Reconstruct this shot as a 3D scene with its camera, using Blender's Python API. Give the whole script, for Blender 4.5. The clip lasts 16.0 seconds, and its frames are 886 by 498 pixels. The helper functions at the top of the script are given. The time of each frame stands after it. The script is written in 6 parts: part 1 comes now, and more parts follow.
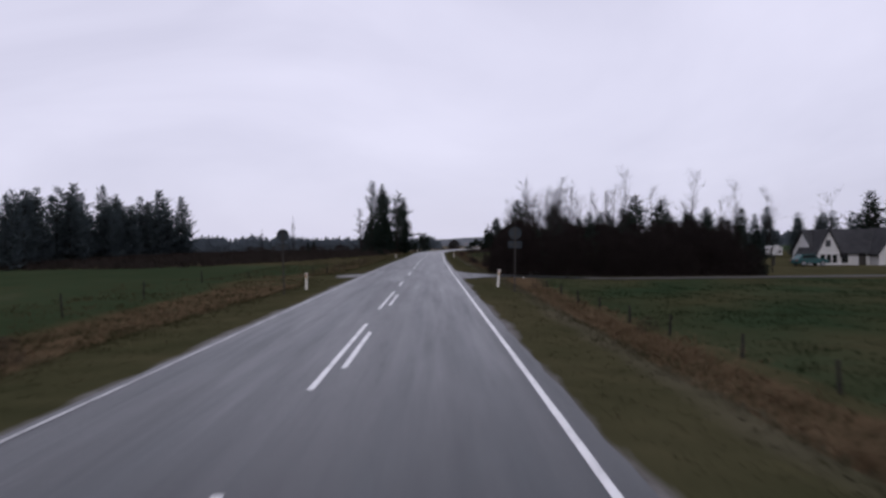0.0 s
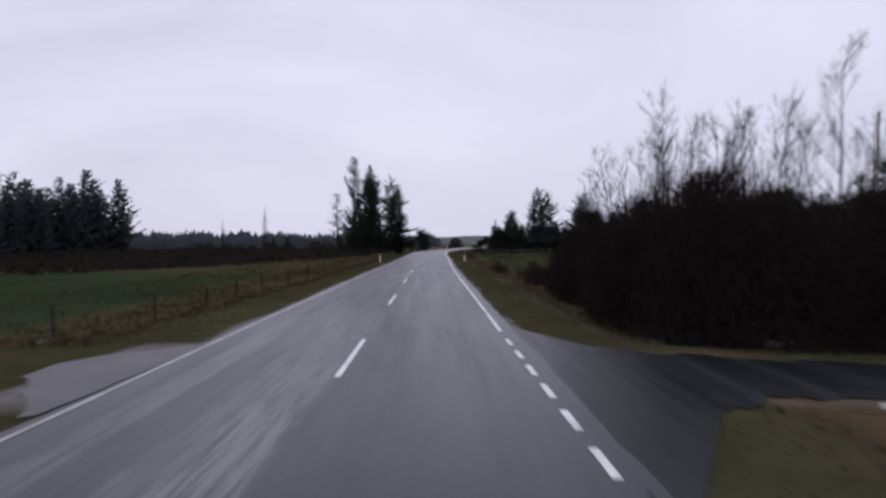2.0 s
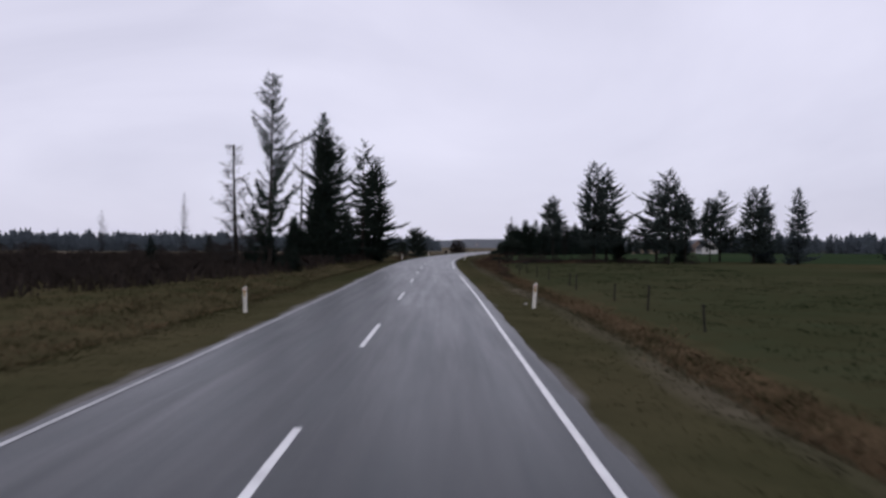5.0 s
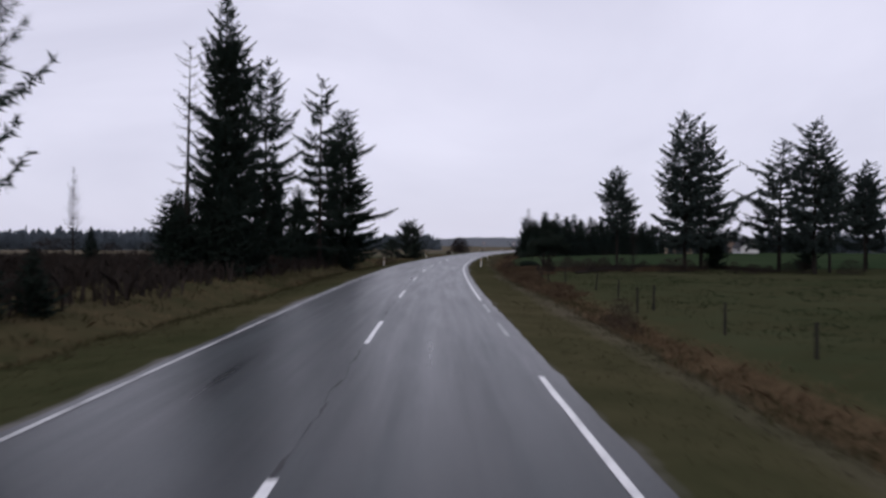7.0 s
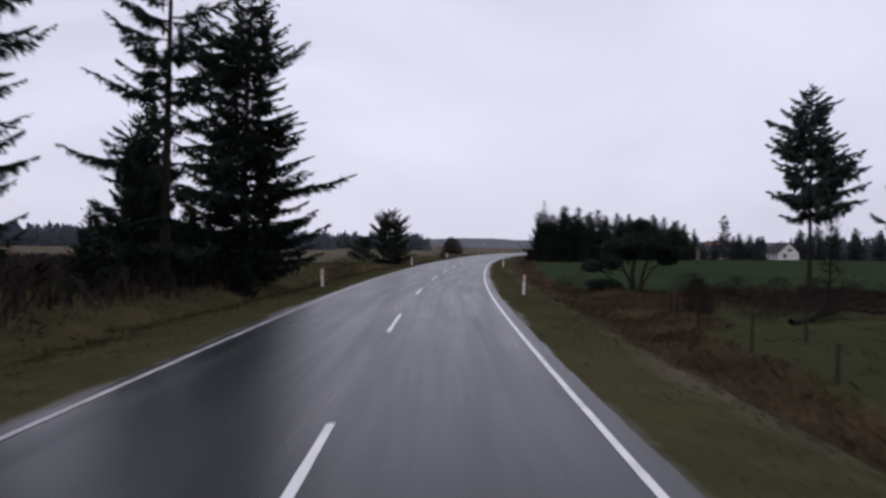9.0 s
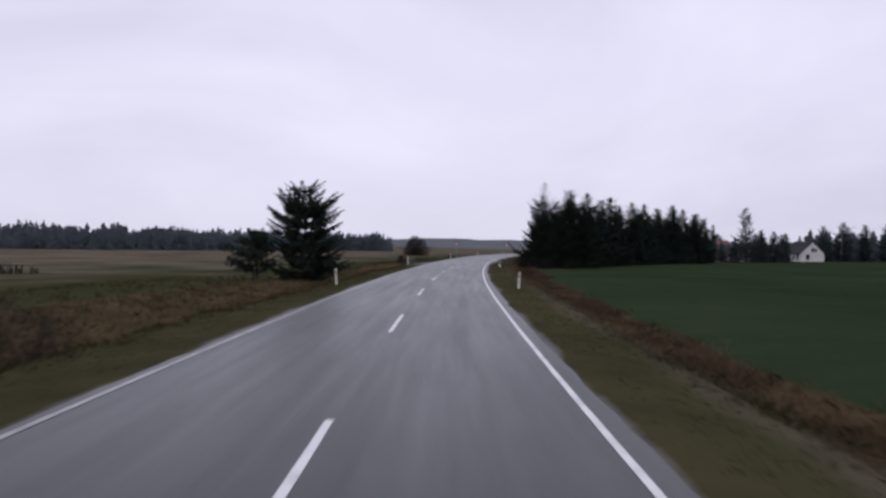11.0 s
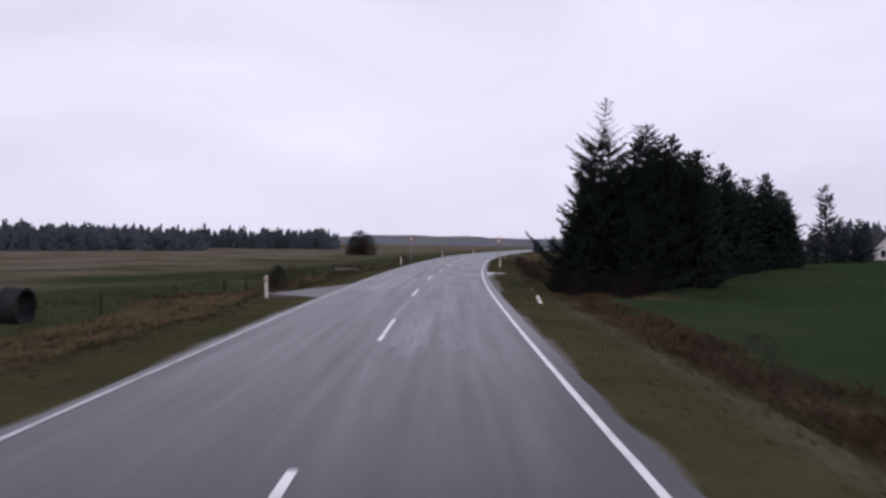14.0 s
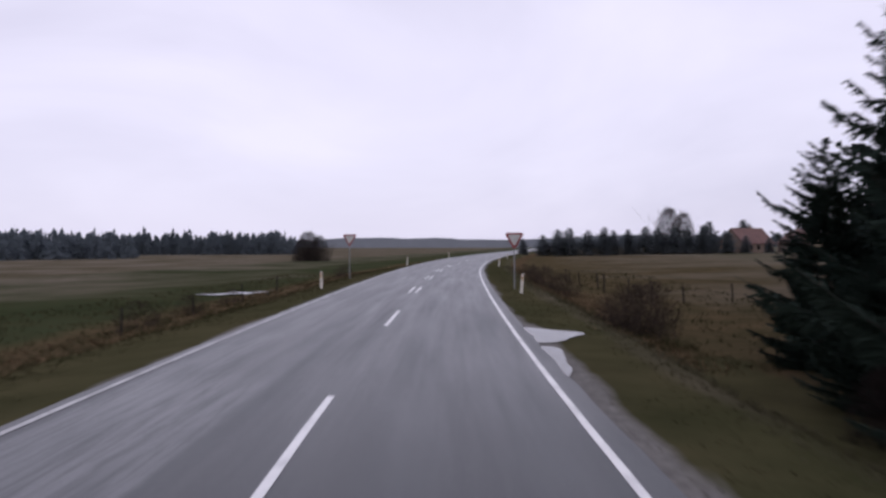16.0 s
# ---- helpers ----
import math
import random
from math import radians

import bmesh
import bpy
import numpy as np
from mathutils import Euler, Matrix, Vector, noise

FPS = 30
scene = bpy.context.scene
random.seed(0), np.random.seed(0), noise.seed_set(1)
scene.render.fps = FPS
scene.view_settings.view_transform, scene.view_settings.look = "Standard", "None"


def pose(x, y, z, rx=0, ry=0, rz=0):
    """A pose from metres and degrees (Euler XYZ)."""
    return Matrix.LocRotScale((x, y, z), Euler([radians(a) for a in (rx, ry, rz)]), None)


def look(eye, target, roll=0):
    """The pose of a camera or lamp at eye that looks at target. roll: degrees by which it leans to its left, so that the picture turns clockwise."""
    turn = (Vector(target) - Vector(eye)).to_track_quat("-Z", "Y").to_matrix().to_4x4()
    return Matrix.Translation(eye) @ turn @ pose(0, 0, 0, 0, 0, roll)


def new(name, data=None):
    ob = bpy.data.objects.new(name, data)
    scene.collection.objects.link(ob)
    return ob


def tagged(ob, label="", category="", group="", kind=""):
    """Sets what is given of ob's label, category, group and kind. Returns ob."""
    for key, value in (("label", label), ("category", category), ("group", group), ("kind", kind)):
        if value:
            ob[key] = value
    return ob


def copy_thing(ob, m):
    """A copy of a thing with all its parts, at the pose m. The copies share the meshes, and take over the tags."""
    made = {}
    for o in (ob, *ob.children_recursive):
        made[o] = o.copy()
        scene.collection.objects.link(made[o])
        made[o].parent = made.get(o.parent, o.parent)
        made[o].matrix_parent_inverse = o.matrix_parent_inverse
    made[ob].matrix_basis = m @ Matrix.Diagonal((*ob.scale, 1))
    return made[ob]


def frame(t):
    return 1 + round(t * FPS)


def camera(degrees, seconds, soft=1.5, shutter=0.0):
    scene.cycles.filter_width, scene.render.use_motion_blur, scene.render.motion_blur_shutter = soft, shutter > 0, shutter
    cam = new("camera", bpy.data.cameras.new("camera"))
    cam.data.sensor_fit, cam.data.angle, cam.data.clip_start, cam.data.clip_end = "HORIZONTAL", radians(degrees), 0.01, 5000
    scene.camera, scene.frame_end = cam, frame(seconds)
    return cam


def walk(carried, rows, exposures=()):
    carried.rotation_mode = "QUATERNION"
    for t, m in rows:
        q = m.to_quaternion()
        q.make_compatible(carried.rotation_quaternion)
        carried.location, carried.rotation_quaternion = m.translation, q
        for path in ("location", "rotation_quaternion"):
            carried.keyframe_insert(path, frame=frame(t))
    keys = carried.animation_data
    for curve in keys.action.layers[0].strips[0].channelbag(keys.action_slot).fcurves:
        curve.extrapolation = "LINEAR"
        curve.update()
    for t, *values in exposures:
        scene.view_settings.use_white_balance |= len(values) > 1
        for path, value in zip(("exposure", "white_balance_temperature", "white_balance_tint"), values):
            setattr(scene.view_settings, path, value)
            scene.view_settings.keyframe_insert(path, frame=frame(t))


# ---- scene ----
cam = camera(59.02, 16.0, 2.8, 0.3)
PATH = [
    (0.0, pose(1.967, 2.018, 2.2, 89.677, 0.458, -0.023)),
    (0.5, pose(1.787, 13.269, 2.2, 89.688, 0.061, 0.048)),
    (1.0, pose(1.596, 24.406, 2.2, 89.655, 0.063, 0.233)),
    (1.5, pose(1.381, 35.142, 2.2, 89.726, -0.061, 0.089)),
    (2.0, pose(1.178, 46.160, 2.2, 89.535, -0.151, -0.069)),
    (2.5, pose(1.053, 57.254, 2.2, 89.600, -0.429, -0.227)),
    (3.0, pose(0.911, 68.349, 2.2, 89.666, -0.706, -0.336)),
    (3.5, pose(0.784, 79.647, 2.2, 89.814, 0.007, -0.300)),
    (6.0, pose(0.332, 137.267, 2.2, 89.730, -0.728, -0.124)),
    (6.5, pose(0.299, 148.205, 2.2, 89.701, -0.606, -0.212)),
    (7.0, pose(0.215, 159.144, 2.2, 89.672, -0.484, -0.198)),
    (7.5, pose(0.067, 170.245, 2.2, 89.712, -0.794, -0.112)),
    (8.0, pose(-0.073, 180.940, 2.2, 89.553, -0.881, -0.178)),
    (8.5, pose(-0.163, 191.409, 2.2, 89.632, -1.072, -0.556)),
    (9.0, pose(-0.196, 201.877, 2.2, 89.712, -1.263, -0.989)),
    (9.5, pose(-0.053, 213.383, 2.2, 89.829, -0.855, -1.423)),
    (9.6, pose(-0.041, 215.671, 2.2, 89.808, -0.921, -1.545)),
    (12.0, pose(2.605, 267.581, 2.2, 89.735, -0.605, -4.845)),
    (12.5, pose(3.438, 277.908, 2.2, 89.651, -0.536, -5.299)),
    (13.0, pose(4.276, 288.089, 2.2, 89.644, -0.710, -5.731)),
    (13.5, pose(5.203, 298.260, 2.2, 89.637, -0.885, -6.246)),
    (14.0, pose(6.269, 308.488, 2.2, 89.597, -0.660, -6.874)),
    (14.5, pose(7.486, 318.647, 2.2, 89.560, -0.542, -7.390)),
    (15.0, pose(8.843, 329.067, 2.2, 89.549, 0.033, -8.044)),
    (15.5, pose(10.256, 339.208, 2.2, 89.672, 0.434, -8.595)),
    (16.0, pose(11.675, 349.127, 2.2, 89.747, 0.249, -9.133)),
]
walk(cam, PATH, [(0, -0.02, 6480, 8), (3.6, -0.02, 6500, 8), (6, -0.01, 6550, 6), (9.6, 0.03, 6550, 7), (12.5, 0.09, 6580, 10), (16, 0.15, 6550, 11)])

# ---------------------------------------------------------------- light and sky
world = bpy.data.worlds.new("world")
scene.world = world
world.use_nodes = True
wn, wl = world.node_tree.nodes, world.node_tree.links
wn.clear()
w_out, w_bg = wn.new("ShaderNodeOutputWorld"), wn.new("ShaderNodeBackground")
w_sky = wn.new("ShaderNodeTexSky")
w_sky.sky_type, w_sky.sun_disc = "NISHITA", False
w_sky.sun_elevation, w_sky.sun_rotation = radians(28), radians(200)
w_gain = wn.new("ShaderNodeVectorMath")
w_gain.operation = "SCALE"
w_gain.inputs["Scale"].default_value = 0.08
w_co, w_map = wn.new("ShaderNodeTexCoord"), wn.new("ShaderNodeMapping")
w_map.inputs["Scale"].default_value = (1.0, 1.0, 2.6)
w_noise, w_ramp = wn.new("ShaderNodeTexNoise"), wn.new("ShaderNodeValToRGB")
w_noise.inputs["Scale"].default_value, w_noise.inputs["Detail"].default_value = 1.6, 5.0
w_noise.inputs["Roughness"].default_value, w_noise.inputs["Distortion"].default_value = 0.5, 0.6
w_ramp.color_ramp.elements[0].position, w_ramp.color_ramp.elements[1].position = 0.30, 0.70
w_ramp.color_ramp.elements[0].color = (0.615, 0.6, 0.77, 1)
w_ramp.color_ramp.elements[1].color = (0.83, 0.805, 0.995, 1)
w_mix = wn.new("ShaderNodeMix")
w_mix.data_type = "RGBA"
w_mix.inputs["Factor"].default_value = 0.93
wl.new(w_co.outputs["Generated"], w_map.inputs["Vector"])
wl.new(w_map.outputs["Vector"], w_noise.inputs["Vector"])
wl.new(w_noise.outputs["Fac"], w_ramp.inputs["Fac"])
wl.new(w_sky.outputs["Color"], w_gain.inputs[0])
wl.new(w_gain.outputs["Vector"], w_mix.inputs["A"])
wl.new(w_ramp.outputs["Color"], w_mix.inputs["B"])
wl.new(w_mix.outputs["Result"], w_bg.inputs["Color"])
w_bg.inputs["Strength"].default_value = 1.0
wl.new(w_bg.outputs["Background"], w_out.inputs["Surface"])

sun = new("sun", bpy.data.lights.new("sun", "SUN"))
sun.data.energy, sun.data.angle, sun.data.color = 0.5, radians(25), (1.0, 0.96, 0.92)
sun.matrix_world = look((0, -60, 50), (15, 0, 0))


# ---------------------------------------------------------------- materials
def material(name, tones, rough=0.8, scale=6.0, fine=60.0, bump=0.3, metal=0.0, spec=0.4, per_object=0.0, space="Object"):
    """Two-scale noise between the tones, with fine relief."""
    m = bpy.data.materials.new(name)
    m.use_nodes = True
    n, l = m.node_tree.nodes, m.node_tree.links
    b = n["Principled BSDF"]
    co = n.new("ShaderNodeTexCoord")
    big, small = n.new("ShaderNodeTexNoise"), n.new("ShaderNodeTexNoise")
    big.inputs["Scale"].default_value, big.inputs["Detail"].default_value = scale, 4
    small.inputs["Scale"].default_value, small.inputs["Detail"].default_value = fine, 3
    add = n.new("ShaderNodeMath")
    add.operation = "MULTIPLY_ADD"
    add.inputs[1].default_value = 0.45
    ramp = n.new("ShaderNodeValToRGB")
    while len(ramp.color_ramp.elements) < len(tones):
        ramp.color_ramp.elements.new(0.5)
    for i, t in enumerate(tones):
        e = ramp.color_ramp.elements[i]
        e.position, e.color = 0.42 + 0.6 * i / max(1, len(tones) - 1), (*t, 1)
    l.new(co.outputs[space], big.inputs["Vector"])
    l.new(co.outputs[space], small.inputs["Vector"])
    l.new(small.outputs["Fac"], add.inputs[0])
    l.new(big.outputs["Fac"], add.inputs[2])
    value = add.outputs[0]
    if per_object:
        info, mul = n.new("ShaderNodeObjectInfo"), n.new("ShaderNodeMath")
        mul.operation = "MULTIPLY_ADD"
        mul.inputs[1].default_value = per_object
        l.new(info.outputs["Random"], mul.inputs[0])
        l.new(value, mul.inputs[2])
        value = mul.outputs[0]
    l.new(value, ramp.inputs["Fac"])
    l.new(ramp.outputs["Color"], b.inputs["Base Color"])
    b.inputs["Roughness"].default_value, b.inputs["Metallic"].default_value = rough, metal
    b.inputs["Specular IOR Level"].default_value = spec
    if bump:
        bp = n.new("ShaderNodeBump")
        bp.inputs["Strength"].default_value, bp.inputs["Distance"].default_value = bump, 0.02
        l.new(small.outputs["Fac"], bp.inputs["Height"])
        l.new(bp.outputs["Normal"], b.inputs["Normal"])
    return m



# ---------------------------------------------------------------- the line of the road
BEND_STEP = 30.0
BEND = [0, -0.9, 0.18, -0.18, 0, 0.65, -0.58, 0.41, 0.68, 1.56, 0.61, 1.02, 0.69, 1.4, 0.36, 1.46, 1.0, 0.8, 0.6, 0.3, 0]
WIDTH_STEP = 65.0
HALF = [3.53, 3.24, 3.30, 3.28, 3.36, 3.39, 3.39, 3.42]
BANK = [-0.25, 0.0, -0.12, 0.07, 0.04, 0.0, 0.15, 0.19]
RS = np.arange(-160.0, 4001.0, 2.0)
_k = np.interp(RS, np.arange(len(BEND)) * BEND_STEP - 30, BEND) / 1000
RT = np.concatenate([[0], np.cumsum((_k[1:] + _k[:-1]) / 2 * 2.0)])
_zero = int(160 / 2)
RT -= RT[_zero]
RX = np.concatenate([[0], np.cumsum(np.sin((RT[1:] + RT[:-1]) / 2) * 2.0)])
RY = np.concatenate([[0], np.cumsum(np.cos((RT[1:] + RT[:-1]) / 2) * 2.0)])
RX, RY = RX - RX[_zero], RY - RY[_zero]


def at(s, lat):
    """World x and y of a place s metres along the road and lat metres to the right of its middle."""
    t = np.interp(s, RS, RT)
    return np.interp(s, RS, RX) + lat * np.cos(t), np.interp(s, RS, RY) - lat * np.sin(t)


def along(x, y):
    """The inverse of at()."""
    j = int(np.argmin((RX - x) ** 2 + (RY - y) ** 2))
    return (RS[j] + (x - RX[j]) * math.sin(RT[j]) + (y - RY[j]) * math.cos(RT[j]),
            (x - RX[j]) * math.cos(RT[j]) - (y - RY[j]) * math.sin(RT[j]))


def half_width(s):
    return np.interp(s, np.arange(len(HALF)) * WIDTH_STEP, HALF)


def road_z(s, lat):
    bank = np.interp(s, np.arange(len(BANK)) * WIDTH_STEP, BANK)
    return np.where(np.asarray(lat) < 0, -bank * np.asarray(lat) / half_width(s), 0.0)


KNOT = [-60, 60, 90, 130, 180, 260, 300, 340, 400, 700]
LEVEL_L = {12: [-0.8, -0.8, -0.8, -0.5, 0.0, 0.1, -0.5, -1.05, -1.05, -0.8], 40: [-1.2, -1.2, -1.2, -0.8, -0.4, -0.4, -1.0, -1.8, -1.8, -1.5],
           120: [-1.5, -1.5, -1.5, -1.2, -1.0, -1.2, -1.8, -2.4, -2.4, -2.0]}
LEVEL_R = {12: [-0.55, -0.6, -0.9, -0.6, -0.35, -0.3, -0.5, -0.6, -0.7, -0.6], 40: [-0.8, -0.8, -0.8, -0.5, -0.2, -0.2, -0.4, -0.4, -0.4, -0.3],
           120: [-0.9, -0.8, -0.8, -0.6, -0.3, -0.3, -0.2, -0.2, 0.0, 0.0]}
NEAR_R = ([3.3, 3.8, 5.2, 6.3, 6.8, 7.3, 8.2, 8.8, 9.4], [-0.02, -0.04, -0.12, -0.2, -0.46, -0.68, -0.76, -0.74, -0.62])
NEAR_L = ([3.3, 3.8, 5.4, 6.6, 7.6, 8.6, 9.4], [-0.02, -0.04, -0.16, -0.3, -0.55, -0.65, -0.6])


def smooth(t):
    t = np.clip(t, 0, 1)
    return t * t * (3 - 2 * t)


def ground_z(s, lat):
    """The height of the ground beside the road."""
    s, lat = np.asarray(s, float), np.asarray(lat, float)
    a = np.abs(lat)
    far = []
    for table in (LEVEL_L, LEVEL_R):
        z12, z40, z120 = (np.interp(s, KNOT, table[c]) for c in (12, 40, 120))
        z = z12 + (z40 - z12) * smooth((a - 12) / 28) + (z120 - z40) * smooth((a - 40) / 80)
        far.append(z + (-1.0 - z) * smooth((a - 150) / 300))
    level = np.where(lat > 0, far[1], far[0])
    near = np.where(lat > 0, np.interp(a, *NEAR_R), np.interp(a, *NEAR_L))
    z = near + (level - near) * smooth((a - 8.0) / 3.5)
    bank = np.interp(s, np.arange(len(BANK)) * WIDTH_STEP, BANK)
    z = z + np.where(lat < 0, bank * np.clip(1 - (a - 3.3) / 5.0, 0, 1) * np.minimum(a / 3.3, 1), 0)
    rough = smooth((a - 4.0) / 3)
    z = z + rough * (0.05 * np.sin(s * 0.9 + lat * 1.7) * np.sin(s * 0.37 - lat * 1.1) + 0.06 * np.sin(s * 0.13 + 2 * np.sin(lat * 0.3)))
    z = z + smooth((a - 25) / 60) * 0.2 * np.sin(s * 0.021 + 1.3) * np.sin(lat * 0.03)
    # the drives fill the ditch
    drive = np.exp(-((s - 60.3) / 6.2) ** 6) * (a < np.where(lat > 0, 52, 32)) + np.exp(-((s - 342.5) / 4.6) ** 4) * ((lat < 0) & (a < 12)) + 0.9 * np.exp(-((s - 366.5) / 5.0) ** 4) * ((lat > 0) & (a < 6))
    z = z + np.clip(drive, 0, 1) * (-0.04 - np.clip(a - 3.3, 0, 12) * 0.035 - z) * (a > 3.3)
    return np.where(a < 3.3, z - 0.12, z)


def mesh_object(name, verts, faces, mat, parent=None, smooth=False):
    me = bpy.data.meshes.new(name)
    me.from_pydata([tuple(v) for v in verts], [], [tuple(f) for f in faces])
    if mat:
        for one in mat if isinstance(mat, (list, tuple)) else [mat]:
            me.materials.append(one)
    if smooth:
        me.shade_smooth()
    ob = new(name, me)
    ob.parent = parent
    return ob


def strip(name, s0, s1, lats, mat, parent, lift=0.0, step=1.0, wobble=0.0):
    """A ribbon on the road between s0 and s1, at the given offsets from its middle (numbers or functions of s)."""
    ss = np.linspace(s0, s1, max(2, int(math.ceil((s1 - s0) / step)) + 1))
    verts, uvs = [], []
    for s in ss:
        for i, f in enumerate(lats):
            a = f(s) if callable(f) else f
            if wobble and i in (0, len(lats) - 1):
                a += wobble * (noise.noise((s * 0.7, i * 9.1, s0)) + 0.5 * noise.noise((s * 2.3, i * 5.0, 3.0)))
            x, y = at(s, a)
            verts.append((x, y, float(road_z(s, a)) + lift))
            uvs.append((a, s))
    k = len(lats)
    faces = [(r * k + c, r * k + c + 1, (r + 1) * k + c + 1, (r + 1) * k + c) for r in range(len(ss) - 1) for c in range(k - 1)]
    ob = mesh_object(name, verts, faces, mat, parent)
    layer = ob.data.uv_layers.new(name="lane")
    for li, loop in enumerate(ob.data.loops):
        layer.data[li].uv = uvs[loop.vertex_index]
    return ob


# ---------------------------------------------------------------- surfaces
M_PAINT = material("road_paint", [(0.4, 0.4, 0.4), (0.74, 0.74, 0.73), (0.82, 0.82, 0.81)], 0.45, 1.2, 18.0, 0.2, space="UV")
M_PAINT_WORN = material("worn_road_paint", [(0.1, 0.1, 0.1), (0.3, 0.3, 0.3), (0.5, 0.5, 0.5)], 0.5, 2.0, 14.0, 0.2, space="UV")
M_PAINT_DIRTY = material("dirty_road_paint", [(0.16, 0.16, 0.16), (0.4, 0.4, 0.4), (0.56, 0.56, 0.56)], 0.5, 1.0, 14.0, 0.2, space="UV")
M_WHITE = material("white_plastic", [(0.5, 0.47, 0.41), (0.74, 0.72, 0.68)], 0.45, 4.0, 30.0, 0.05)
M_AMBER = material("amber_reflector", [(0.26, 0.16, 0.05), (0.42, 0.27, 0.1)], 0.35, 10.0, 80.0, 0.1)
M_SALMON = material("faded_red_cap", [(0.45, 0.13, 0.08), (0.62, 0.24, 0.16)], 0.5, 10.0, 60.0, 0.05)
M_NEEDLE = material("spruce_needles", [(0.009, 0.0155, 0.0135), (0.026, 0.037, 0.029)], 0.9, 0.5, 7.0, 0, 0, 0.03, 0.12)
# needles of the farther spruces, distance haze put into the colour
M_HAZE_BLUE = material("haze_tinted_spruce_needles", [(0.04, 0.053, 0.058), (0.08, 0.101, 0.105)], 0.85, 0.5, 7.0, 0, 0, 0.1, 0.12)
# spruce needles half lifted by painted haze, for the pasture group
M_HAZE_MID = material("mid_haze_needles", [(0.02, 0.03, 0.029), (0.047, 0.062, 0.057)], 0.85, 0.5, 7.0, 0, 0, 0.1, 0.12)
# needles a little lightened in colour for haze over the far shelter belt
M_HAZE_SLIGHT = material("slight_haze_needles", [(0.012, 0.02, 0.0185), (0.03, 0.042, 0.0365)], 0.9, 0.5, 7.0, 0, 0, 0.04, 0.12)
# palest needles: haze is painted in for the distant hedge
M_MISTY = material("misty_haze_needles", [(0.085, 0.098, 0.108), (0.13, 0.148, 0.158)], 0.9, 0.3, 4.0, 0, 0, 0.05, 0.1)
M_RUST = material("rusty_withered_grass", [(0.045, 0.031, 0.02), (0.088, 0.061, 0.039), (0.14, 0.1, 0.064)], 0.95, 0.4, 4.0, 0, 0, 0.02)
M_CREST = material("pale_verge_grass", [(0.05, 0.048, 0.027), (0.092, 0.083, 0.053), (0.155, 0.138, 0.094)], 0.95, 0.35, 3.0, 0, 0, 0.02)
M_BRUSH = material("brown_bare_twigs", [(0.019, 0.0145, 0.0125), (0.045, 0.034, 0.028)], 0.95, 0.8, 7.0, 0, 0, 0.05, 0.1)
M_LUSH = material("green_pasture_grass", [(0.012, 0.019, 0.008), (0.023, 0.032, 0.014), (0.038, 0.046, 0.022)], 0.95, 0.3, 3.0, 0, 0, 0.02)
M_PINE = material("pine_needles", [(0.011, 0.017, 0.014), (0.03, 0.041, 0.031)], 0.85, 0.7, 8.0, 0, 0, 0.1, 0.12)
M_GREYTWIG = material("dead_spruce_twigs", [(0.013, 0.0125, 0.012), (0.034, 0.032, 0.03)], 0.9, 0.8, 8.0, 0, 0, 0.2)
M_BARK = material("bark", [(0.012, 0.0105, 0.0095), (0.034, 0.029, 0.025)], 0.95, 2.0, 14.0, 0.6, 0, 0.08)
M_TWIG = material("bare_twigs", [(0.008, 0.0064, 0.0062), (0.023, 0.0178, 0.0165)], 0.95, 0.8, 7.0, 0, 0, 0.04, 0.1)
M_BIRCH = material("grey_bare_branches", [(0.008, 0.0068, 0.0064), (0.021, 0.018, 0.0165)], 0.95, 1.0, 9.0, 0, 0, 0.2, 0.1)
M_HEATH = material("heather", [(0.015, 0.012, 0.0105), (0.036, 0.027, 0.022)], 0.95, 0.4, 5.0, 0, 0, 0.15)
M_FENCE = material("weathered_fence_wood", [(0.01, 0.009, 0.0085), (0.028, 0.025, 0.022)], 0.9, 3.0, 40.0, 0.5, 0, 0.12, 0.15)
M_GREEN = material("verge_grass", [(0.028, 0.032, 0.013), (0.053, 0.049, 0.0245), (0.1, 0.086, 0.05)], 0.95, 0.35, 3.0, 0, 0, 0.02)
M_DRY = material("dry_ditch_grass", [(0.085, 0.058, 0.034), (0.155, 0.11, 0.066), (0.25, 0.185, 0.115)], 0.95, 0.35, 4.0, 0, 0, 0.02)
# pale bluish base colour stands in for haze over the far woods
M_HAZE_WOOD = material("far_wood", [(0.09, 0.107, 0.123), (0.126, 0.149, 0.168)], 0.95, 0.02, 0.3, 0, 0, 0.1)
# hills paled and blued in their colour in place of haze
M_HAZE_HILL = material("hazed_hills", [(0.17, 0.187, 0.215), (0.225, 0.242, 0.272)], 1.0, 0.004, 0.05, 0, 0, 0.0)
M_POLE = material("weathered_pale_pole", [(0.12, 0.115, 0.11), (0.22, 0.21, 0.2)], 0.8, 2.0, 20.0, 0.2)
M_STEEL = material("galvanised_steel", [(0.2, 0.21, 0.22), (0.34, 0.35, 0.36)], 0.55, 3.0, 40.0, 0.1, 0.6)
M_SIGNGREY = material("grey_sign_back", [(0.028, 0.034, 0.04), (0.05, 0.058, 0.066)], 0.8, 2.0, 30.0, 0.05, 0.0, 0.08)
M_RED = material("red_sign_border", [(0.16, 0.03, 0.032), (0.24, 0.045, 0.045)], 0.4, 3.0, 30.0, 0)
M_SIGNWHITE = material("white_sign_face", [(0.34, 0.34, 0.34), (0.46, 0.46, 0.45)], 0.4, 3.0, 30.0, 0)
M_WALL = material("whitewashed_wall", [(0.42, 0.41, 0.4), (0.6, 0.59, 0.58)], 0.85, 0.8, 12.0, 0.3)
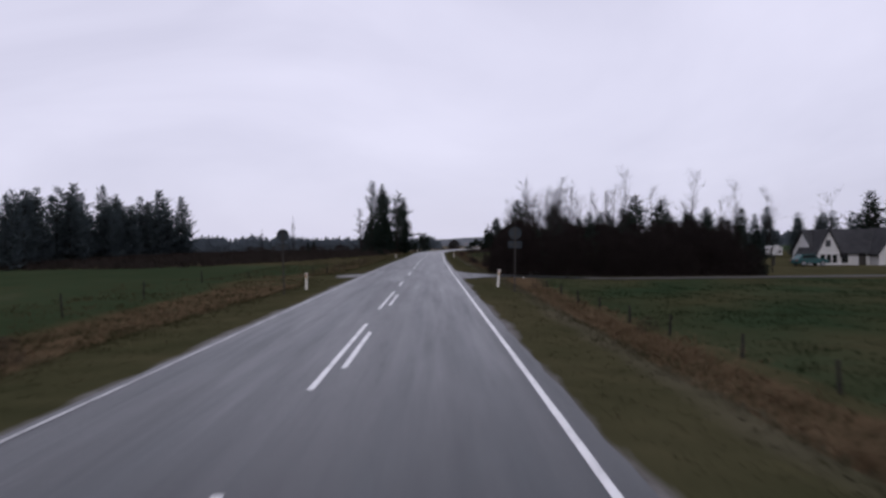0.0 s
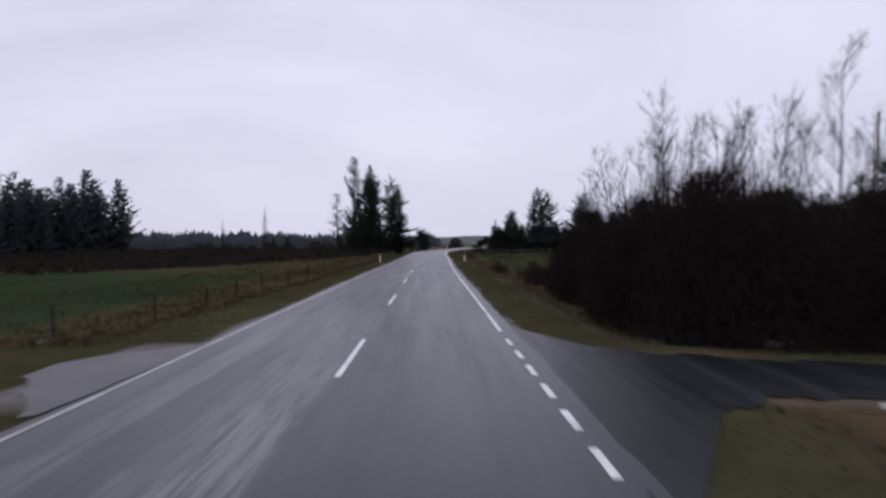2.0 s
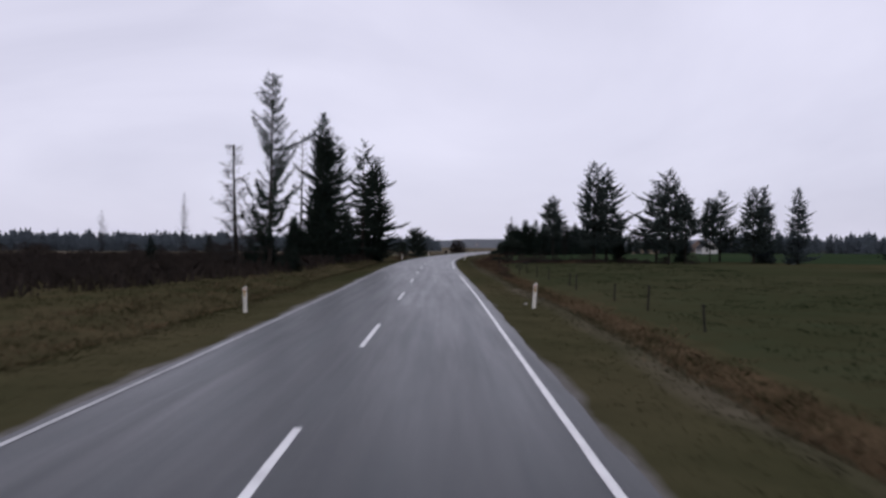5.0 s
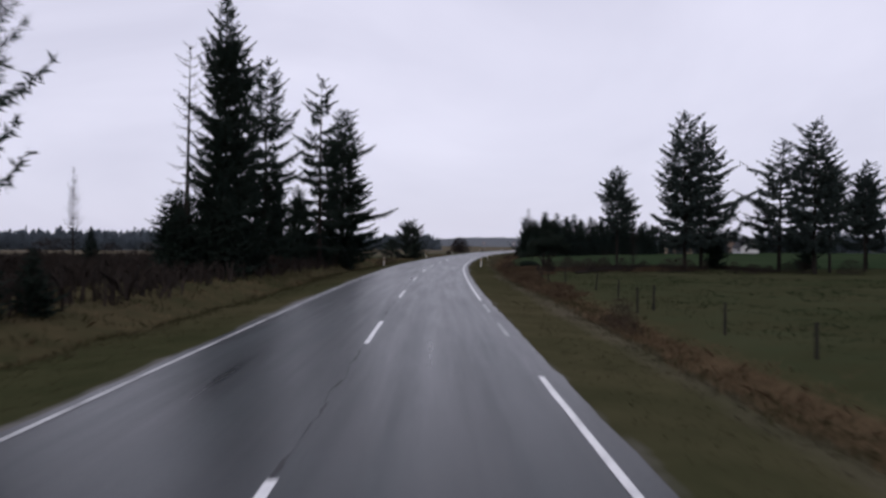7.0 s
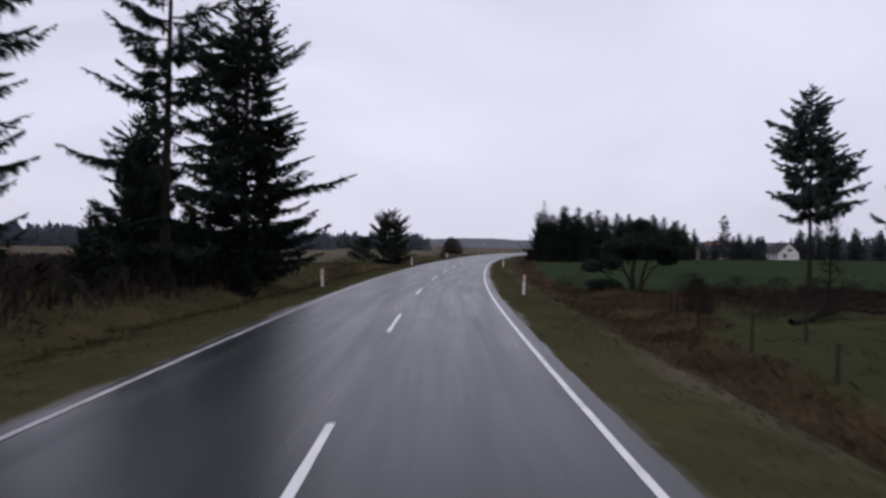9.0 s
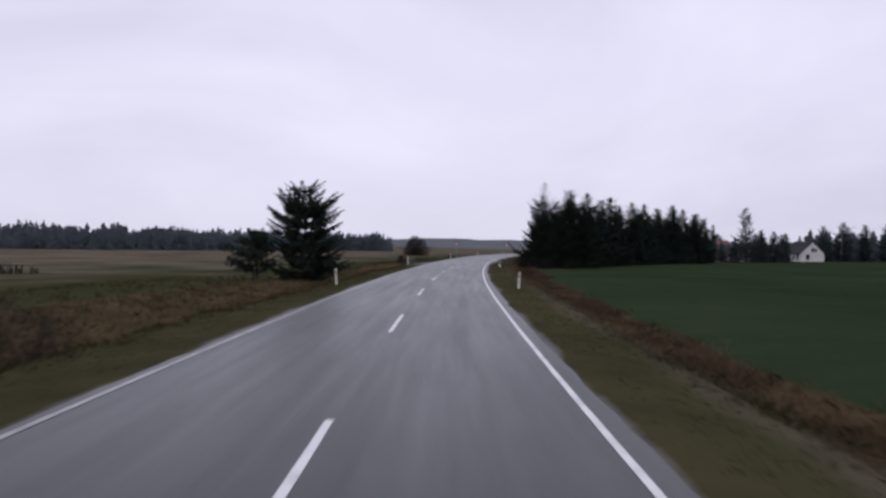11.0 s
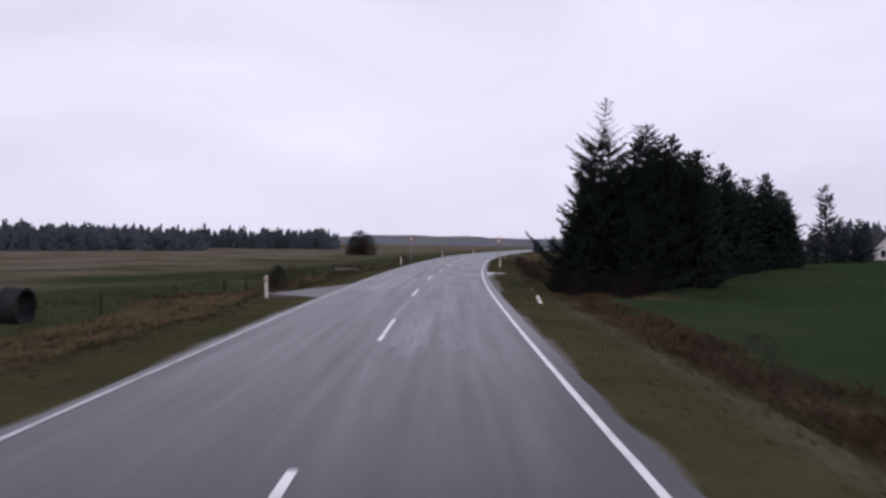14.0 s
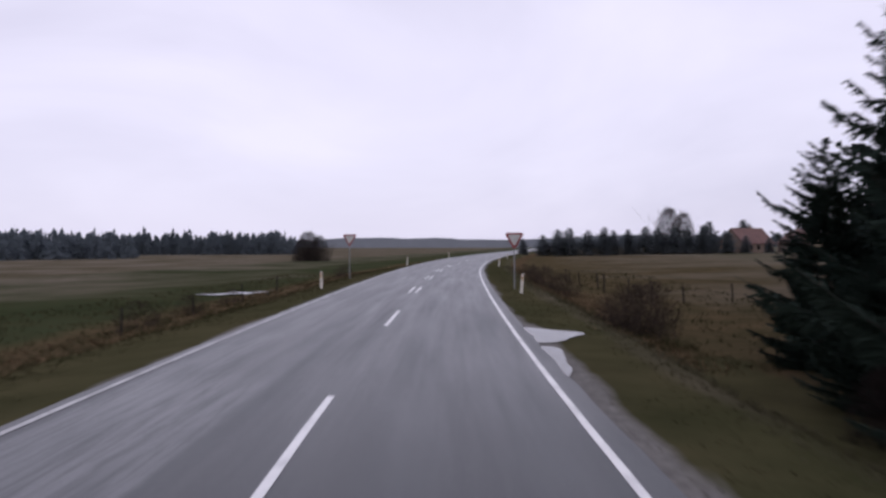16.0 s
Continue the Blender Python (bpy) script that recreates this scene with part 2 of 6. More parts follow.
M_ROOF = material("dark_roof_tiles", [(0.022, 0.022, 0.024), (0.05, 0.05, 0.053)], 0.9, 0.8, 9.0, 0.5, 0, 0.1)
M_REDROOF = material("red_roof_tiles", [(0.08, 0.042, 0.038), (0.15, 0.078, 0.068)], 0.75, 0.8, 9.0, 0.5)
M_BRICK = material("brownish_brick", [(0.11, 0.08, 0.065), (0.2, 0.15, 0.12)], 0.85, 1.0, 15.0, 0.3)
M_OCHRE = material("ochre_render", [(0.2, 0.155, 0.105), (0.31, 0.25, 0.175)], 0.9, 0.8, 12.0, 0.3)
M_TIMBER = material("dark_timber", [(0.02, 0.018, 0.016), (0.05, 0.045, 0.04)], 0.8, 2.0, 20.0, 0.2)
M_WRAP = material("black_pipe_rim", [(0.012, 0.012, 0.012), (0.026, 0.027, 0.027)], 0.6, 2.0, 9.0, 0.5, 0, 0.12)
M_WRAPEND = material("dark_grey_pipe", [(0.012, 0.013, 0.0135), (0.03, 0.032, 0.033)], 0.8, 2.0, 12.0, 0.5, 0, 0.1)
M_TEAL = material("dark_teal_car_paint", [(0.012, 0.05, 0.052), (0.025, 0.08, 0.08)], 0.25, 1.0, 12.0, 0)
M_RUBBER = material("tyre_rubber", [(0.012, 0.012, 0.012), (0.03, 0.03, 0.03)], 0.85, 3.0, 30.0, 0.2)
M_STONE = material("pale_field_stone", [(0.25, 0.24, 0.22), (0.42, 0.4, 0.37)], 0.85, 2.0, 20.0, 0.5)



def leafy(m, share):
    """Lets part of the light through thin blades."""
    n, l = m.node_tree.nodes, m.node_tree.links
    b, out = n["Principled BSDF"], n["Material Output"]
    t, mix = n.new("ShaderNodeBsdfTranslucent"), n.new("ShaderNodeMixShader")
    l.new(b.inputs["Base Color"].links[0].from_socket, t.inputs["Color"])
    mix.inputs[0].default_value = share
    l.new(b.outputs[0], mix.inputs[1])
    l.new(t.outputs[0], mix.inputs[2])
    l.new(mix.outputs[0], out.inputs["Surface"])


leafy(M_GREEN, 0.45)
leafy(M_DRY, 0.45)
leafy(M_LUSH, 0.4)
leafy(M_CREST, 0.45)
leafy(M_RUST, 0.4)
# translucency also flattens light and dark in the haze-coloured trees
leafy(M_HAZE_WOOD, 0.5)
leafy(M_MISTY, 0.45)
leafy(M_HAZE_BLUE, 0.4)


def glass(name, tone, rough):
    m = bpy.data.materials.new(name)
    m.use_nodes = True
    b = m.node_tree.nodes["Principled BSDF"]
    b.inputs["Base Color"].default_value, b.inputs["Roughness"].default_value = (*tone, 1), rough
    b.inputs["Specular IOR Level"].default_value = 0.6
    return m


M_GLASS = glass("dark_window_glass", (0.012, 0.014, 0.016), 0.06)


def noise_of(n, l, vector, scale, detail=4.0, rough=0.55):
    t = n.new("ShaderNodeTexNoise")
    t.inputs["Scale"].default_value, t.inputs["Detail"].default_value, t.inputs["Roughness"].default_value = scale, detail, rough
    l.new(vector, t.inputs["Vector"])
    return t.outputs["Fac"]


def ramp_of(n, l, value, stops):
    r = n.new("ShaderNodeValToRGB")
    while len(r.color_ramp.elements) < len(stops):
        r.color_ramp.elements.new(0.5)
    for e, (p, c) in zip(r.color_ramp.elements, stops):
        e.position, e.color = p, (*c, 1)
    l.new(value, r.inputs["Fac"])
    return r.outputs["Color"]


def mix_of(n, l, factor, a, b):
    m = n.new("ShaderNodeMix")
    m.data_type = "RGBA"
    for socket, v in (("Factor", factor), ("A", a), ("B", b)):
        if isinstance(v, (int, float)):
            m.inputs[socket].default_value = v
        elif isinstance(v, tuple):
            m.inputs[socket].default_value = (*v, 1)
        else:
            l.new(v, m.inputs[socket])
    return m.outputs["Result"]


# worn pale places and dark smooth places of the road: from s, to s, from lat, to lat, how strong
PALE = [(50.2, 57.5, -0.95, -0.12, 1.0), (50.5, 61, -0.95, -0.1, 0.7), (51, 72, -1.4, -0.15, 0.5), (51, 70, -2.6, -2.1, 0.5), (151.2, 151.7, 0.2, 1.05, 0.8), (143.5, 151.2, 0.22, 0.55, 0.7), (142.5, 151.2, 0.8, 1.05, 0.6),
        (331, 339, -0.12, 0.08, 0.9), (300.5, 311.4, -0.12, 0.08, 0.9), (201, 206.4, -0.08, 0.18, 0.9), (225.2, 237, 0.45, 1.05, 0.6), (226, 236.5, 1.5, 1.85, 0.6), (226, 236.5, 2.1, 2.5, 0.6)]
PALE += [(236.5, 237.1, 0.2, 2.6, 0.5), (324, 338, 0.5, 0.85, 0.8), (325.5, 332, 0.3, 1.1, 0.9), (325, 337, 1.35, 1.95, 0.6), (338.1, 338.9, 0.15, 1.9, 0.6), (344, 363, -2.95, -1.75, 0.7), (345.5, 362.5, -1.7, -1.15, 0.6),
         (353, 369, -3.2, -2.3, 0.5), (108, 111, -0.2, 1.6, 0.8)]
DARK = [(50, 70, 1.2, 3.9, 0.55), (70, 96, 1.5, 3.7, 0.4), (201, 213, -2.6, -1.9, 0.8), (189, 205, -2.95, -2.1, 0.7), (196, 214, -1.8, -0.5, 0.5), (4, 32, -0.3, 1.2, 0.6), (275, 279, 0.8, 1.15, 0.6), (281, 284, 1.5, 1.8, 0.5), (352, 357, 2.6, 3.1, 0.4)]


def asphalt_material(name, light=1.0, gleam=0.34, marks=False):
    """Damp asphalt: stones, long streaks along the lanes, darker polished wheel tracks, blotches."""
    m = bpy.data.materials.new(name)
    m.use_nodes = True
    n, l = m.node_tree.nodes, m.node_tree.links
    b = n["Principled BSDF"]
    uv = n.new("ShaderNodeUVMap")
    uv.uv_map = "lane"
    lane = uv.outputs["UV"]
    stretch = n.new("ShaderNodeMapping")
    stretch.inputs["Scale"].default_value = (1.0, 0.035, 1.0)
    l.new(lane, stretch.inputs["Vector"])
    streak = noise_of(n, l, stretch.outputs["Vector"], 2.4, 6.0, 0.6)
    blotch = noise_of(n, l, lane, 0.16, 5.0, 0.6)
    stone = noise_of(n, l, lane, 55.0, 2.0, 0.7)
    base = ramp_of(n, l, streak, [(0.38, (0.016 * light, 0.023 * light, 0.025 * light)), (0.62, (0.056 * light, 0.066 * light, 0.07 * light))])
    base = mix_of(n, l, 0.5, base, ramp_of(n, l, blotch, [(0.35, (0.017 * light, 0.023 * light, 0.025 * light)), (0.65, (0.058 * light, 0.067 * light, 0.071 * light))]))
    sep = n.new("ShaderNodeSeparateXYZ")
    l.new(lane, sep.inputs["Vector"])
    wet = n.new("ShaderNodeMapRange")
    wet.inputs["From Min"].default_value, wet.inputs["From Max"].default_value = -150, 650
    l.new(sep.outputs["Y"], wet.inputs["Value"])
    def scaled(a, b):
        m2 = n.new("ShaderNodeMix")
        m2.data_type, m2.blend_type = "RGBA", "MULTIPLY"
        m2.inputs["Factor"].default_value = 1.0
        l.new(a, m2.inputs["A"])
        l.new(b, m2.inputs["B"])
        return m2.outputs["Result"]

    # wheel tracks, polished darker than the middle of each lane
    side = n.new("ShaderNodeMath")
    side.operation = "ABSOLUTE"
    l.new(sep.outputs["X"], side.inputs[0])
    drift = n.new("ShaderNodeMath")
    drift.operation = "MULTIPLY_ADD"
    drift.inputs[1].default_value = 0.5
    l.new(blotch, drift.inputs[0])
    l.new(side.outputs[0], drift.inputs[2])
    track = n.new("ShaderNodeMath")
    track.operation = "PINGPONG"
    track.inputs[1].default_value = 0.75
    l.new(drift.outputs[0], track.inputs[0])
    worn = ramp_of(n, l, track.outputs[0], [(0.1, (1.1, 1.1, 1.1)), (0.35, (0.97, 0.97, 0.97)), (0.6, (0.84, 0.84, 0.845))])
    base = scaled(base, worn)
    # damp and dry blotches drawn out along the lanes, and finer scuffs
    drawn = n.new("ShaderNodeMapping")
    drawn.inputs["Scale"].default_value = (1.0, 0.09, 1.0)
    l.new(lane, drawn.inputs["Vector"])
    damp_noise = noise_of(n, l, drawn.outputs["Vector"], 0.95, 7.0, 0.68)
    scuff = noise_of(n, l, drawn.outputs["Vector"], 7.0, 5.0, 0.7)
    base = scaled(base, ramp_of(n, l, damp_noise, [(0.38, (0.54, 0.56, 0.57)), (0.5, (0.72, 0.725, 0.73)), (0.64, (0.95, 0.95, 0.95))]))
    base = scaled(base, ramp_of(n, l, scuff, [(0.35, (0.84, 0.84, 0.84)), (0.68, (1.1, 1.1, 1.1))]))
    gloss = ramp_of(n, l, wet.outputs["Result"], [(0.35, (1.0, 1.0, 1.0)), (0.395, (0.92, 0.92, 0.92)), (0.465, (0.88, 0.88, 0.88)), (0.51, (1.0, 1.0, 1.0))])
    # tree reflections near s 166-222 put into base and specular: darker, greener
    reflect_tint = ramp_of(n, l, wet.outputs["Result"], [(0.35, (0.83, 0.865, 0.87)), (0.395, (0.66, 0.73, 0.72)), (0.465, (0.56, 0.64, 0.63)), (0.51, (1.0, 1.0, 1.0))])
    first = n.new("ShaderNodeMix")
    first.data_type, first.blend_type = "RGBA", "MULTIPLY"
    first.inputs["Factor"].default_value = 1.0
    l.new(base, first.inputs["A"])
    l.new(reflect_tint, first.inputs["B"])
    base = first.outputs["Result"]
    dark_spot = None
    if marks:
        def op(kind_of, u, v):
            m3 = n.new("ShaderNodeMath")
            m3.operation = kind_of
            for i, w in enumerate((u, v)):
                if isinstance(w, (int, float)):
                    m3.inputs[i].default_value = w
                else:
                    l.new(w, m3.inputs[i])
            return m3.outputs[0]

        def rise(value, lo, hi):
            r2 = n.new("ShaderNodeMapRange")
            r2.interpolation_type = "SMOOTHSTEP"
            r2.inputs["From Min"].default_value, r2.inputs["From Max"].default_value = lo, hi
            l.new(value, r2.inputs["Value"])
            return r2.outputs["Result"]

        thin = n.new("ShaderNodeMapping")
        thin.inputs["Scale"].default_value = (1.0, 0.05, 1.0)
        l.new(lane, thin.inputs["Vector"])
        rubbed = noise_of(n, l, thin.outputs["Vector"], 9.0, 5.0, 0.65)
        sx = op("ADD", sep.outputs["X"], op("MULTIPLY", op("SUBTRACT", noise_of(n, l, lane, 1.3, 4.0, 0.6), 0.5), 0.35))
        sy = op("ADD", sep.outputs["Y"], op("MULTIPLY", op("SUBTRACT", rubbed, 0.5), 1.6))

        def spots(table):
            total = None
            for s0, s1, lo, hi, much in table:
                soft = min(0.14, (hi - lo) / 2.2)
                ends = min(1.2, (s1 - s0) / 3)
                a = op("MULTIPLY", rise(sx, lo - soft / 2, lo + soft / 2), rise(sx, hi + soft / 2, hi - soft / 2))
                c = op("MULTIPLY", rise(sy, s0 - 0.15, s0 + ends * 0.4), rise(sy, s1 + ends, s1 - ends))
                one = op("MULTIPLY", op("MULTIPLY", a, c), much)
                total = one if total is None else op("MAXIMUM", total, one)
            return total

        pale_spot = op("MULTIPLY", spots(PALE), rise(rubbed, 0.3, 0.62))
        dark_spot = op("MULTIPLY", spots(DARK), rise(rubbed, 0.28, 0.6))
        base = mix_of(n, l, dark_spot, base, (0.009, 0.011, 0.012))
        base = mix_of(n, l, pale_spot, base, (0.15, 0.155, 0.16))
    grit = ramp_of(n, l, stone, [(0.35, (0.6, 0.6, 0.6)), (0.7, (1.3, 1.3, 1.3))])
    mul = n.new("ShaderNodeMix")
    mul.data_type, mul.blend_type = "RGBA", "MULTIPLY"
    mul.inputs["Factor"].default_value = 1.0
    l.new(base, mul.inputs["A"])
    l.new(grit, mul.inputs["B"])
    l.new(mul.outputs["Result"], b.inputs["Base Color"])
    rough = ramp_of(n, l, streak, [(0.3, (0.33, 0.33, 0.33)), (0.72, (0.46, 0.46, 0.46))])
    damp = n.new("ShaderNodeMix")
    damp.data_type, damp.blend_type = "RGBA", "MULTIPLY"
    damp.inputs["Factor"].default_value = 1.0
    l.new(rough, damp.inputs["A"])
    l.new(gloss, damp.inputs["B"])
    rough = scaled(damp.outputs["Result"], ramp_of(n, l, damp_noise, [(0.38, (0.86, 0.86, 0.86)), (0.52, (0.94, 0.94, 0.94)), (0.64, (1.0, 1.0, 1.0))]))
    if dark_spot is not None:
        rough = mix_of(n, l, dark_spot, rough, (0.31, 0.31, 0.31))
    l.new(rough, b.inputs["Roughness"])
    film = n.new("ShaderNodeMath")
    film.operation = "MULTIPLY"
    film.inputs[1].default_value = gleam
    l.new(reflect_tint, film.inputs[0])
    l.new(film.outputs[0], b.inputs["Specular IOR Level"])
    bp = n.new("ShaderNodeBump")
    bp.inputs["Strength"].default_value, bp.inputs["Distance"].default_value = 0.2, 0.008
    l.new(stone, bp.inputs["Height"])
    l.new(bp.outputs["Normal"], b.inputs["Normal"])
    return m


M_ASPHALT = asphalt_material("asphalt", 0.93, marks=True)
M_PATCH = asphalt_material("pale_patched_asphalt", 2.2, 0.42)
M_SIDEROAD = asphalt_material("wet_side_road_asphalt", 0.62, 0.1)
M_TAR = material("tar_crack_filler", [(0.02, 0.02, 0.0205), (0.046, 0.046, 0.047)], 0.5, 1.0, 20.0, 0.2, 0, 0.15)
M_GRAVEL = material("wet_gravel", [(0.07, 0.069, 0.068), (0.08, 0.079, 0.078), (0.105, 0.103, 0.101)], 0.55, 0.5, 20.0, 0.3)
M_TRACK = material("muddy_track_gravel", [(0.03, 0.028, 0.025), (0.05, 0.047, 0.043), (0.075, 0.071, 0.066)], 0.75, 0.6, 12.0, 0.4, 0, 0.15)
M_FILM = material("water_film_on_gravel", [(0.035, 0.034, 0.033), (0.06, 0.058, 0.056), (0.1, 0.097, 0.094)], 0.2, 1.6, 9.0, 0.25, 0, 0.4)
M_WATER = glass("puddle_water", (0.03, 0.03, 0.03), 0.05)


def ground_material():
    """Grassland. The mesh carries how green, how dry and how gravelly each place is; noise breaks it up."""
    m = bpy.data.materials.new("grassland")
    m.use_nodes = True
    n, l = m.node_tree.nodes, m.node_tree.links
    b = n["Principled BSDF"]
    co = n.new("ShaderNodeTexCoord").outputs["Object"]
    big, mid, fine = noise_of(n, l, co, 0.05, 5.0, 0.6), noise_of(n, l, co, 0.6, 4.0, 0.6), noise_of(n, l, co, 9.0, 3.0, 0.7)
    cover = n.new("ShaderNodeAttribute")
    cover.attribute_name = "cover"
    sep = n.new("ShaderNodeSeparateColor")
    l.new(cover.outputs["Color"], sep.inputs["Color"])

    def sharpened(value):
        a = n.new("ShaderNodeMath")
        a.operation = "MULTIPLY_ADD"
        a.inputs[1].default_value = 0.7
        l.new(mid, a.inputs[0])
        l.new(value, a.inputs[2])
        c = n.new("ShaderNodeMapRange")
        c.inputs["From Min"].default_value, c.inputs["From Max"].default_value = 0.55, 1.05
        l.new(a.outputs[0], c.inputs["Value"])
        return c.outputs["Result"]

    rough_grass = mix_of(n, l, 0.5, ramp_of(n, l, mid, [(0.3, (0.032, 0.033, 0.016)), (0.7, (0.072, 0.065, 0.034))]), ramp_of(n, l, big, [(0.35, (0.032, 0.038, 0.017)), (0.65, (0.078, 0.066, 0.037))]))
    lush = mix_of(n, l, 0.5, ramp_of(n, l, mid, [(0.3, (0.018, 0.031, 0.0155)), (0.7, (0.034, 0.047, 0.025))]), ramp_of(n, l, fine, [(0.3, (0.018, 0.029, 0.0155)), (0.7, (0.037, 0.053, 0.029))]))
    lush = mix_of(n, l, 0.35, lush, ramp_of(n, l, big, [(0.35, (0.015, 0.031, 0.012)), (0.65, (0.046, 0.062, 0.03))]))
    dry = mix_of(n, l, 0.5, ramp_of(n, l, mid, [(0.3, (0.042, 0.03, 0.017)), (0.7, (0.11, 0.077, 0.044))]), ramp_of(n, l, fine, [(0.3, (0.036, 0.026, 0.015)), (0.7, (0.115, 0.082, 0.048))]))
    straw = mix_of(n, l, 0.5, ramp_of(n, l, mid, [(0.3, (0.09, 0.079, 0.062)), (0.7, (0.155, 0.134, 0.106))]), ramp_of(n, l, big, [(0.35, (0.075, 0.074, 0.046)), (0.65, (0.165, 0.138, 0.108))]))
    grit = ramp_of(n, l, fine, [(0.3, (0.1, 0.095, 0.09)), (0.7, (0.21, 0.2, 0.19))])
    tone = mix_of(n, l, sharpened(sep.outputs["Red"]), rough_grass, lush)
    tone = mix_of(n, l, sharpened(sep.outputs["Green"]), tone, dry)
    pale = n.new("ShaderNodeMath")
    pale.operation = "MULTIPLY_ADD"
    pale.inputs[1].default_value = 0.9
    l.new(big, pale.inputs[0])
    l.new(cover.outputs["Alpha"], pale.inputs[2])
    spread = n.new("ShaderNodeMapRange")
    spread.inputs["From Min"].default_value, spread.inputs["From Max"].default_value = 0.75, 1.2
    l.new(pale.outputs[0], spread.inputs["Value"])
    tone = mix_of(n, l, spread.outputs["Result"], tone, straw)
    tone = mix_of(n, l, sharpened(sep.outputs["Blue"]), tone, grit)
    l.new(tone, b.inputs["Base Color"])
    b.inputs["Roughness"].default_value, b.inputs["Specular IOR Level"].default_value = 1.0, 0.0
    bp = n.new("ShaderNodeBump")
    bp.inputs["Strength"].default_value, bp.inputs["Distance"].default_value = 0.8, 0.06
    l.new(fine, bp.inputs["Height"])
    l.new(bp.outputs["Normal"], b.inputs["Normal"])
    return m


M_GROUND = ground_material()

# ---------------------------------------------------------------- ground and road
GRID_S = np.concatenate([np.arange(-150, -20, 5.0), np.arange(-20, 480, 1.0), np.arange(480, 800, 6.0), np.arange(800, 3900, 200.0)])
SIDE = [3.2, 3.45, 3.65, 3.8, 3.95, 4.1, 4.25, 4.4, 4.6, 4.8, 5.2, 5.6, 6.0, 6.4, 6.8, 7.2, 7.6, 8.0, 8.4, 8.8, 9.2, 9.6, 10.2, 11, 12, 13.5, 15, 17, 20, 24, 29, 35, 42, 50, 60, 75, 95, 120, 160, 220, 300, 400, 500]
GRID_L = np.array([-2500, -1200, -700] + [-a for a in SIDE[::-1]] + [0] + SIDE, float)


def cover_at(s, lat):
    """How green, dry and gravelly the ground is: fields, ditch, heath, shoulder, drives."""
    s = s + np.where(np.abs(lat) > 14, 3.5 * np.sin(lat * 0.21) + 3.0 * np.sin(lat * 0.083 + 1), 0.0)
    a = np.abs(lat)
    right = lat > 0
    lush = np.where(right & (a > 9.3) & (s < 58), 0.5 + 0.3 * np.sin(s * 0.35 + 2 * np.sin(lat * 0.22)) * np.sin(lat * 0.3), 0.0)
    lush = np.where(right & (a > 9.5) & (s > 122) & (s < 245) & (a < 60), 0.36, lush)
    gx0, gy0 = at(s, lat)
    behind = gy0 - 362 > (gx0 - 24) * 1.25
    lush = np.where(right & (a > 8.8) & (s > 246) & ~behind & (s < 700), np.where((s > 349) & (a < 14), 0.1, 0.9), lush)
    lush = np.where(right & behind & (a > 60), 0.5, lush)
    lush = np.where(~right & (a > 12.5) & (s < 118), 0.62, lush)
    lush = np.where(~right & (a > 12) & (s > 262) & (a < 60), np.where(s > 335, 0.45, 0.3), lush)
    dry = np.where(right & (a > 6.5) & (a < 9.0), 0.85, 0.0)
    dry = np.where(right & (s > 63) & (s < 92), 0.15, dry)
    dry = np.where(~right & (a > 6.8) & (a < np.where(s < 58, 12.3, 9.6)), np.where(s < 55, 0.7, np.where(s > 262, 0.6, 0.3)), dry)
    dry = np.where(~right & (a >= 9.6) & (s > 118) & (s < 255) & (a < 90), 0.3, dry)
    dry = np.where(~right & (a >= 9.6) & (s > 265) & (a < 13.5), 0.55, dry)
    dry = np.where(~right & (a >= 60) & (s > 255), 0.5, dry)
    dry = np.where(right & (a >= 8.4) & (s > 349) & (a < 13), 0.5, dry)
    dry = np.where(right & behind & (a >= 9.0) & (a < 45), 0.5, dry)
    dry = np.where(right & (s > 352) & (s < 371) & (a < 9.0), 0.1, dry)
    beyond = a - half_width(s)
    uneven = 0.09 * np.sin(s * 0.31) + 0.07 * np.sin(s * 0.83 + 1.7) + 0.05 * np.sin(s * 2.1 + 0.6)
    uneven = uneven + np.where(right, 0.4 * np.exp(-((s - 361) / 12.0) ** 4), 0.0)
    earthy = np.where(right, np.exp(-((s - 175) / 48.0) ** 6), 0.0)
    stone = (1 - 0.6 * earthy) * np.clip((np.where(right, 0.64, 0.54) + uneven - beyond) / 0.3, 0, 1) * 0.8
    dry = np.where((beyond > 0.5) & (beyond < np.where(right, 1.1, 0.95) + uneven) & (a < 6), 0.12, dry)
    drive = np.exp(-((s - 60.3) / 3.6) ** 4) * np.where(right, 0.32 * (a < 15), a < 5.0) + np.exp(-((s - 345.0) / 3.4) ** 4) * (~right & (a < 6.6))
    stone = np.maximum(stone, np.clip(drive, 0, 1))
    straw0 = np.where(~right & (a > 13) & (s < 118), 0.2, 0.0)
    straw0 = straw0 + np.where(right & (a > 4.7) & (a < 7.2), 0.4 * np.clip((a - 4.7) / 1.2, 0, 1) * np.clip((7.2 - a) / 0.5, 0, 1) * np.where(s < 66, np.clip((44 - s) / 8, 0, 1), 1.0), 0.0)
    straw0 = straw0 + np.where(right & behind & (a > 12), np.clip(0.3 + (a - 10) / 120, 0.1, 0.6), 0.0)
    # tan grass grows outwards on the left meadow; its paleness also carries painted haze
    straw = np.where(~right & (s > 262) & (a > 12), np.clip(0.22 + (a - 12) / 120, 0, 0.62), straw0)
    return lush * (drive < 0.3), dry * (drive < 0.3), stone, straw


gs, gl = np.repeat(GRID_S, len(GRID_L)), np.tile(GRID_L, len(GRID_S))
gx, gy = at(gs, gl)
k = len(GRID_L)
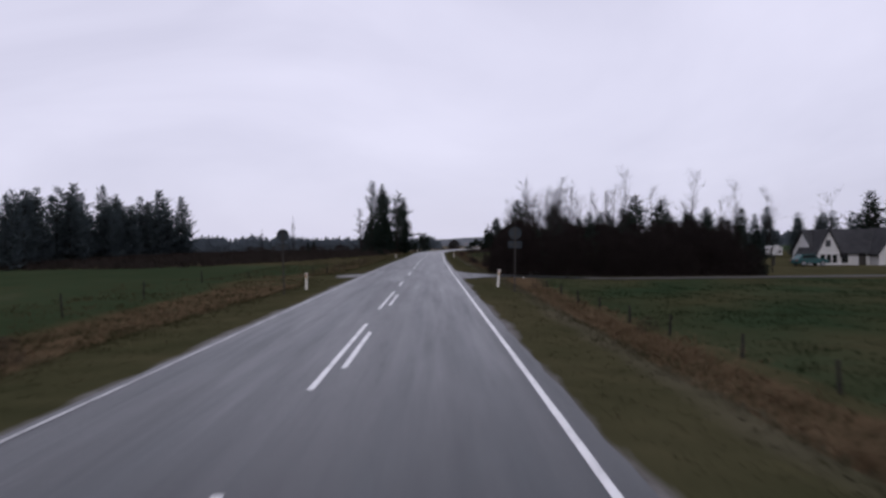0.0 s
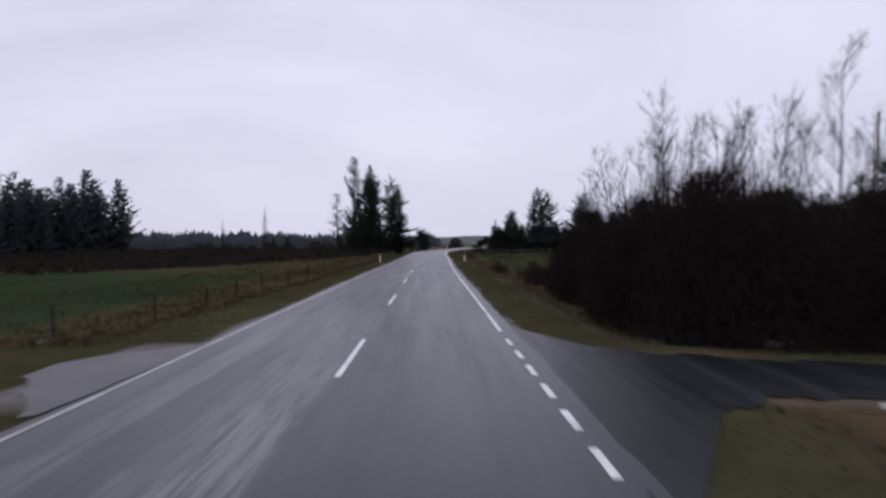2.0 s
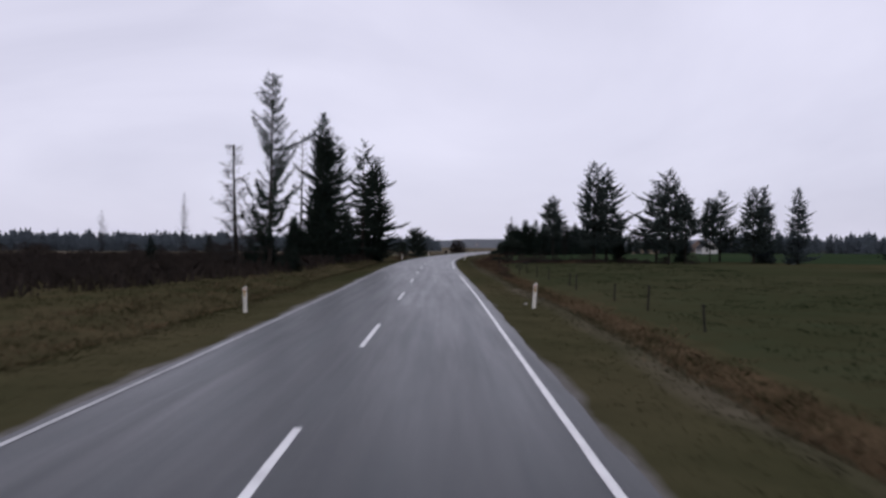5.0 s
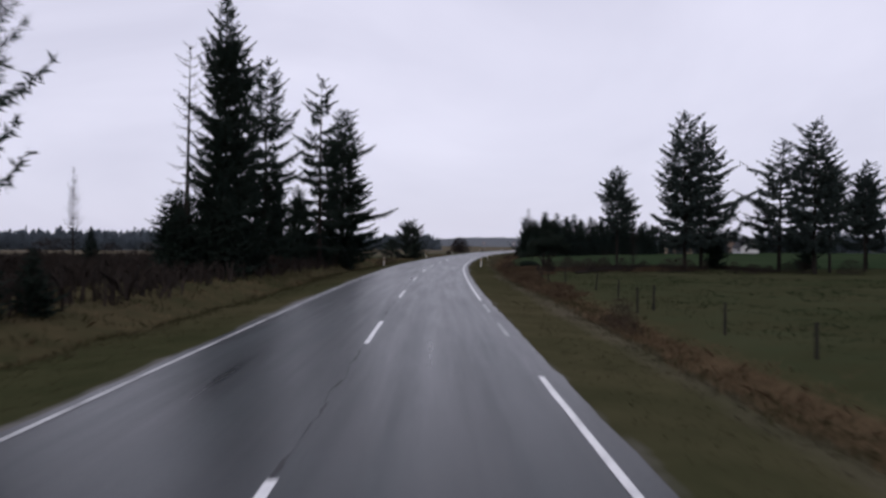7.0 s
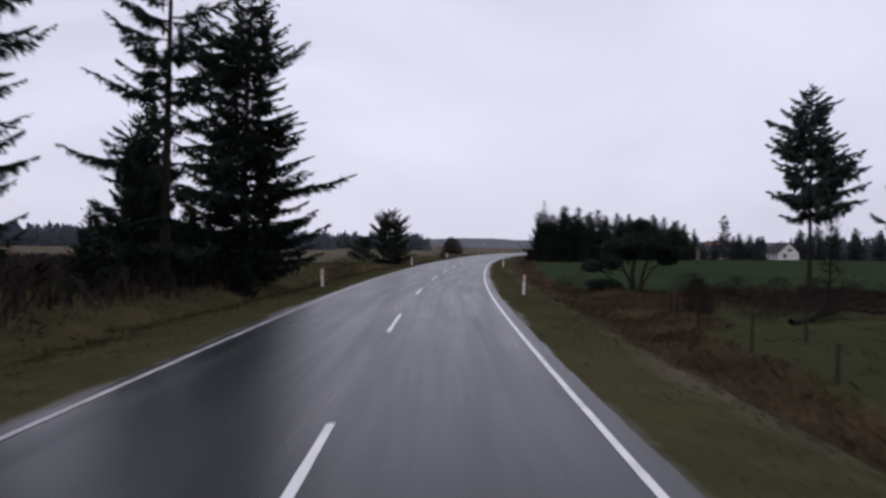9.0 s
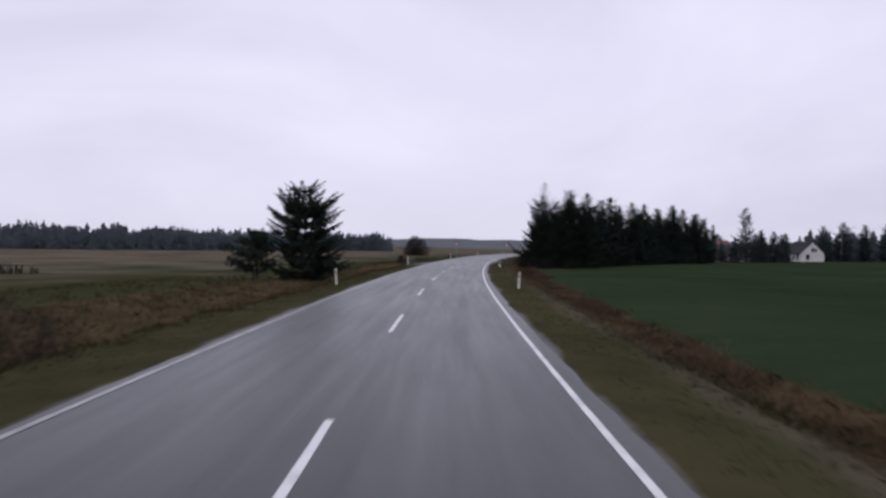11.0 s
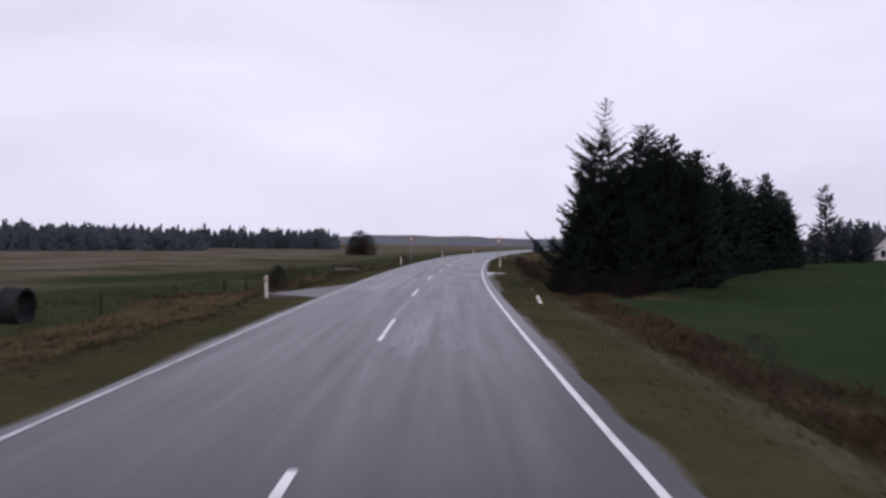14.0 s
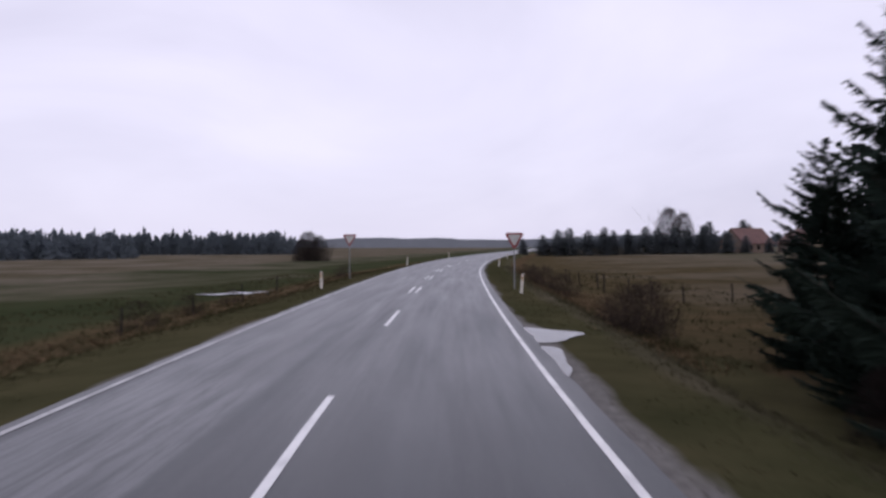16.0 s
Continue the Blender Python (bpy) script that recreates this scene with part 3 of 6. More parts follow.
ground = mesh_object("ground", np.stack([gx, gy, ground_z(gs, gl)], -1).tolist(),
                     [(r * k + c, r * k + c + 1, (r + 1) * k + c + 1, (r + 1) * k + c) for r in range(len(GRID_S) - 1) for c in range(k - 1)], M_GROUND, smooth=True)
tagged(ground, "flat rough grassland and green winter fields with brown dry grass", "ground", kind="structure")
layer = ground.data.color_attributes.new("cover", "FLOAT_COLOR", "POINT")
lush, dry, stone, straw = cover_at(gs, gl)
layer.data.foreach_set("color", np.stack([lush, dry, stone, straw], -1).ravel())

road = strip("road", -150, 900, [lambda s: -half_width(s) - 0.2, -2.6, -1.6, -0.8, 0, 0.8, 1.6, 2.6, lambda s: half_width(s) + 0.36], M_ASPHALT, None, 0.0, 0.8, 0.07)
tagged(road, "damp grey asphalt country road with worn wheel tracks", "road", kind="structure")

LINE = 0.006


def painted(name, s0, s1, lo, hi, mat=None):
    return strip(name, s0, s1, [lo, hi], mat or M_PAINT, road, LINE, 0.5, 0.008)


for s0, s1, lat in ([(-1.1, 8.9, 0), (13.9, 23.9, 0), (28.9, 38.9, 0), (16.0, 21.8, 0.27), (30.4, 36.6, 0.27)]
                    + [(43.9 + 15 * i, 48.9 + 15 * i, 0) for i in range(6)]
                    + [(131.4 + 15 * i, 136.4 + 15 * i, 0) for i in range(30)] + [(386.4 + 15 * i, 391.4 + 15 * i, -0.32) for i in range(4)]):
    painted("centre_line", s0, s1, lat - 0.055, lat + 0.055)


def edge_line(s0, s1, sign, mat=None, half=0.052):
    painted("edge_line", s0, s1, lambda s: sign * half_width(s) - half, lambda s: sign * half_width(s) + half, mat)


for s0 in range(-60, 600, 60):
    edge_line(s0, s0 + 59.96, -1, M_PAINT_DIRTY, 0.048)
edge_line(-60, 52.5, 1)
for i in range(6):
    edge_line(53.4 + 1.9 * i, 54.5 + 1.9 * i, 1)
for i in range(9):
    edge_line(65.5 + 5.6 * i, 70.6 + 5.6 * i, 1)
edge_line(116, 172.2, 1)
edge_line(178, 181, 1, M_PAINT_WORN)
edge_line(184.5, 188, 1, M_PAINT_WORN)
edge_line(190, 205.6, 1)
edge_line(205.9, 600, 1)


def patch(name, s0, s1, lo, hi, mat, lift=0.003, wobble=0.05):
    """A repaired or stained piece of the road surface."""
    return strip(name, s0, s1, [lo, (lo + hi) / 2, hi], mat, road, lift, 0.6, wobble)


for s0, s1, c in ((166.2, 176.2, 0.0), (182.0, 190.5, -0.04), (192.4, 201.4, -0.1)):
    wander = lambda s, c=c: c + 0.09 * noise.noise((s * 0.7, 2.0, c)) + 0.04 * noise.noise((s * 2.9, 5.0, c))
    wide = lambda s, c=c: 0.004 + 0.036 * max(0.0, noise.noise((s * 1.1, 8.0, c)) + 0.15)
    strip("tar_crack", s0, s1, [lambda s: wander(s) - wide(s), lambda s: wander(s) + wide(s)], M_TAR, road, 0.004, 0.15)
for i in range(9):
    patch("drain_slab", 70.75 + 5.6 * i, 71.25 + 5.6 * i, float(half_width(75)) - 0.1, float(half_width(75)) + 0.3, M_PATCH, 0.004, 0.01)

# ---------------------------------------------------------------- drives and water


def flat_patch(name, outline, mat, lift, label, category, jag=0.22):
    """A thin sheet with a rounded outline, laid on the ground. The outline is in s and lat."""
    pts = []
    for _ in range(2):
        outline = [(p[0] * u + q[0] * (1 - u), p[1] * u + q[1] * (1 - u)) for p, q in zip(outline, outline[1:] + outline[:1]) for u in (0.78, 0.22)]
    for i, (s, lat) in enumerate(outline):
        s2, lat2 = outline[(i + 1) % len(outline)]
        for j in range(4):
            f = j / 4
            a, b = s + (s2 - s) * f, lat + (lat2 - lat) * f
            n1, n2 = noise.noise((a * 1.1, b * 1.1, 1.0)) + 0.6 * noise.noise((a * 3.3, b * 3.3, 4.0)), noise.noise((a * 1.1, b * 1.1, 7.0)) + 0.6 * noise.noise((a * 3.3, b * 3.3, 9.0))
            pts.append((a + 2.2 * jag * n1, b + jag * n2))
    cs, cl = sum(p[0] for p in pts) / len(pts), sum(p[1] for p in pts) / len(pts)
    verts, rings = [], 6
    for r in range(1, rings + 1):
        for s, lat in pts:
            a, b = cs + (s - cs) * r / rings, cl + (lat - cl) * r / rings
            x, y = at(a, b)
            verts.append((x, y, float(ground_z(a, b)) + lift))
    x, y = at(cs, cl)
    verts.append((x, y, float(ground_z(cs, cl)) + lift))
    n, last = len(pts), len(verts) - 1
    faces = [(last, j, (j + 1) % n) for j in range(n)]
    faces += [(r * n + j, (r + 1) * n + j, (r + 1) * n + (j + 1) % n, r * n + (j + 1) % n) for r in range(rings - 1) for j in range(n)]
    ob = mesh_object(name, verts, faces, mat)
    lay = ob.data.uv_layers.new(name="lane")
    for li, loop in enumerate(ob.data.loops):
        v = ob.data.vertices[loop.vertex_index].co
        lay.data[li].uv = (v.x, v.y)
    return tagged(ob, label, category, kind="structure")


flat_patch("side_road", [(51.6, 3.42), (52.8, 3.8), (54.6, 4.3), (56.0, 4.9), (57.0, 5.7), (57.8, 6.9), (58.3, 8.8), (58.6, 14), (61.9, 14), (62.1, 9), (62.5, 6.0), (64.0, 4.4), (66.5, 3.6), (66.8, 3.42)], M_SIDEROAD, 0.03, "narrow grey asphalt side road with wet edges", "road")
track_v, track_f = [], []
for i, lat in enumerate(np.arange(13.0, 47.1, 0.5)):
    mid, wide = 60.3 + 0.05 * (lat - 13), 1.6 - 0.012 * (lat - 13)
    for j in range(5):
        s = mid + wide * (j / 2 - 1) + 0.12 * noise.noise((lat * 0.6, j, 3.0)) * (j in (0, 4))
        x, y = at(s, lat)
        track_v.append((x, y, float(ground_z(s, lat)) + 0.03 + 0.015 * (j == 2)))
    if i:
        track_f += [(i * 5 - 5 + j, i * 5 - 4 + j, i * 5 + 1 + j, i * 5 + j) for j in range(4)]
tagged(mesh_object("farm_track", track_v, track_f, M_TRACK, smooth=True), "narrow grey gravel track leading to the farmhouse", "track", kind="structure")
flat_patch("gravel_drive", [(55.6, -3.4), (57.2, -4.2), (59.4, -5.3), (60.8, -5.6), (62.0, -4.9), (62.6, -4.1), (63.6, -3.4)], M_GRAVEL, 0.03, "wet grey gravel field entrance beside the road", "drive", 0.1)
flat_patch("gravel_drive", [(339.8, -3.5), (341.6, -4.7), (342.4, -5.8), (344.4, -7.2), (346.4, -7.0), (347.6, -5.4), (348.4, -4.3), (350.0, -3.5)], M_GRAVEL, 0.03, "wet grey gravel field entrance beside the road", "drive", 0.1)


for rim in (((16.7, 370.2), (17.7, 369.4), (18.7, 368.7), (17.9, 367.7), (17.1, 366.4), (16.45, 366.6), (16.5, 368.2)), ((16.4, 366.0), (16.95, 365.7), (16.6, 364.4), (16.2, 362.6), (15.75, 361.6), (15.85, 363.4))):
    flat_patch("puddle", [along(x, y) for x, y in rim], M_FILM, 0.025, "shallow rain puddle on the gravel shoulder", "puddle", 0.05)
flat_patch("puddle", [(403.0, -10.4), (402.2, -13), (402.4, -15.6), (403.2, -16.5), (404.0, -14.8), (404.4, -11)], M_WATER, 0.07, "rain water standing in the meadow", "puddle")



# ---------------------------------------------------------------- plant building
class Heap:
    """Faces gathered for one mesh."""

    def __init__(self):
        self.v, self.f = [], []

    def tube(self, points, radii, sides=5):
        base = len(self.v)
        for i, p in enumerate(points):
            a, b = points[max(0, i - 1)], points[min(len(points) - 1, i + 1)]
            d = (b - a).normalized()
            u = d.orthogonal().normalized()
            w = d.cross(u)
            for k in range(sides):
                t = 2 * math.pi * k / sides
                self.v.append(p + (u * math.cos(t) + w * math.sin(t)) * radii[i])
        for i in range(len(points) - 1):
            for k in range(sides):
                k2 = (k + 1) % sides
                self.f.append((base + i * sides + k, base + i * sides + k2, base + (i + 1) * sides + k2, base + (i + 1) * sides + k))
        tip = len(self.v)
        self.v.append(points[-1] + (points[-1] - points[-2]).normalized() * radii[-1])
        self.f += [(base + (len(points) - 1) * sides + k, base + (len(points) - 1) * sides + (k + 1) % sides, tip) for k in range(sides)]

    def blade(self, p, d, length, width, side):
        """A needle-covered twig or a grass blade: a slim kite."""
        base = len(self.v)
        s = d.cross(side)
        s = s.normalized() * width / 2 if s.length > 1e-5 else Vector((width / 2, 0, 0))
        m = p + d * (length * 0.4)
        self.v += [p, m + s, p + d * length, m - s]
        self.f.append((base, base + 1, base + 2, base + 3))

    def mesh(self, name, mat):
        me = bpy.data.meshes.new(name)
        me.from_pydata([tuple(v) for v in self.v], [], self.f)
        me.materials.append(mat)
        return me


def rnd(rng, a, b):
    return a + (b - a) * rng.random()


def part(name, me, parent, label=""):
    ob = new(name, me)
    ob.parent = parent
    return tagged(ob, label) if label else ob


def spruce_meshes(seed, h, r, low=0.03, fill=1.0, thin_top=0.0, shape=0.75, dead=False, droop=0.25, fine=1.0, gap=1.0, stray=0.11, curl=0.4, lift=0.55):
    """Trunk with limbs, and a crown of twig sprays on whorled branches. low: where the crown begins. thin_top: the share of the top that is nearly bare."""
    rng = random.Random(seed)
    wood, crown = Heap(), Heap()
    lean = Vector((rnd(rng, -0.02, 0.02), rnd(rng, -0.02, 0.02), 0)) * h
    def axis(z):
        t = z / h
        return Vector((lean.x * t * t + 0.05 * math.sin(3 * t + seed), lean.y * t * t, z))
    pts = [axis(h * t) for t in (-0.02, 0.02, 0.15, 0.35, 0.6, 0.85, 1.0)]
    r0 = 0.009 * h + 0.04
    wood.tube(pts, [r0 * 1.5, r0 * 1.15, r0, r0 * 0.8, r0 * 0.5, r0 * 0.2, 0.012], 7)
    z = h * low
    while z < h * 0.985:
        t = (z - h * low) / (h * (1 - low))
        reach = r * ((1 - t) ** shape) * (0.55 + 0.45 * min(1, t / 0.12 + 0.45)) + 0.22
        count = max(3, int(round((6 if t < 0.8 else 4) * fill + rnd(rng, -0.5, 0.8))))
        turn = rnd(rng, 0, 6.3)
        for i in range(count):
            if rng.random() < 0.07 + 0.2 * (gap - 1):
                continue
            a = turn + 6.283 * i / count + rnd(rng, -0.35, 0.35)
            length = reach * rnd(rng, 0.6, 1.12) * (1.45 if rng.random() < stray else 1)
            out = Vector((math.cos(a), math.sin(a), 0))
            rise = lift * t - droop * (1 - t) + rnd(rng, -0.1, 0.1)
            base = axis(z + rnd(rng, -0.12, 0.12))
            steps = 4
            line = [base]
            for k in range(1, steps + 1):
                u = k / steps
                line.append(base + out * (length * u) + Vector((0, 0, length * (rise * u + curl * u * u * (1 - 0.6 * t) - 0.06 * u))) + Vector((rnd(rng, -1, 1), rnd(rng, -1, 1), rnd(rng, -1, 1))) * 0.03 * length)
            if fine < 0.6:
                wood.tube([line[0], line[3]], [0.02 + 0.012 * length, 0.01], 3)
            else:
                wood.tube(line, [0.02 + 0.012 * length, 0.016 + 0.008 * length, 0.014 + 0.004 * length, 0.012, 0.007], 3)
            sparse = t > 1 - thin_top or dead
            # twigs along the branch, longest in its middle
            n = max(4, int(length * (8.0 if sparse else 8.5 * fine) * (0.8 + 0.2 * fill)))
            for k in range(n):
                u = 0.12 + 0.88 * (k + rng.random()) / n
                j = min(steps - 1, int(u * steps))
                p = line[j].lerp(line[j + 1], u * steps - j)
                ahead = (line[j + 1] - line[j]).normalized()
                sidew = ahead.cross(Vector((0, 0, 1))).normalized()
                for sign in (-1, 1):
                    tl = (0.16 + 0.34 * length * (1.05 - u) * min(1, u * 4)) * rnd(rng, 0.55, 1.1)
                    tl = min(tl, 1.15 if fine < 1.2 else 0.85)
                    d = (ahead * rnd(rng, 0.5, 0.95) + sidew * sign * rnd(rng, 0.5, 1.0) + Vector((0, 0, rnd(rng, -0.75, 0.12)))).normalized()
                    w = ((0.03 if sparse else 0.16) + 0.07 * tl * (0.3 if sparse else 1)) / (1 if sparse else fine)
                    crown.blade(p, d, tl, w, Vector((0, 0, 1)) if rng.random() < 0.5 else sidew)
                    if tl > 0.4:
                        q = p + d * tl * 0.45
                        for _ in range(2 if fine > 0.6 else 1):
                            d2 = (d + Vector((rnd(rng, -0.8, 0.8), rnd(rng, -0.8, 0.8), rnd(rng, -0.9, 0.1)))).normalized()
                            crown.blade(q, d2, tl * 0.6, w * 0.8, Vector((rnd(rng, -1, 1), rnd(rng, -1, 1), 0.3)))
            crown.blade(line[-2], (line[-1] - line[-2]).normalized(), length / steps * 1.35, 0.04 if sparse else 0.15, Vector((0, 0, 1)))
        z += (0.34 + 0.16 * (1 - t)) / (0.7 + 0.3 * fill) * rnd(rng, 0.8, 1.25) * (1.5 if dead else gap)
    for k in range(0 if dead else 14):
        p = axis(h * (0.93 + 0.07 * k / 14))
        crown.blade(p, Vector((rnd(rng, -0.7, 0.7), rnd(rng, -0.7, 0.7), 0.8)).normalized(), 0.3, 0.07, Vector((1, 0, 0)))
    return wood, crown


def tree_of(name, wood, crown, wood_mat, crown_mat, crown_name="crown"):
    base = new(name)
    part("trunk", wood.mesh("trunk", wood_mat), base)
    part(crown_name, crown.mesh(crown_name, crown_mat), base)
    return base


def grow(rng, heap, p, d, length, radius, depth, spread, up=0.15, ratio=0.53, min_r=0.006):
    """A bare branch that forks."""
    steps = 3
    line, r = [p], [radius]
    q, e = p, d
    for i in range(steps):
        e = (e + Vector((rnd(rng, -1, 1), rnd(rng, -1, 1), rnd(rng, -0.6, 1.0) + up)) * 0.16).normalized()
        q = q + e * (length / steps)
        line.append(q)
        r.append(max(min_r, radius * (1 - 0.5 * (i + 1) / steps)))
    if depth <= 0:
        heap.blade(p, (q - p).normalized(), length * 1.1, max(min_r, radius) * 1.8, Vector((rnd(rng, -1, 1), rnd(rng, -1, 1), 0.2)))
        return
    heap.tube(line, r, 4 if depth > 2 else 3)
    for k in range(3 if depth > 1 else 4):
        j = rng.randint(1, steps)
        a = rnd(rng, 0, 6.28)
        u = e.orthogonal().normalized()
        w = e.cross(u)
        f = (e + (u * math.cos(a) + w * math.sin(a)) * spread * rnd(rng, 0.6, 1.2)).normalized()
        grow(rng, heap, line[j], f, length * ratio * rnd(rng, 0.75, 1.25), r[j] * 0.62, depth - 1, spread, up, ratio, min_r)


def bare_tree_heap(seed, h, depth=4, slim=True):
    rng = random.Random(seed)
    stem, twigs = Heap(), Heap()
    p, d = Vector((0, 0, -0.2)), Vector((rnd(rng, -0.05, 0.05), rnd(rng, -0.05, 0.05), 1)).normalized()
    n = 9
    line, r = [p], [0.007 * h + 0.02]
    for i in range(n):
        d = (d + Vector((rnd(rng, -1, 1), rnd(rng, -1, 1), 0.6)) * 0.06).normalized()
        p = p + d * (h / n)
        line.append(p)
        r.append((0.007 * h + 0.02) * (1 - 0.93 * (i + 1) / n))
    stem.tube(line, r, 6)
    for i in range(2, n + 1):
        for k in range((4 if slim else 3) if i < n else 4):
            a = rnd(rng, 0, 6.28)
            up = rnd(rng, 0.95, 1.8) if slim else rnd(rng, 0.3, 0.9)
            f = Vector((math.cos(a), math.sin(a), up)).normalized()
            ln = (0.19 if slim else 0.3) * h * (1.1 - 0.62 * i / n) * rnd(rng, 0.6, 1.1)
            grow(rng, twigs, line[i].lerp(line[i - 1], rng.random() * 0.6), f, ln, max(0.014, r[i] * 0.5), depth - 1, 0.6, 0.4, 0.6, 0.005)
    return stem, twigs


def shrub_heap(seed, h, w, stems=16, depth=2, min_r=0.006, fuzz=70):
    """A leafless shrub: thin upright stems that fork, in a cloud of fine twigs that thins out upwards."""
    rng = random.Random(seed)
    heap, wood = Heap(), Heap()
    for i in range(int(stems * fuzz)):
        a, q, zz = rnd(rng, 0, 6.28), w * 0.5 * math.sqrt(rng.random()), h * 0.98 * rng.random() ** 1.25
        q *= math.sqrt(max(0.05, 1 - (zz / h) ** 2.2))
        d = Vector((rnd(rng, -0.8, 0.8), rnd(rng, -0.8, 0.8), rnd(rng, 0.1, 1.8))).normalized()
        heap.blade(Vector((q * math.cos(a), q * math.sin(a), zz)), d, h * rnd(rng, 0.05, 0.15), max(0.008, min_r * rnd(rng, 1.6, 3.2)), Vector((rnd(rng, -1, 1), rnd(rng, -1, 1), 0.2)))
    for i in range(stems):
        a, q = rnd(rng, 0, 6.28), w * 0.4 * math.sqrt(rng.random())
        p = Vector((q * math.cos(a), q * math.sin(a), -0.1))
        d = Vector((math.cos(a) * rnd(rng, 0, w / h * 0.6), math.sin(a) * rnd(rng, 0, w / h * 0.6), 1)).normalized()
        grow(rng, wood, p, d, h * rnd(rng, 0.45, 0.72), 0.0045 * h + 0.004, depth, 0.6, 0.3, 0.53, min_r * 0.6)
    return wood, heap


def pine_heaps(seed, h, r, low=0.25, wide=1.0, windy=0.0):
    """A pine: crooked trunk, few strong limbs, needle clumps at the ends of the twigs."""
    rng = random.Random(seed)
    wood, crown = Heap(), Heap()
    line, rad = [Vector((0, 0, -0.2))], [0.018 * h + 0.05]
    d, p, n = Vector((0, 0, 1)), Vector((0, 0, 0)), 8
    for i in range(n):
        d = (d + Vector((rnd(rng, -1, 1) + windy, rnd(rng, -1, 1), 0.8)) * 0.12).normalized()
        p = p + d * (h / n)
        line.append(p)
        rad.append((0.018 * h + 0.05) * (1 - 0.85 * (i + 1) / n))
    wood.tube(line, rad, 7)
    limbs = int(26 * wide)
    for i in range(limbs):
        t = low + (1 - low) * (i + rng.random()) / limbs
        j = min(n - 1, int(t * n))
        q = line[j].lerp(line[j + 1], t * n - j)
        a = rnd(rng, 0, 6.28)
        reach = r * (math.sin(math.pi * min(1, 0.28 + 0.72 * t)) ** 0.6) * rnd(rng, 0.6, 1.1) + 0.2
        d = Vector((math.cos(a) + windy * 0.8, math.sin(a), rnd(rng, -0.1, 0.55))).normalized()
        branch = [q]
        for k in range(3):
            d = (d + Vector((rnd(rng, -1, 1), rnd(rng, -1, 1), rnd(rng, -0.2, 0.8))) * 0.18).normalized()
            branch.append(branch[-1] + d * reach / 3)
        wood.tube(branch, [0.02 + 0.015 * reach, 0.02 + 0.009 * reach, 0.018, 0.01], 4)
        for k in range(int(12 + 9 * reach)):
            u = rnd(rng, 0.3, 1.05)
            b = min(2, int(u * 3))
            c = branch[b].lerp(branch[b + 1], u * 3 - b) + Vector((rnd(rng, -1, 1), rnd(rng, -1, 1), rnd(rng, -0.4, 0.8))) * 0.2 * reach
            for m in range(22):
                e = Vector((rnd(rng, -1, 1), rnd(rng, -1, 1), rnd(rng, -0.6, 1))).normalized()
                crown.blade(c + e * 0.03, e, rnd(rng, 0.12, 0.26), 0.05, Vector((rnd(rng, -1, 1), rnd(rng, -1, 1), rnd(rng, -1, 1))))
    return wood, crown


def feathered_heaps(seed, h, r, low, rise, taper, needle_tiers=(), long_limb=0.0, top=1.0, thick=62):
    """A dying spruce: a stout trunk and upswept limbs with thin hanging twigs. needle_tiers: heights, as shares, where needles are left."""
    rng = random.Random(seed)
    wood, twigs = Heap(), Heap()
    def axis(t):
        return Vector((0.12 * math.sin(2.3 * t + seed), 0.1 * math.sin(3.1 * t), h * t))
    shares = (-0.02, 0.05, 0.2, 0.4, 0.6, 0.8, 1.0)
    r0 = 0.009 * h + 0.04
    wood.tube([axis(t) for t in shares], [r0 * 1.3, r0 * 1.05, r0 * 0.9, r0 * 0.74, r0 * 0.55, r0 * 0.34, r0 * 0.12 * top + 0.015], 8)
    n = int(7.5 * h * (1 - low))
    for i in range(n + (1 if long_limb else 0)):
        t = low + (0.985 - low) * (i + rng.random()) / n
        a = rng.random() * 6.283
        length = r * (1 - 0.82 * ((t - low) / (1 - low)) ** taper) * rnd(rng, 0.45, 1.15)
        if i == n:
            t, a, length = 0.62, 0.25, long_limb
        out = Vector((math.cos(a), math.sin(a), 0))
        lift = rise * (0.6 if i == n else rnd(rng, 0.6, 1.3))
        line = [axis(t)]
        for k in range(1, 5):
            u = k / 4
            line.append(axis(t) + out * length * u + Vector((0, 0, length * (lift * u - 0.35 * math.sin(math.pi * u) * (1 - t)))) + Vector((rnd(rng, -1, 1), rnd(rng, -1, 1), rnd(rng, -1, 1))) * 0.04 * length)
        wood.tube(line, [0.022 + 0.014 * length, 0.02 + 0.008 * length, 0.018, 0.013, 0.007], 4)
        green = any(abs(t - z) < 0.045 for z in needle_tiers) or i == n
        for k in range(int(length * (60 if green else thick))):
            u = rnd(rng, 0.12, 1.0)
            j = min(3, int(u * 4))
            p = line[j].lerp(line[j + 1], u * 4 - j)
            ahead = (line[j + 1] - line[j]).normalized()
            d = (ahead * rnd(rng, 0.3, 0.9) + Vector((rnd(rng, -0.8, 0.8), rnd(rng, -0.8, 0.8), rnd(rng, -0.9, 0.35)))).normalized()
            ln = rnd(rng, 0.25, 0.7) * (1.1 - 0.5 * u)
            twigs.blade(p, d, ln, rnd(rng, 0.06, 0.1) if green else rnd(rng, 0.02, 0.042), Vector((rnd(rng, -1, 1), rnd(rng, -1, 1), 0.2)))
    return wood, twigs


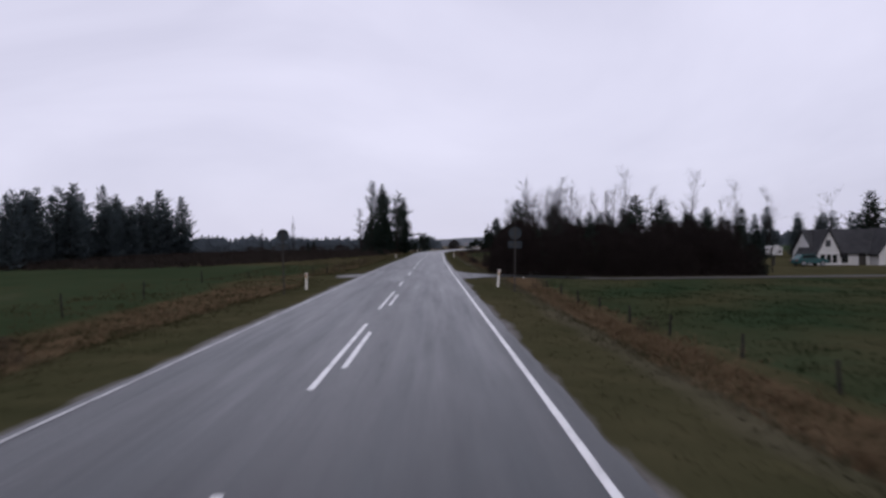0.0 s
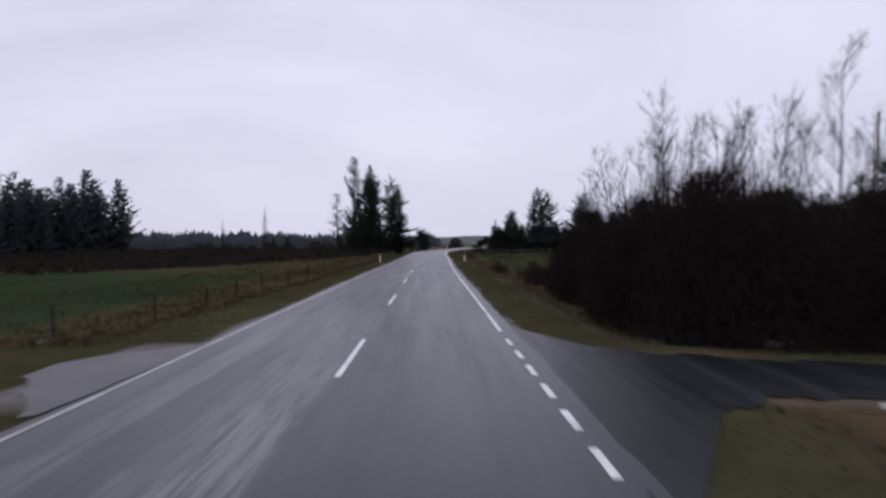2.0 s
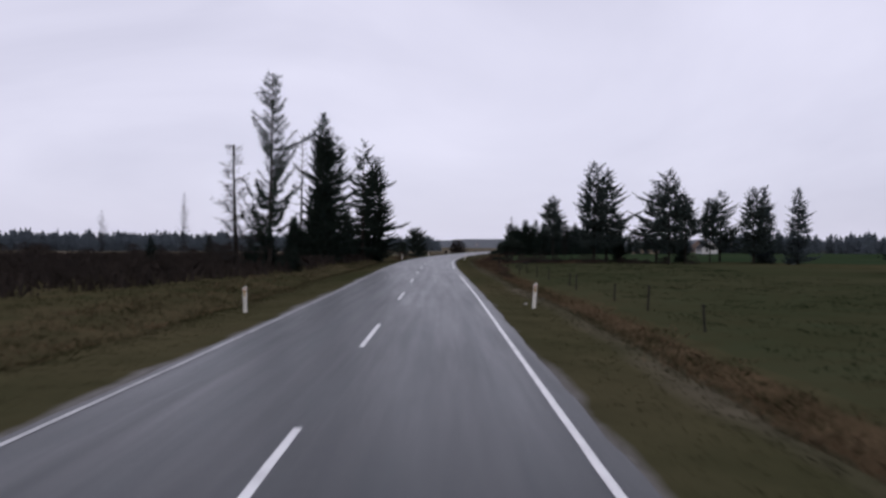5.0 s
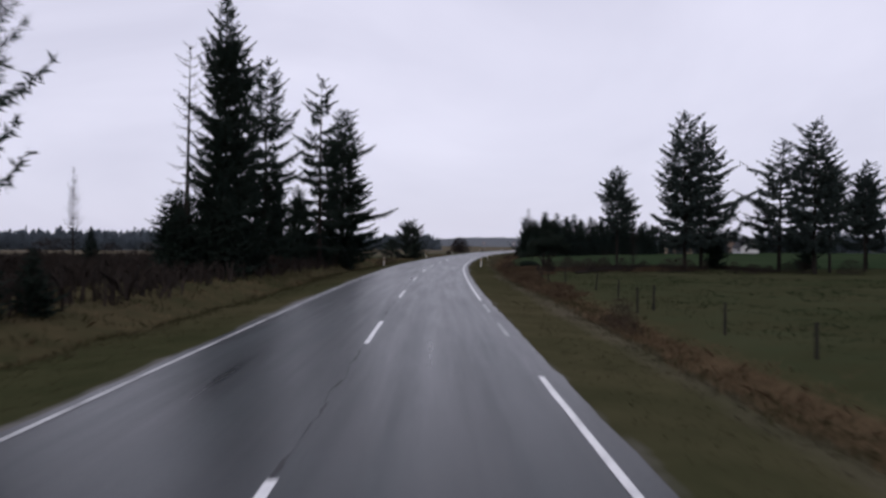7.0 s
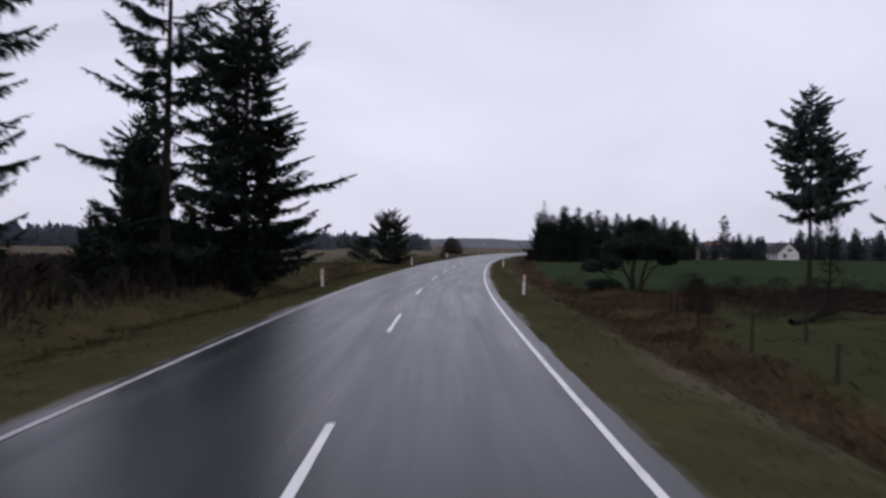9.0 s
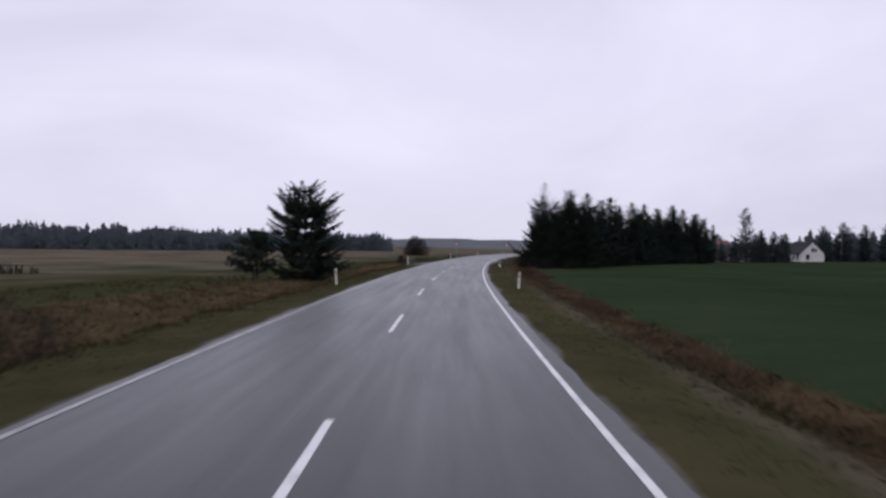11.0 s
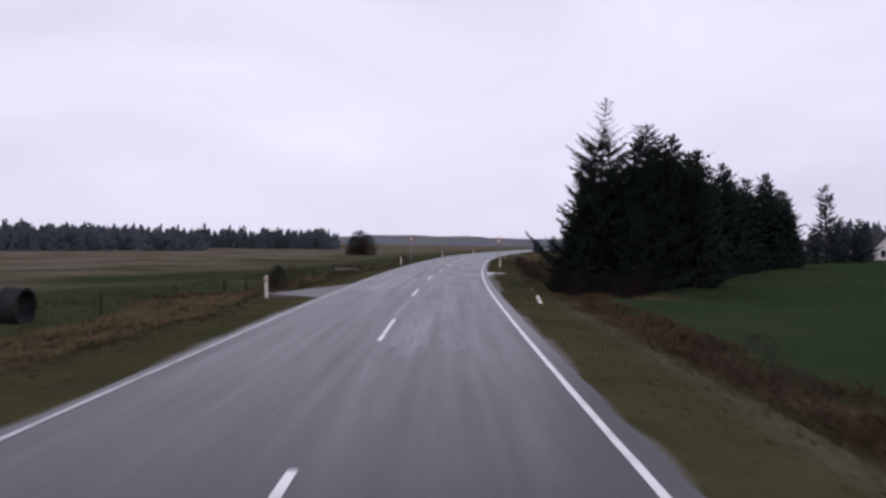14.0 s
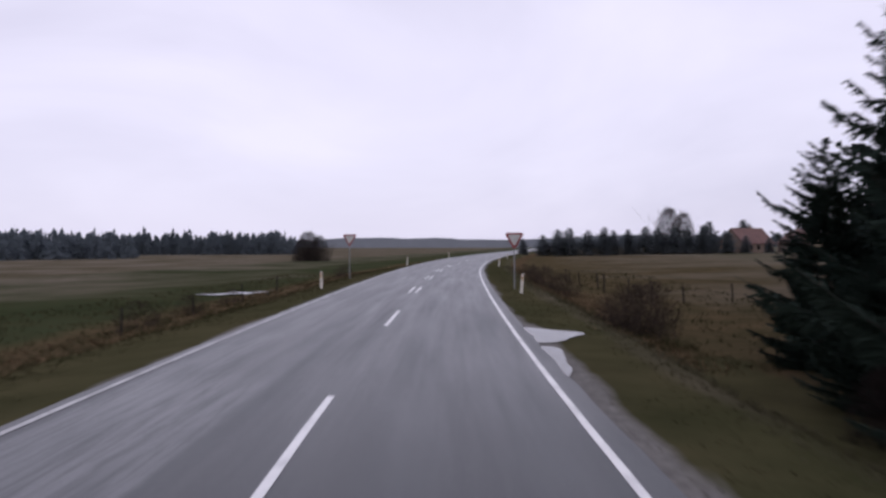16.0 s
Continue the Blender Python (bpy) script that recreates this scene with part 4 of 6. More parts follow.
def wind_pine_heaps(seed, pads, stems):
    """A wind-shaped pine: a few crooked bare stems that carry dense flat pads of needles. pads: x, y, z, half width, half height."""
    rng = random.Random(seed)
    wood, crown = Heap(), Heap()
    for (x0, x1, z1, r) in stems:
        line = [Vector((x0 + (x1 - x0) * u ** 1.6 + rnd(rng, -0.06, 0.06), rnd(rng, -0.1, 0.1), -0.2 + (z1 + 0.2) * u)) for u in (0, 0.15, 0.35, 0.55, 0.8, 1.0)]
        wood.tube(line, [r * (1.3 - u) for u in (0, 0.15, 0.35, 0.55, 0.8, 1.0)], 6)
    for x, y, z, w, h in pads:
        root = Vector((x * 0.45, y * 0.3, z * 0.75))
        wood.tube([root, Vector((x * 0.75, y * 0.7, z - h * 0.5)), Vector((x, y, z))], [0.05, 0.035, 0.015], 4)
        for i in range(int(80 + 260 * w)):
            a, q = rnd(rng, 0, 6.28), math.sqrt(rng.random())
            zz = rnd(rng, -1, 1) * math.sqrt(max(0.02, 1 - q * q))
            c = Vector((x + w * q * math.cos(a), y + 0.8 * w * q * math.sin(a), z + h * zz * (1 if zz > 0 else 0.6)))
            for m in range(12):
                e = Vector((rnd(rng, -1, 1), rnd(rng, -1, 1), rnd(rng, -0.5, 1))).normalized()
                crown.blade(c, e, rnd(rng, 0.12, 0.28), 0.05, Vector((rnd(rng, -1, 1), rnd(rng, -1, 1), rnd(rng, -1, 1))))
    return wood, crown


def ground_at(x, y):
    s, lat = along(x, y)
    return float(ground_z(s, lat))


KINDS = {}


def kind(name, made, own, label, category):
    """Keeps a first tree, used for one place, and its height."""
    KINDS[name] = (tagged(made, label, category), own, [False])


def put(name, x, y, height, turn=0.0, label="", group="", wide=1.0, sink=0.12):
    first, own, used = KINDS[name]
    k = height / own
    m = pose(x, y, ground_at(x, y) - sink, 0, 0, turn) @ Matrix.Diagonal((k * wide, k * wide, k, 1))
    if not used[0]:
        used[0], ob = True, first
        ob.matrix_basis = m
    else:
        ob = copy_thing(first, Matrix.Identity(4))
        ob.matrix_basis = m
    if label:
        ob["label"] = label
    if group:
        ob["group"] = group
    return ob


SPR = "dark green spruce tree with ragged drooping branches"
kind("dense", tree_of("spruce_tree", *spruce_meshes(11, 18, 4.0, 0.03, 1.0, shape=0.62, fine=0.42), M_BARK, M_NEEDLE), 18, SPR, "spruce tree")
kind("tall", tree_of("spruce_tree", *spruce_meshes(12, 18, 3.7, 0.05, 0.85, shape=0.68, fine=0.42), M_BARK, M_NEEDLE), 18, SPR, "spruce tree")
kind("blue_open", tree_of("spruce_tree", *spruce_meshes(13, 17, 3.6, 0.08, 0.72, shape=0.6, droop=0.15, fine=0.5), M_BARK, M_HAZE_BLUE), 17, "tall thin spruce tree with gapped branches, painted with blue-grey haze", "spruce tree")
kind("broad", tree_of("spruce_tree", *spruce_meshes(14, 12, 3.6, 0.02, 1.0, shape=0.7, droop=0.1, fine=0.45), M_BARK, M_NEEDLE), 12, SPR, "spruce tree")
kind("spiky", tree_of("spruce_tree", *spruce_meshes(15, 12, 3.4, 0.02, 1.15, thin_top=0.24, shape=0.86, droop=0.04, fine=2.9, stray=0.22, curl=0.5), M_BARK, M_NEEDLE), 12, "dense dark spruce tree with long upswept branch tips", "spruce tree")
kind("near", tree_of("spruce_tree", *spruce_meshes(18, 11, 3.6, 0.02, 1.15, shape=0.66, droop=0.12, fine=2.6), M_BARK, M_NEEDLE), 11, SPR, "spruce tree")
kind("near_tall", tree_of("spruce_tree", *spruce_meshes(19, 18, 4.0, 0.03, 1.05, shape=0.62, fine=2.1), M_BARK, M_NEEDLE), 18, SPR, "spruce tree")
kind("near_open", tree_of("spruce_tree", *spruce_meshes(13, 17, 3.8, 0.1, 0.8, shape=0.5, droop=0.26, fine=2.2, gap=1.35, stray=0.05), M_BARK, M_NEEDLE), 17, "tall thin dark spruce tree with gaps between its branches", "spruce tree")
kind("airy", tree_of("spruce_tree", *spruce_meshes(29, 17, 3.8, 0.12, 0.8, shape=0.5, droop=0.34, fine=2.2, gap=1.7, stray=0.04), M_BARK, M_NEEDLE), 17, "tall dark spruce tree with loose drooping branches", "spruce tree")
kind("mid", tree_of("spruce_tree", *spruce_meshes(51, 15, 3.7, 0.16, 0.95, shape=0.6, droop=0.12, fine=1.2, gap=1.05, stray=0.14), M_BARK, M_HAZE_MID), 15, SPR, "spruce tree")
kind("mid_open", tree_of("spruce_tree", *spruce_meshes(52, 14, 3.6, 0.2, 0.8, shape=0.55, droop=0.1, fine=1.2, gap=1.3, stray=0.16), M_BARK, M_HAZE_MID), 14, "dark spruce tree with gaps between its branches", "spruce tree")
kind("bare", tree_of("dead_spruce_tree", *spruce_meshes(16, 15, 2.6, 0.12, 0.75, shape=0.6, dead=True, droop=-0.25), M_BARK, M_GREYTWIG, "twig_crown"), 15, "dying grey spruce tree with nearly bare branches", "dead tree")
kind("half_dead", tree_of("spruce_tree", *feathered_heaps(61, 17, 2.7, 0.12, 0.85, 1.6, (0.15, 0.19, 0.25, 0.29, 0.34), 4.6, 1.0, 88), M_BARK, M_NEEDLE), 17, "tall half-dead spruce with upswept feathery branches and a dark lower crown", "spruce tree")
kind("dead", tree_of("dead_spruce_tree", *feathered_heaps(62, 11, 2.9, 0.13, 0.7, 0.5, (), 0, 3.0, 22), M_BARK, M_GREYTWIG, "twig_crown"), 11, "dead spruce with a broken top and bare drooping branches", "dead tree")
kind("pole", tree_of("dead_spruce_tree", *spruce_meshes(17, 15, 1.3, 0.3, 0.45, shape=0.4, dead=True), M_BARK, M_GREYTWIG, "twig_crown"), 15, "thin dead spruce trunk with short broken twigs", "dead tree")
kind("pine", tree_of("pine_tree", *spruce_meshes(21, 8, 3.3, 0.03, 1.15, shape=0.3, droop=0.02, fine=2.8, gap=1.08, stray=0.05, curl=0.3, lift=0.7), M_BARK, M_PINE), 8, "dark bushy pine tree standing in the grass verge", "pine tree")
kind("low_pine", tree_of("pine_tree", *pine_heaps(22, 4.6, 2.9, 0.12, 1.5, 0.25), M_BARK, M_PINE), 4.6, "low windswept pine with several crooked stems", "pine tree")
kind("wind_pine", tree_of("pine_tree", *wind_pine_heaps(27, [(0.4, 0, 3.85, 0.55, 0.28), (0.9, 0.3, 3.1, 1.45, 0.55), (0.2, -0.5, 2.7, 1.0, 0.6), (2.15, 0.1, 2.35, 0.7, 0.35), (2.0, 0.3, 1.8, 0.45, 0.2), (-0.9, 0.2, 2.5, 0.85, 0.65), (-1.2, -0.2, 1.7, 0.6, 0.7),
                                                           (-2.25, 0, 1.4, 0.6, 0.42), (-1.6, -0.3, 0.4, 0.95, 0.35), (-0.4, 0.6, 2.1, 0.7, 0.4), (1.3, -0.6, 2.6, 0.7, 0.35)],
                                                      [(0, 0.3, 3.6, 0.13), (0.35, 1.2, 2.9, 0.1), (0.05, -1.0, 2.3, 0.09), (-0.3, -2.0, 1.3, 0.07), (0.4, 1.9, 2.2, 0.06)]), M_BARK, M_PINE), 4.1, "dark windswept pine with crooked bare stems", "pine tree")
kind("stem_pine", tree_of("pine_tree", *spruce_meshes(23, 10.5, 2.9, 0.42, 0.95, shape=0.62, droop=0.0, fine=1.3, gap=0.85, stray=0.12, curl=0.15, lift=0.5), M_BARK, M_HAZE_MID), 10.5, "slender pine tree with a bare lower trunk", "pine tree")

# spruce copies whose needle colour carries distance haze
for name, tone, mat in [("dense", "blue_", M_HAZE_BLUE), ("tall", "blue_", M_HAZE_BLUE), ("broad", "blue_", M_HAZE_BLUE), ("dense", "misty_", M_MISTY), ("broad", "misty_", M_MISTY), ("dense", "green_", M_HAZE_SLIGHT), ("tall", "green_", M_HAZE_SLIGHT), ("broad", "green_", M_HAZE_SLIGHT)]:
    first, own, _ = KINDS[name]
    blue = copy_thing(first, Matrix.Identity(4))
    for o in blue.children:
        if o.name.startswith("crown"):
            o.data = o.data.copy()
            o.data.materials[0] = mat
    kind(tone + name, blue, own, SPR if mat is M_HAZE_SLIGHT else "spruce tree with ragged drooping branches, painted with blue-grey haze", "spruce tree")

ROW = "spruces beside the road"
for name, x, y, h, turn, wide in [("near_tall", -18.0, 213.5, 6.0, 60, 0.9), ("near_tall", -14.1, 211.0, 18.6, 20, 0.74), ("near_open", -15.0, 217.5, 17.6, 130, 0.95), ("near_open", -14.2, 223.5, 17.6, 250, 0.85),
                                  ("airy", -11.6, 236.0, 18.6, 10, 0.98), ("near_tall", -10.8, 246.4, 17.2, 300, 1.28), ("near", -14.5, 240.5, 8.2, 40, 0.9),
                                  ("broad", -21.9, 262.0, 13.2, 210, 0.8)]:
    put(name, x, y, h, turn, group=ROW, wide=wide)
for x, y, h, wide in [(-13.4, 208.6, 5.2, 1.7), (-15.8, 207.4, 4.4, 1.8), (-17.4, 210.4, 5.6, 1.6), (-13.6, 213.4, 4.8, 1.7), (-16.2, 214.6, 6.2, 1.6), (-13.9, 218.6, 4.6, 1.7), (-12.0, 237.6, 3.2, 1.7), (-12.2, 241.6, 3.8, 1.7), (-13.6, 245.6, 4.2, 1.6), (-18.6, 216.8, 6.0, 1.6)]:
    put("dense", x, y, h, x * 50 + y, "young dark spruce tree filling the foot of the row", ROW, wide)
put("half_dead", -14.1, 181.8, 17.0, -15)
put("broad", -14.3, 182.6, 3.4, 75, wide=1.1)
put("broad", -12.4, 183.5, 2.2, 15, wide=1.3)
put("dead", -16.6, 179.6, 10.6, 190, wide=1.5)
put("pole", -16.9, 212.2, 15.8, 0)
put("bare", -47.5, 261.0, 12.6, 100, wide=0.6)
put("bare", -52.0, 236.0, 8.0, 10, wide=0.7)
put("broad", -38.0, 245.0, 4.2, 10)
put("broad", -33.0, 205.0, 3.4, 100)
put("pine", -5.4, 305.0, 6.8, 40, wide=1.15)
put("low_pine", -8.6, 303.6, 3.7, 190, "small crooked dark pine leaning beside a larger one", wide=0.85)

WOOD = "spruce plantation beyond the field"
rng = random.Random(5)
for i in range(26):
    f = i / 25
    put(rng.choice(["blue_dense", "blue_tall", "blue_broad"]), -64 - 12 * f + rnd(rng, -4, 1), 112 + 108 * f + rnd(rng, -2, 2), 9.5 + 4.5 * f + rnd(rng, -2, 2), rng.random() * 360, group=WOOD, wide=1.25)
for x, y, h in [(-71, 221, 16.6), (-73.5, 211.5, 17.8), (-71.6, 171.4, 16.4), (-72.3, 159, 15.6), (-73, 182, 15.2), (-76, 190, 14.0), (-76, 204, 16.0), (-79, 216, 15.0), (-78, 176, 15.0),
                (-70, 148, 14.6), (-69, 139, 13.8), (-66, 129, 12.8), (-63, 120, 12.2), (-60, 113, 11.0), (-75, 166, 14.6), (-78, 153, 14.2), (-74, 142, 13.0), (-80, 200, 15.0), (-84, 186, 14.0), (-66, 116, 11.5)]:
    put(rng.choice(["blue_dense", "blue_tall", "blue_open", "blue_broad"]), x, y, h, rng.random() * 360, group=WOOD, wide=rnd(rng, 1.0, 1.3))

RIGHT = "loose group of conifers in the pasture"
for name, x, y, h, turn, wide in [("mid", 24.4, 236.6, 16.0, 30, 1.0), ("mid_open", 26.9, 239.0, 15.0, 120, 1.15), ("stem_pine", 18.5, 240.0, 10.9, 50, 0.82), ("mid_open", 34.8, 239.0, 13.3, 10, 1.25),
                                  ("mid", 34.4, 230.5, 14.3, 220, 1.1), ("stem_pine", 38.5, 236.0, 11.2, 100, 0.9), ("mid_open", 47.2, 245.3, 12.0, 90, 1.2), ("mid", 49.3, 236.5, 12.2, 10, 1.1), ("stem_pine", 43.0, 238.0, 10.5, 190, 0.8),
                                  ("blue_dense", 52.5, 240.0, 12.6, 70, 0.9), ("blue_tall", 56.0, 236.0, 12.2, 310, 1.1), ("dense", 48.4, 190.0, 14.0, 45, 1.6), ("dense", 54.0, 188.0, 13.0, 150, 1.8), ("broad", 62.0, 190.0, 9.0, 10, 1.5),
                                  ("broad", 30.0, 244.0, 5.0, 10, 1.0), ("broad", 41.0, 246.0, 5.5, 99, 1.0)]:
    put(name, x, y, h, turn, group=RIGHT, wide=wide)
put("bare", 20.8, 242.5, 8.4, 60, "thin dead trunk with short twigs beside a pine", wide=0.55)
put("wind_pine", 12.0, 248.6, 4.3, -8, wide=1.0)

CLUMP = "dense spruce shelter belt beside the road"
for name, x, y, h, turn, wide in [("spiky", 22.2, 357.0, 12.2, 15, 1.0), ("near", 24.0, 354.6, 9.4, 40, 0.95), ("near", 20.9, 354.6, 3.4, 260, 1.4), ("near", 20.2, 357.8, 2.8, 140, 1.3), ("near", 21.4, 361.4, 2.8, 70, 1.3), ("near_tall", 27.6, 362.6, 11.6, 80, 1.3), ("near_tall", 26.5, 357.8, 9.9, 200, 1.2), ("near_tall", 25.2, 361.2, 8.4, 310, 1.2), ("near", 22.6, 352.2, 5.4, 140, 1.0),
                                  ("near", 23.1, 361.5, 9.0, 120, 0.95), ("near", 29.3, 359.2, 9.2, 330, 1.0), ("near", 24.6, 358.6, 7.6, 70, 1.2), ("tall", 31.0, 366.6, 11.6, 300, 1.3), ("near", 23.2, 365.4, 5.3, 10, 1.05), ("broad", 29.6, 362.4, 9.4, 40, 1.1)]:
    put(name, x, y, h, turn, group=CLUMP, wide=wide)
rng = random.Random(77)
for i, h in enumerate((10.9, 11.6, 10.4, 11.2, 10.3, 11.4, 10.7, 11.6, 10.6, 11.3, 10.4, 10.9, 9.9)):
    x, y = 34.0 + 2.95 * i, 371.4 + 3.72 * i
    put("green_tall" if i % 2 else "green_dense", x + rnd(rng, -0.8, 0.8), y + rnd(rng, -1.2, 1.2), h, 97 * i, group=CLUMP, wide=rnd(rng, 1.15, 1.45))
    put("green_broad", x - 1.4 + rnd(rng, -0.5, 0.5), y + 1.6, h * rnd(rng, 0.72, 0.88), 41 * i, group=CLUMP, wide=rnd(rng, 1.3, 1.6))
    put("green_broad", x + 0.9, y - 1.5 + rnd(rng, -0.5, 0.5), rnd(rng, 3.2, 4.6), 63 * i, "young dark spruce at the foot of the shelter belt", CLUMP, rnd(rng, 1.5, 1.9))
put("green_tall", 75.6, 425.0, 9.0, 20, group=CLUMP, wide=0.9)

# ---------------------------------------------------------------- bare trees and shrubs
kind("birch", tree_of("bare_tree", *bare_tree_heap(31, 10, 4), M_BIRCH, M_BIRCH, "branch_crown"), 10, "slender leafless tree with fine upright branches", "bare tree")
kind("birch2", tree_of("bare_tree", *bare_tree_heap(32, 10, 4), M_BIRCH, M_BIRCH, "branch_crown"), 10, "slender leafless tree with fine upright branches", "bare tree")
kind("round", tree_of("bare_tree", *bare_tree_heap(33, 10, 4, False), M_BARK, M_TWIG, "branch_crown"), 10, "broad leafless tree with a rounded crown", "bare tree")


def shrub_of(seed, h, w, stems, depth, mat, min_r=0.006, fuzz=70):
    base = new("shrub")
    wood, twigs = shrub_heap(seed, h, w, stems, depth, min_r, fuzz)
    tagged(part("stem_clump", wood.mesh("stem_clump", mat), base), kind="stuff")
    part("branch_crown", twigs.mesh("branch_crown", mat), base)
    return base


kind("thicket", shrub_of(41, 5, 4.2, 14, 2, M_TWIG, 0.012, 290), 5, "dense dark leafless shrub in the thicket", "shrub")
kind("thicket2", shrub_of(42, 5, 3.9, 14, 2, M_TWIG, 0.012, 290), 5, "dense dark leafless shrub in the thicket", "shrub")
kind("scrub", shrub_of(45, 5, 5.0, 8, 1, M_HEATH, 0.03, 130), 5, "dark leafless scrub on the heath", "shrub")
kind("bush", shrub_of(43, 1.5, 1.7, 16, 2, M_BRUSH, 0.005), 1.5, "low brown leafless bush in the dry grass", "bush")
kind("bush2", shrub_of(44, 1.5, 1.9, 16, 2, M_BRUSH, 0.005), 1.5, "low brown leafless bush in the dry grass", "bush")

BIRCH = "leafless trees rising out of the thicket"
for i, (x, y, h) in enumerate([(10.4, 77.5, 8.8), (12.0, 67.6, 7.9), (17.9, 70.1, 8.8), (24.6, 75.5, 9.4), (13.5, 75.0, 8.0), (15.5, 80.5, 8.2), (12.4, 84.0, 7.6), (21.0, 72.0, 7.6), (29.0, 74.0, 8.2), (11.6, 72.0, 7.4), (14.5, 70.0, 7.0), (34.0, 78.0, 8.0), (18.5, 77.0, 7.8),
                               (9.6, 86.0, 6.4), (10.5, 88.5, 6.2), (11.4, 90.0, 6.6), (12.5, 83.0, 7.2), (10.8, 81.0, 7.6), (14.0, 87.0, 7.2), (11.0, 78.5, 8.0), (13.0, 79.0, 7.9), (16.5, 74.0, 7.4), (14.8, 84.5, 7.4), (15.5, 72.5, 6.6), (18.5, 74.0, 6.8), (13.0, 70.0, 6.4), (16.8, 69.5, 6.6), (20.5, 70.5, 6.8), (11.8, 75.5, 6.6), (23.0, 71.0, 6.4), (26.5, 71.5, 6.6), (10.1, 85.3, 7.6), (9.5, 88.3, 6.7), (9.2, 89.6, 6.0), (9.0, 90.8, 5.5), (9.9, 87.2, 6.2), (11.2, 83.6, 7.6), (10.3, 82.6, 6.9), (12.6, 86.2, 7.0), (10.7, 76.2, 7.4), (12.3, 80.2, 7.8), (11.9, 88.2, 6.4), (13.6, 81.6, 7.4), (10.2, 79.4, 7.0), (13.0, 77.0, 7.5), (13.8, 78.6, 8.0), (12.6, 75.6, 7.6), (14.2, 76.4, 7.2)]):
    put("birch" if i % 2 else "birch2", x, y, h, 57 * i, group=BIRCH)
THICK = "dark thicket of leafless shrubs"
rng = random.Random(8)
for i in range(62):
    if i < 24:
        s, lat = 66.0 + 0.95 * i, 8.5 + 0.03 * i + rnd(rng, 0, 1.2)
        h = rnd(rng, 2.6, 4.6)
    else:
        s, lat = rnd(rng, 67, 88), rnd(rng, 10.5, 21)
        h = rnd(rng, 3.2, 5.0)
    x, y = at(s, lat)
    put("thicket" if rng.random() < 0.5 else "thicket2", x, y, h, rng.random() * 360, group=THICK, wide=rnd(rng, 0.9, 1.2))
for i in range(12):
    x, y = at(65.0 + rnd(rng, -0.4, 0.5), 9.4 + 1.15 * i)
    put("thicket" if i % 2 else "thicket2", x, y, rnd(rng, 2.8, 4.0), rng.random() * 360, group=THICK, wide=rnd(rng, 0.9, 1.1))
for s, lat, h in [(89.6, 9.6, 3.6), (91.0, 10.2, 3.4), (92.2, 9.5, 3.0), (93.6, 10.4, 3.3), (94.6, 9.6, 2.4), (92.8, 12.0, 3.8), (95.4, 11.2, 2.6), (90.6, 13.5, 4.4), (94.4, 13.6, 3.6)]:
    x, y = at(s, lat)
    put("thicket", x, y, h, 61 * s, group=THICK, wide=1.1)
for i in range(3):
    x, y = 24 + 2.3 * i + rnd(rng, -1, 1), 74 + 0.9 * i + rnd(rng, -2, 2)
    put("thicket" if i % 2 else "thicket2", x, y, rnd(rng, 3.6, 5.2), rng.random() * 360, group=THICK, wide=1.1)
for name, x, y, h in [("broad", 16.0, 87.0, 5.2), ("tall", 21.5, 84.0, 6.6), ("broad", 27.0, 82.0, 6.0), ("tall", 33.5, 84.5, 6.8), ("broad", 31.0, 88.0, 6.4), ("broad", 12.5, 90.0, 5.0), ("tall", 11.0, 95.2, 5.2), ("broad", 13.2, 94.0, 4.6),
                      ("broad", 10.2, 69.0, 4.2), ("tall", 12.4, 71.5, 4.8), ("broad", 10.4, 74.0, 4.6), ("tall", 13.4, 76.5, 4.8), ("broad", 10.6, 79.5, 4.4), ("tall", 12.8, 81.5, 4.9), ("broad", 10.6, 85.0, 4.2), ("tall", 14.6, 68.5, 5.4), ("tall", 17.5, 73.5, 5.2), ("tall", 19.5, 78.5, 6.6)]:
    put(name, x, y, h, rng.random() * 360, "dark spruce tree standing among leafless shrubs", wide=1.1)

for i in range(46):
    s, lat = rnd(rng, 150, 232), -rnd(rng, 13, 48)
    x, y = at(s, lat)
    put("scrub", x, y, rnd(rng, 1.3, 2.6), rng.random() * 360, "dark leafless scrub on the heath", "dark scrub on the heath", rnd(rng, 1.2, 1.7))
for x, y, h in [(-13.0, 214, 3.4), (-15.5, 208, 3.2), (-18.5, 221, 2.4), (-9.6, 241.5, 2.6), (-13.5, 233.0, 3.6), (-14.5, 249.0, 3.4), (-17, 187, 3.0), (-12.6, 181, 2.2)]:
    put("broad", x, y, h, x * 40, "low dark spruce branches at the foot of taller trees", wide=1.3)
for i in range(13):
    x, y = 20.5 + 0.62 * i + rnd(rng, -0.3, 0.3), 67.5 + rnd(rng, -1.2, 3.5)
    put("thicket" if i % 2 else "thicket2", x, y, rnd(rng, 3.4, 4.8) * (1 - 0.11 * max(0, i - 8)), rng.random() * 360, group=THICK, wide=rnd(rng, 0.95, 1.15))
for i, (x, y, h) in enumerate([(23.0, 74.0, 5.6), (25.5, 77.0, 6.0), (28.0, 75.0, 5.6), (30.0, 72.0, 4.2)]):
    put("broad" if i % 2 else "dense", x, y, h, 77 * i, "dark spruce tree standing among leafless shrubs", wide=1.2)
put("round", 57.5, 114.0, 9.4, 40)
put("dense", 64.5, 116.0, 10.4, 10, "dark spruce tree in the wood behind the farmhouse", wide=1.3)
put("dense", 69.0, 118.0, 10.0, 130, "dark spruce tree in the wood behind the farmhouse", wide=1.3)
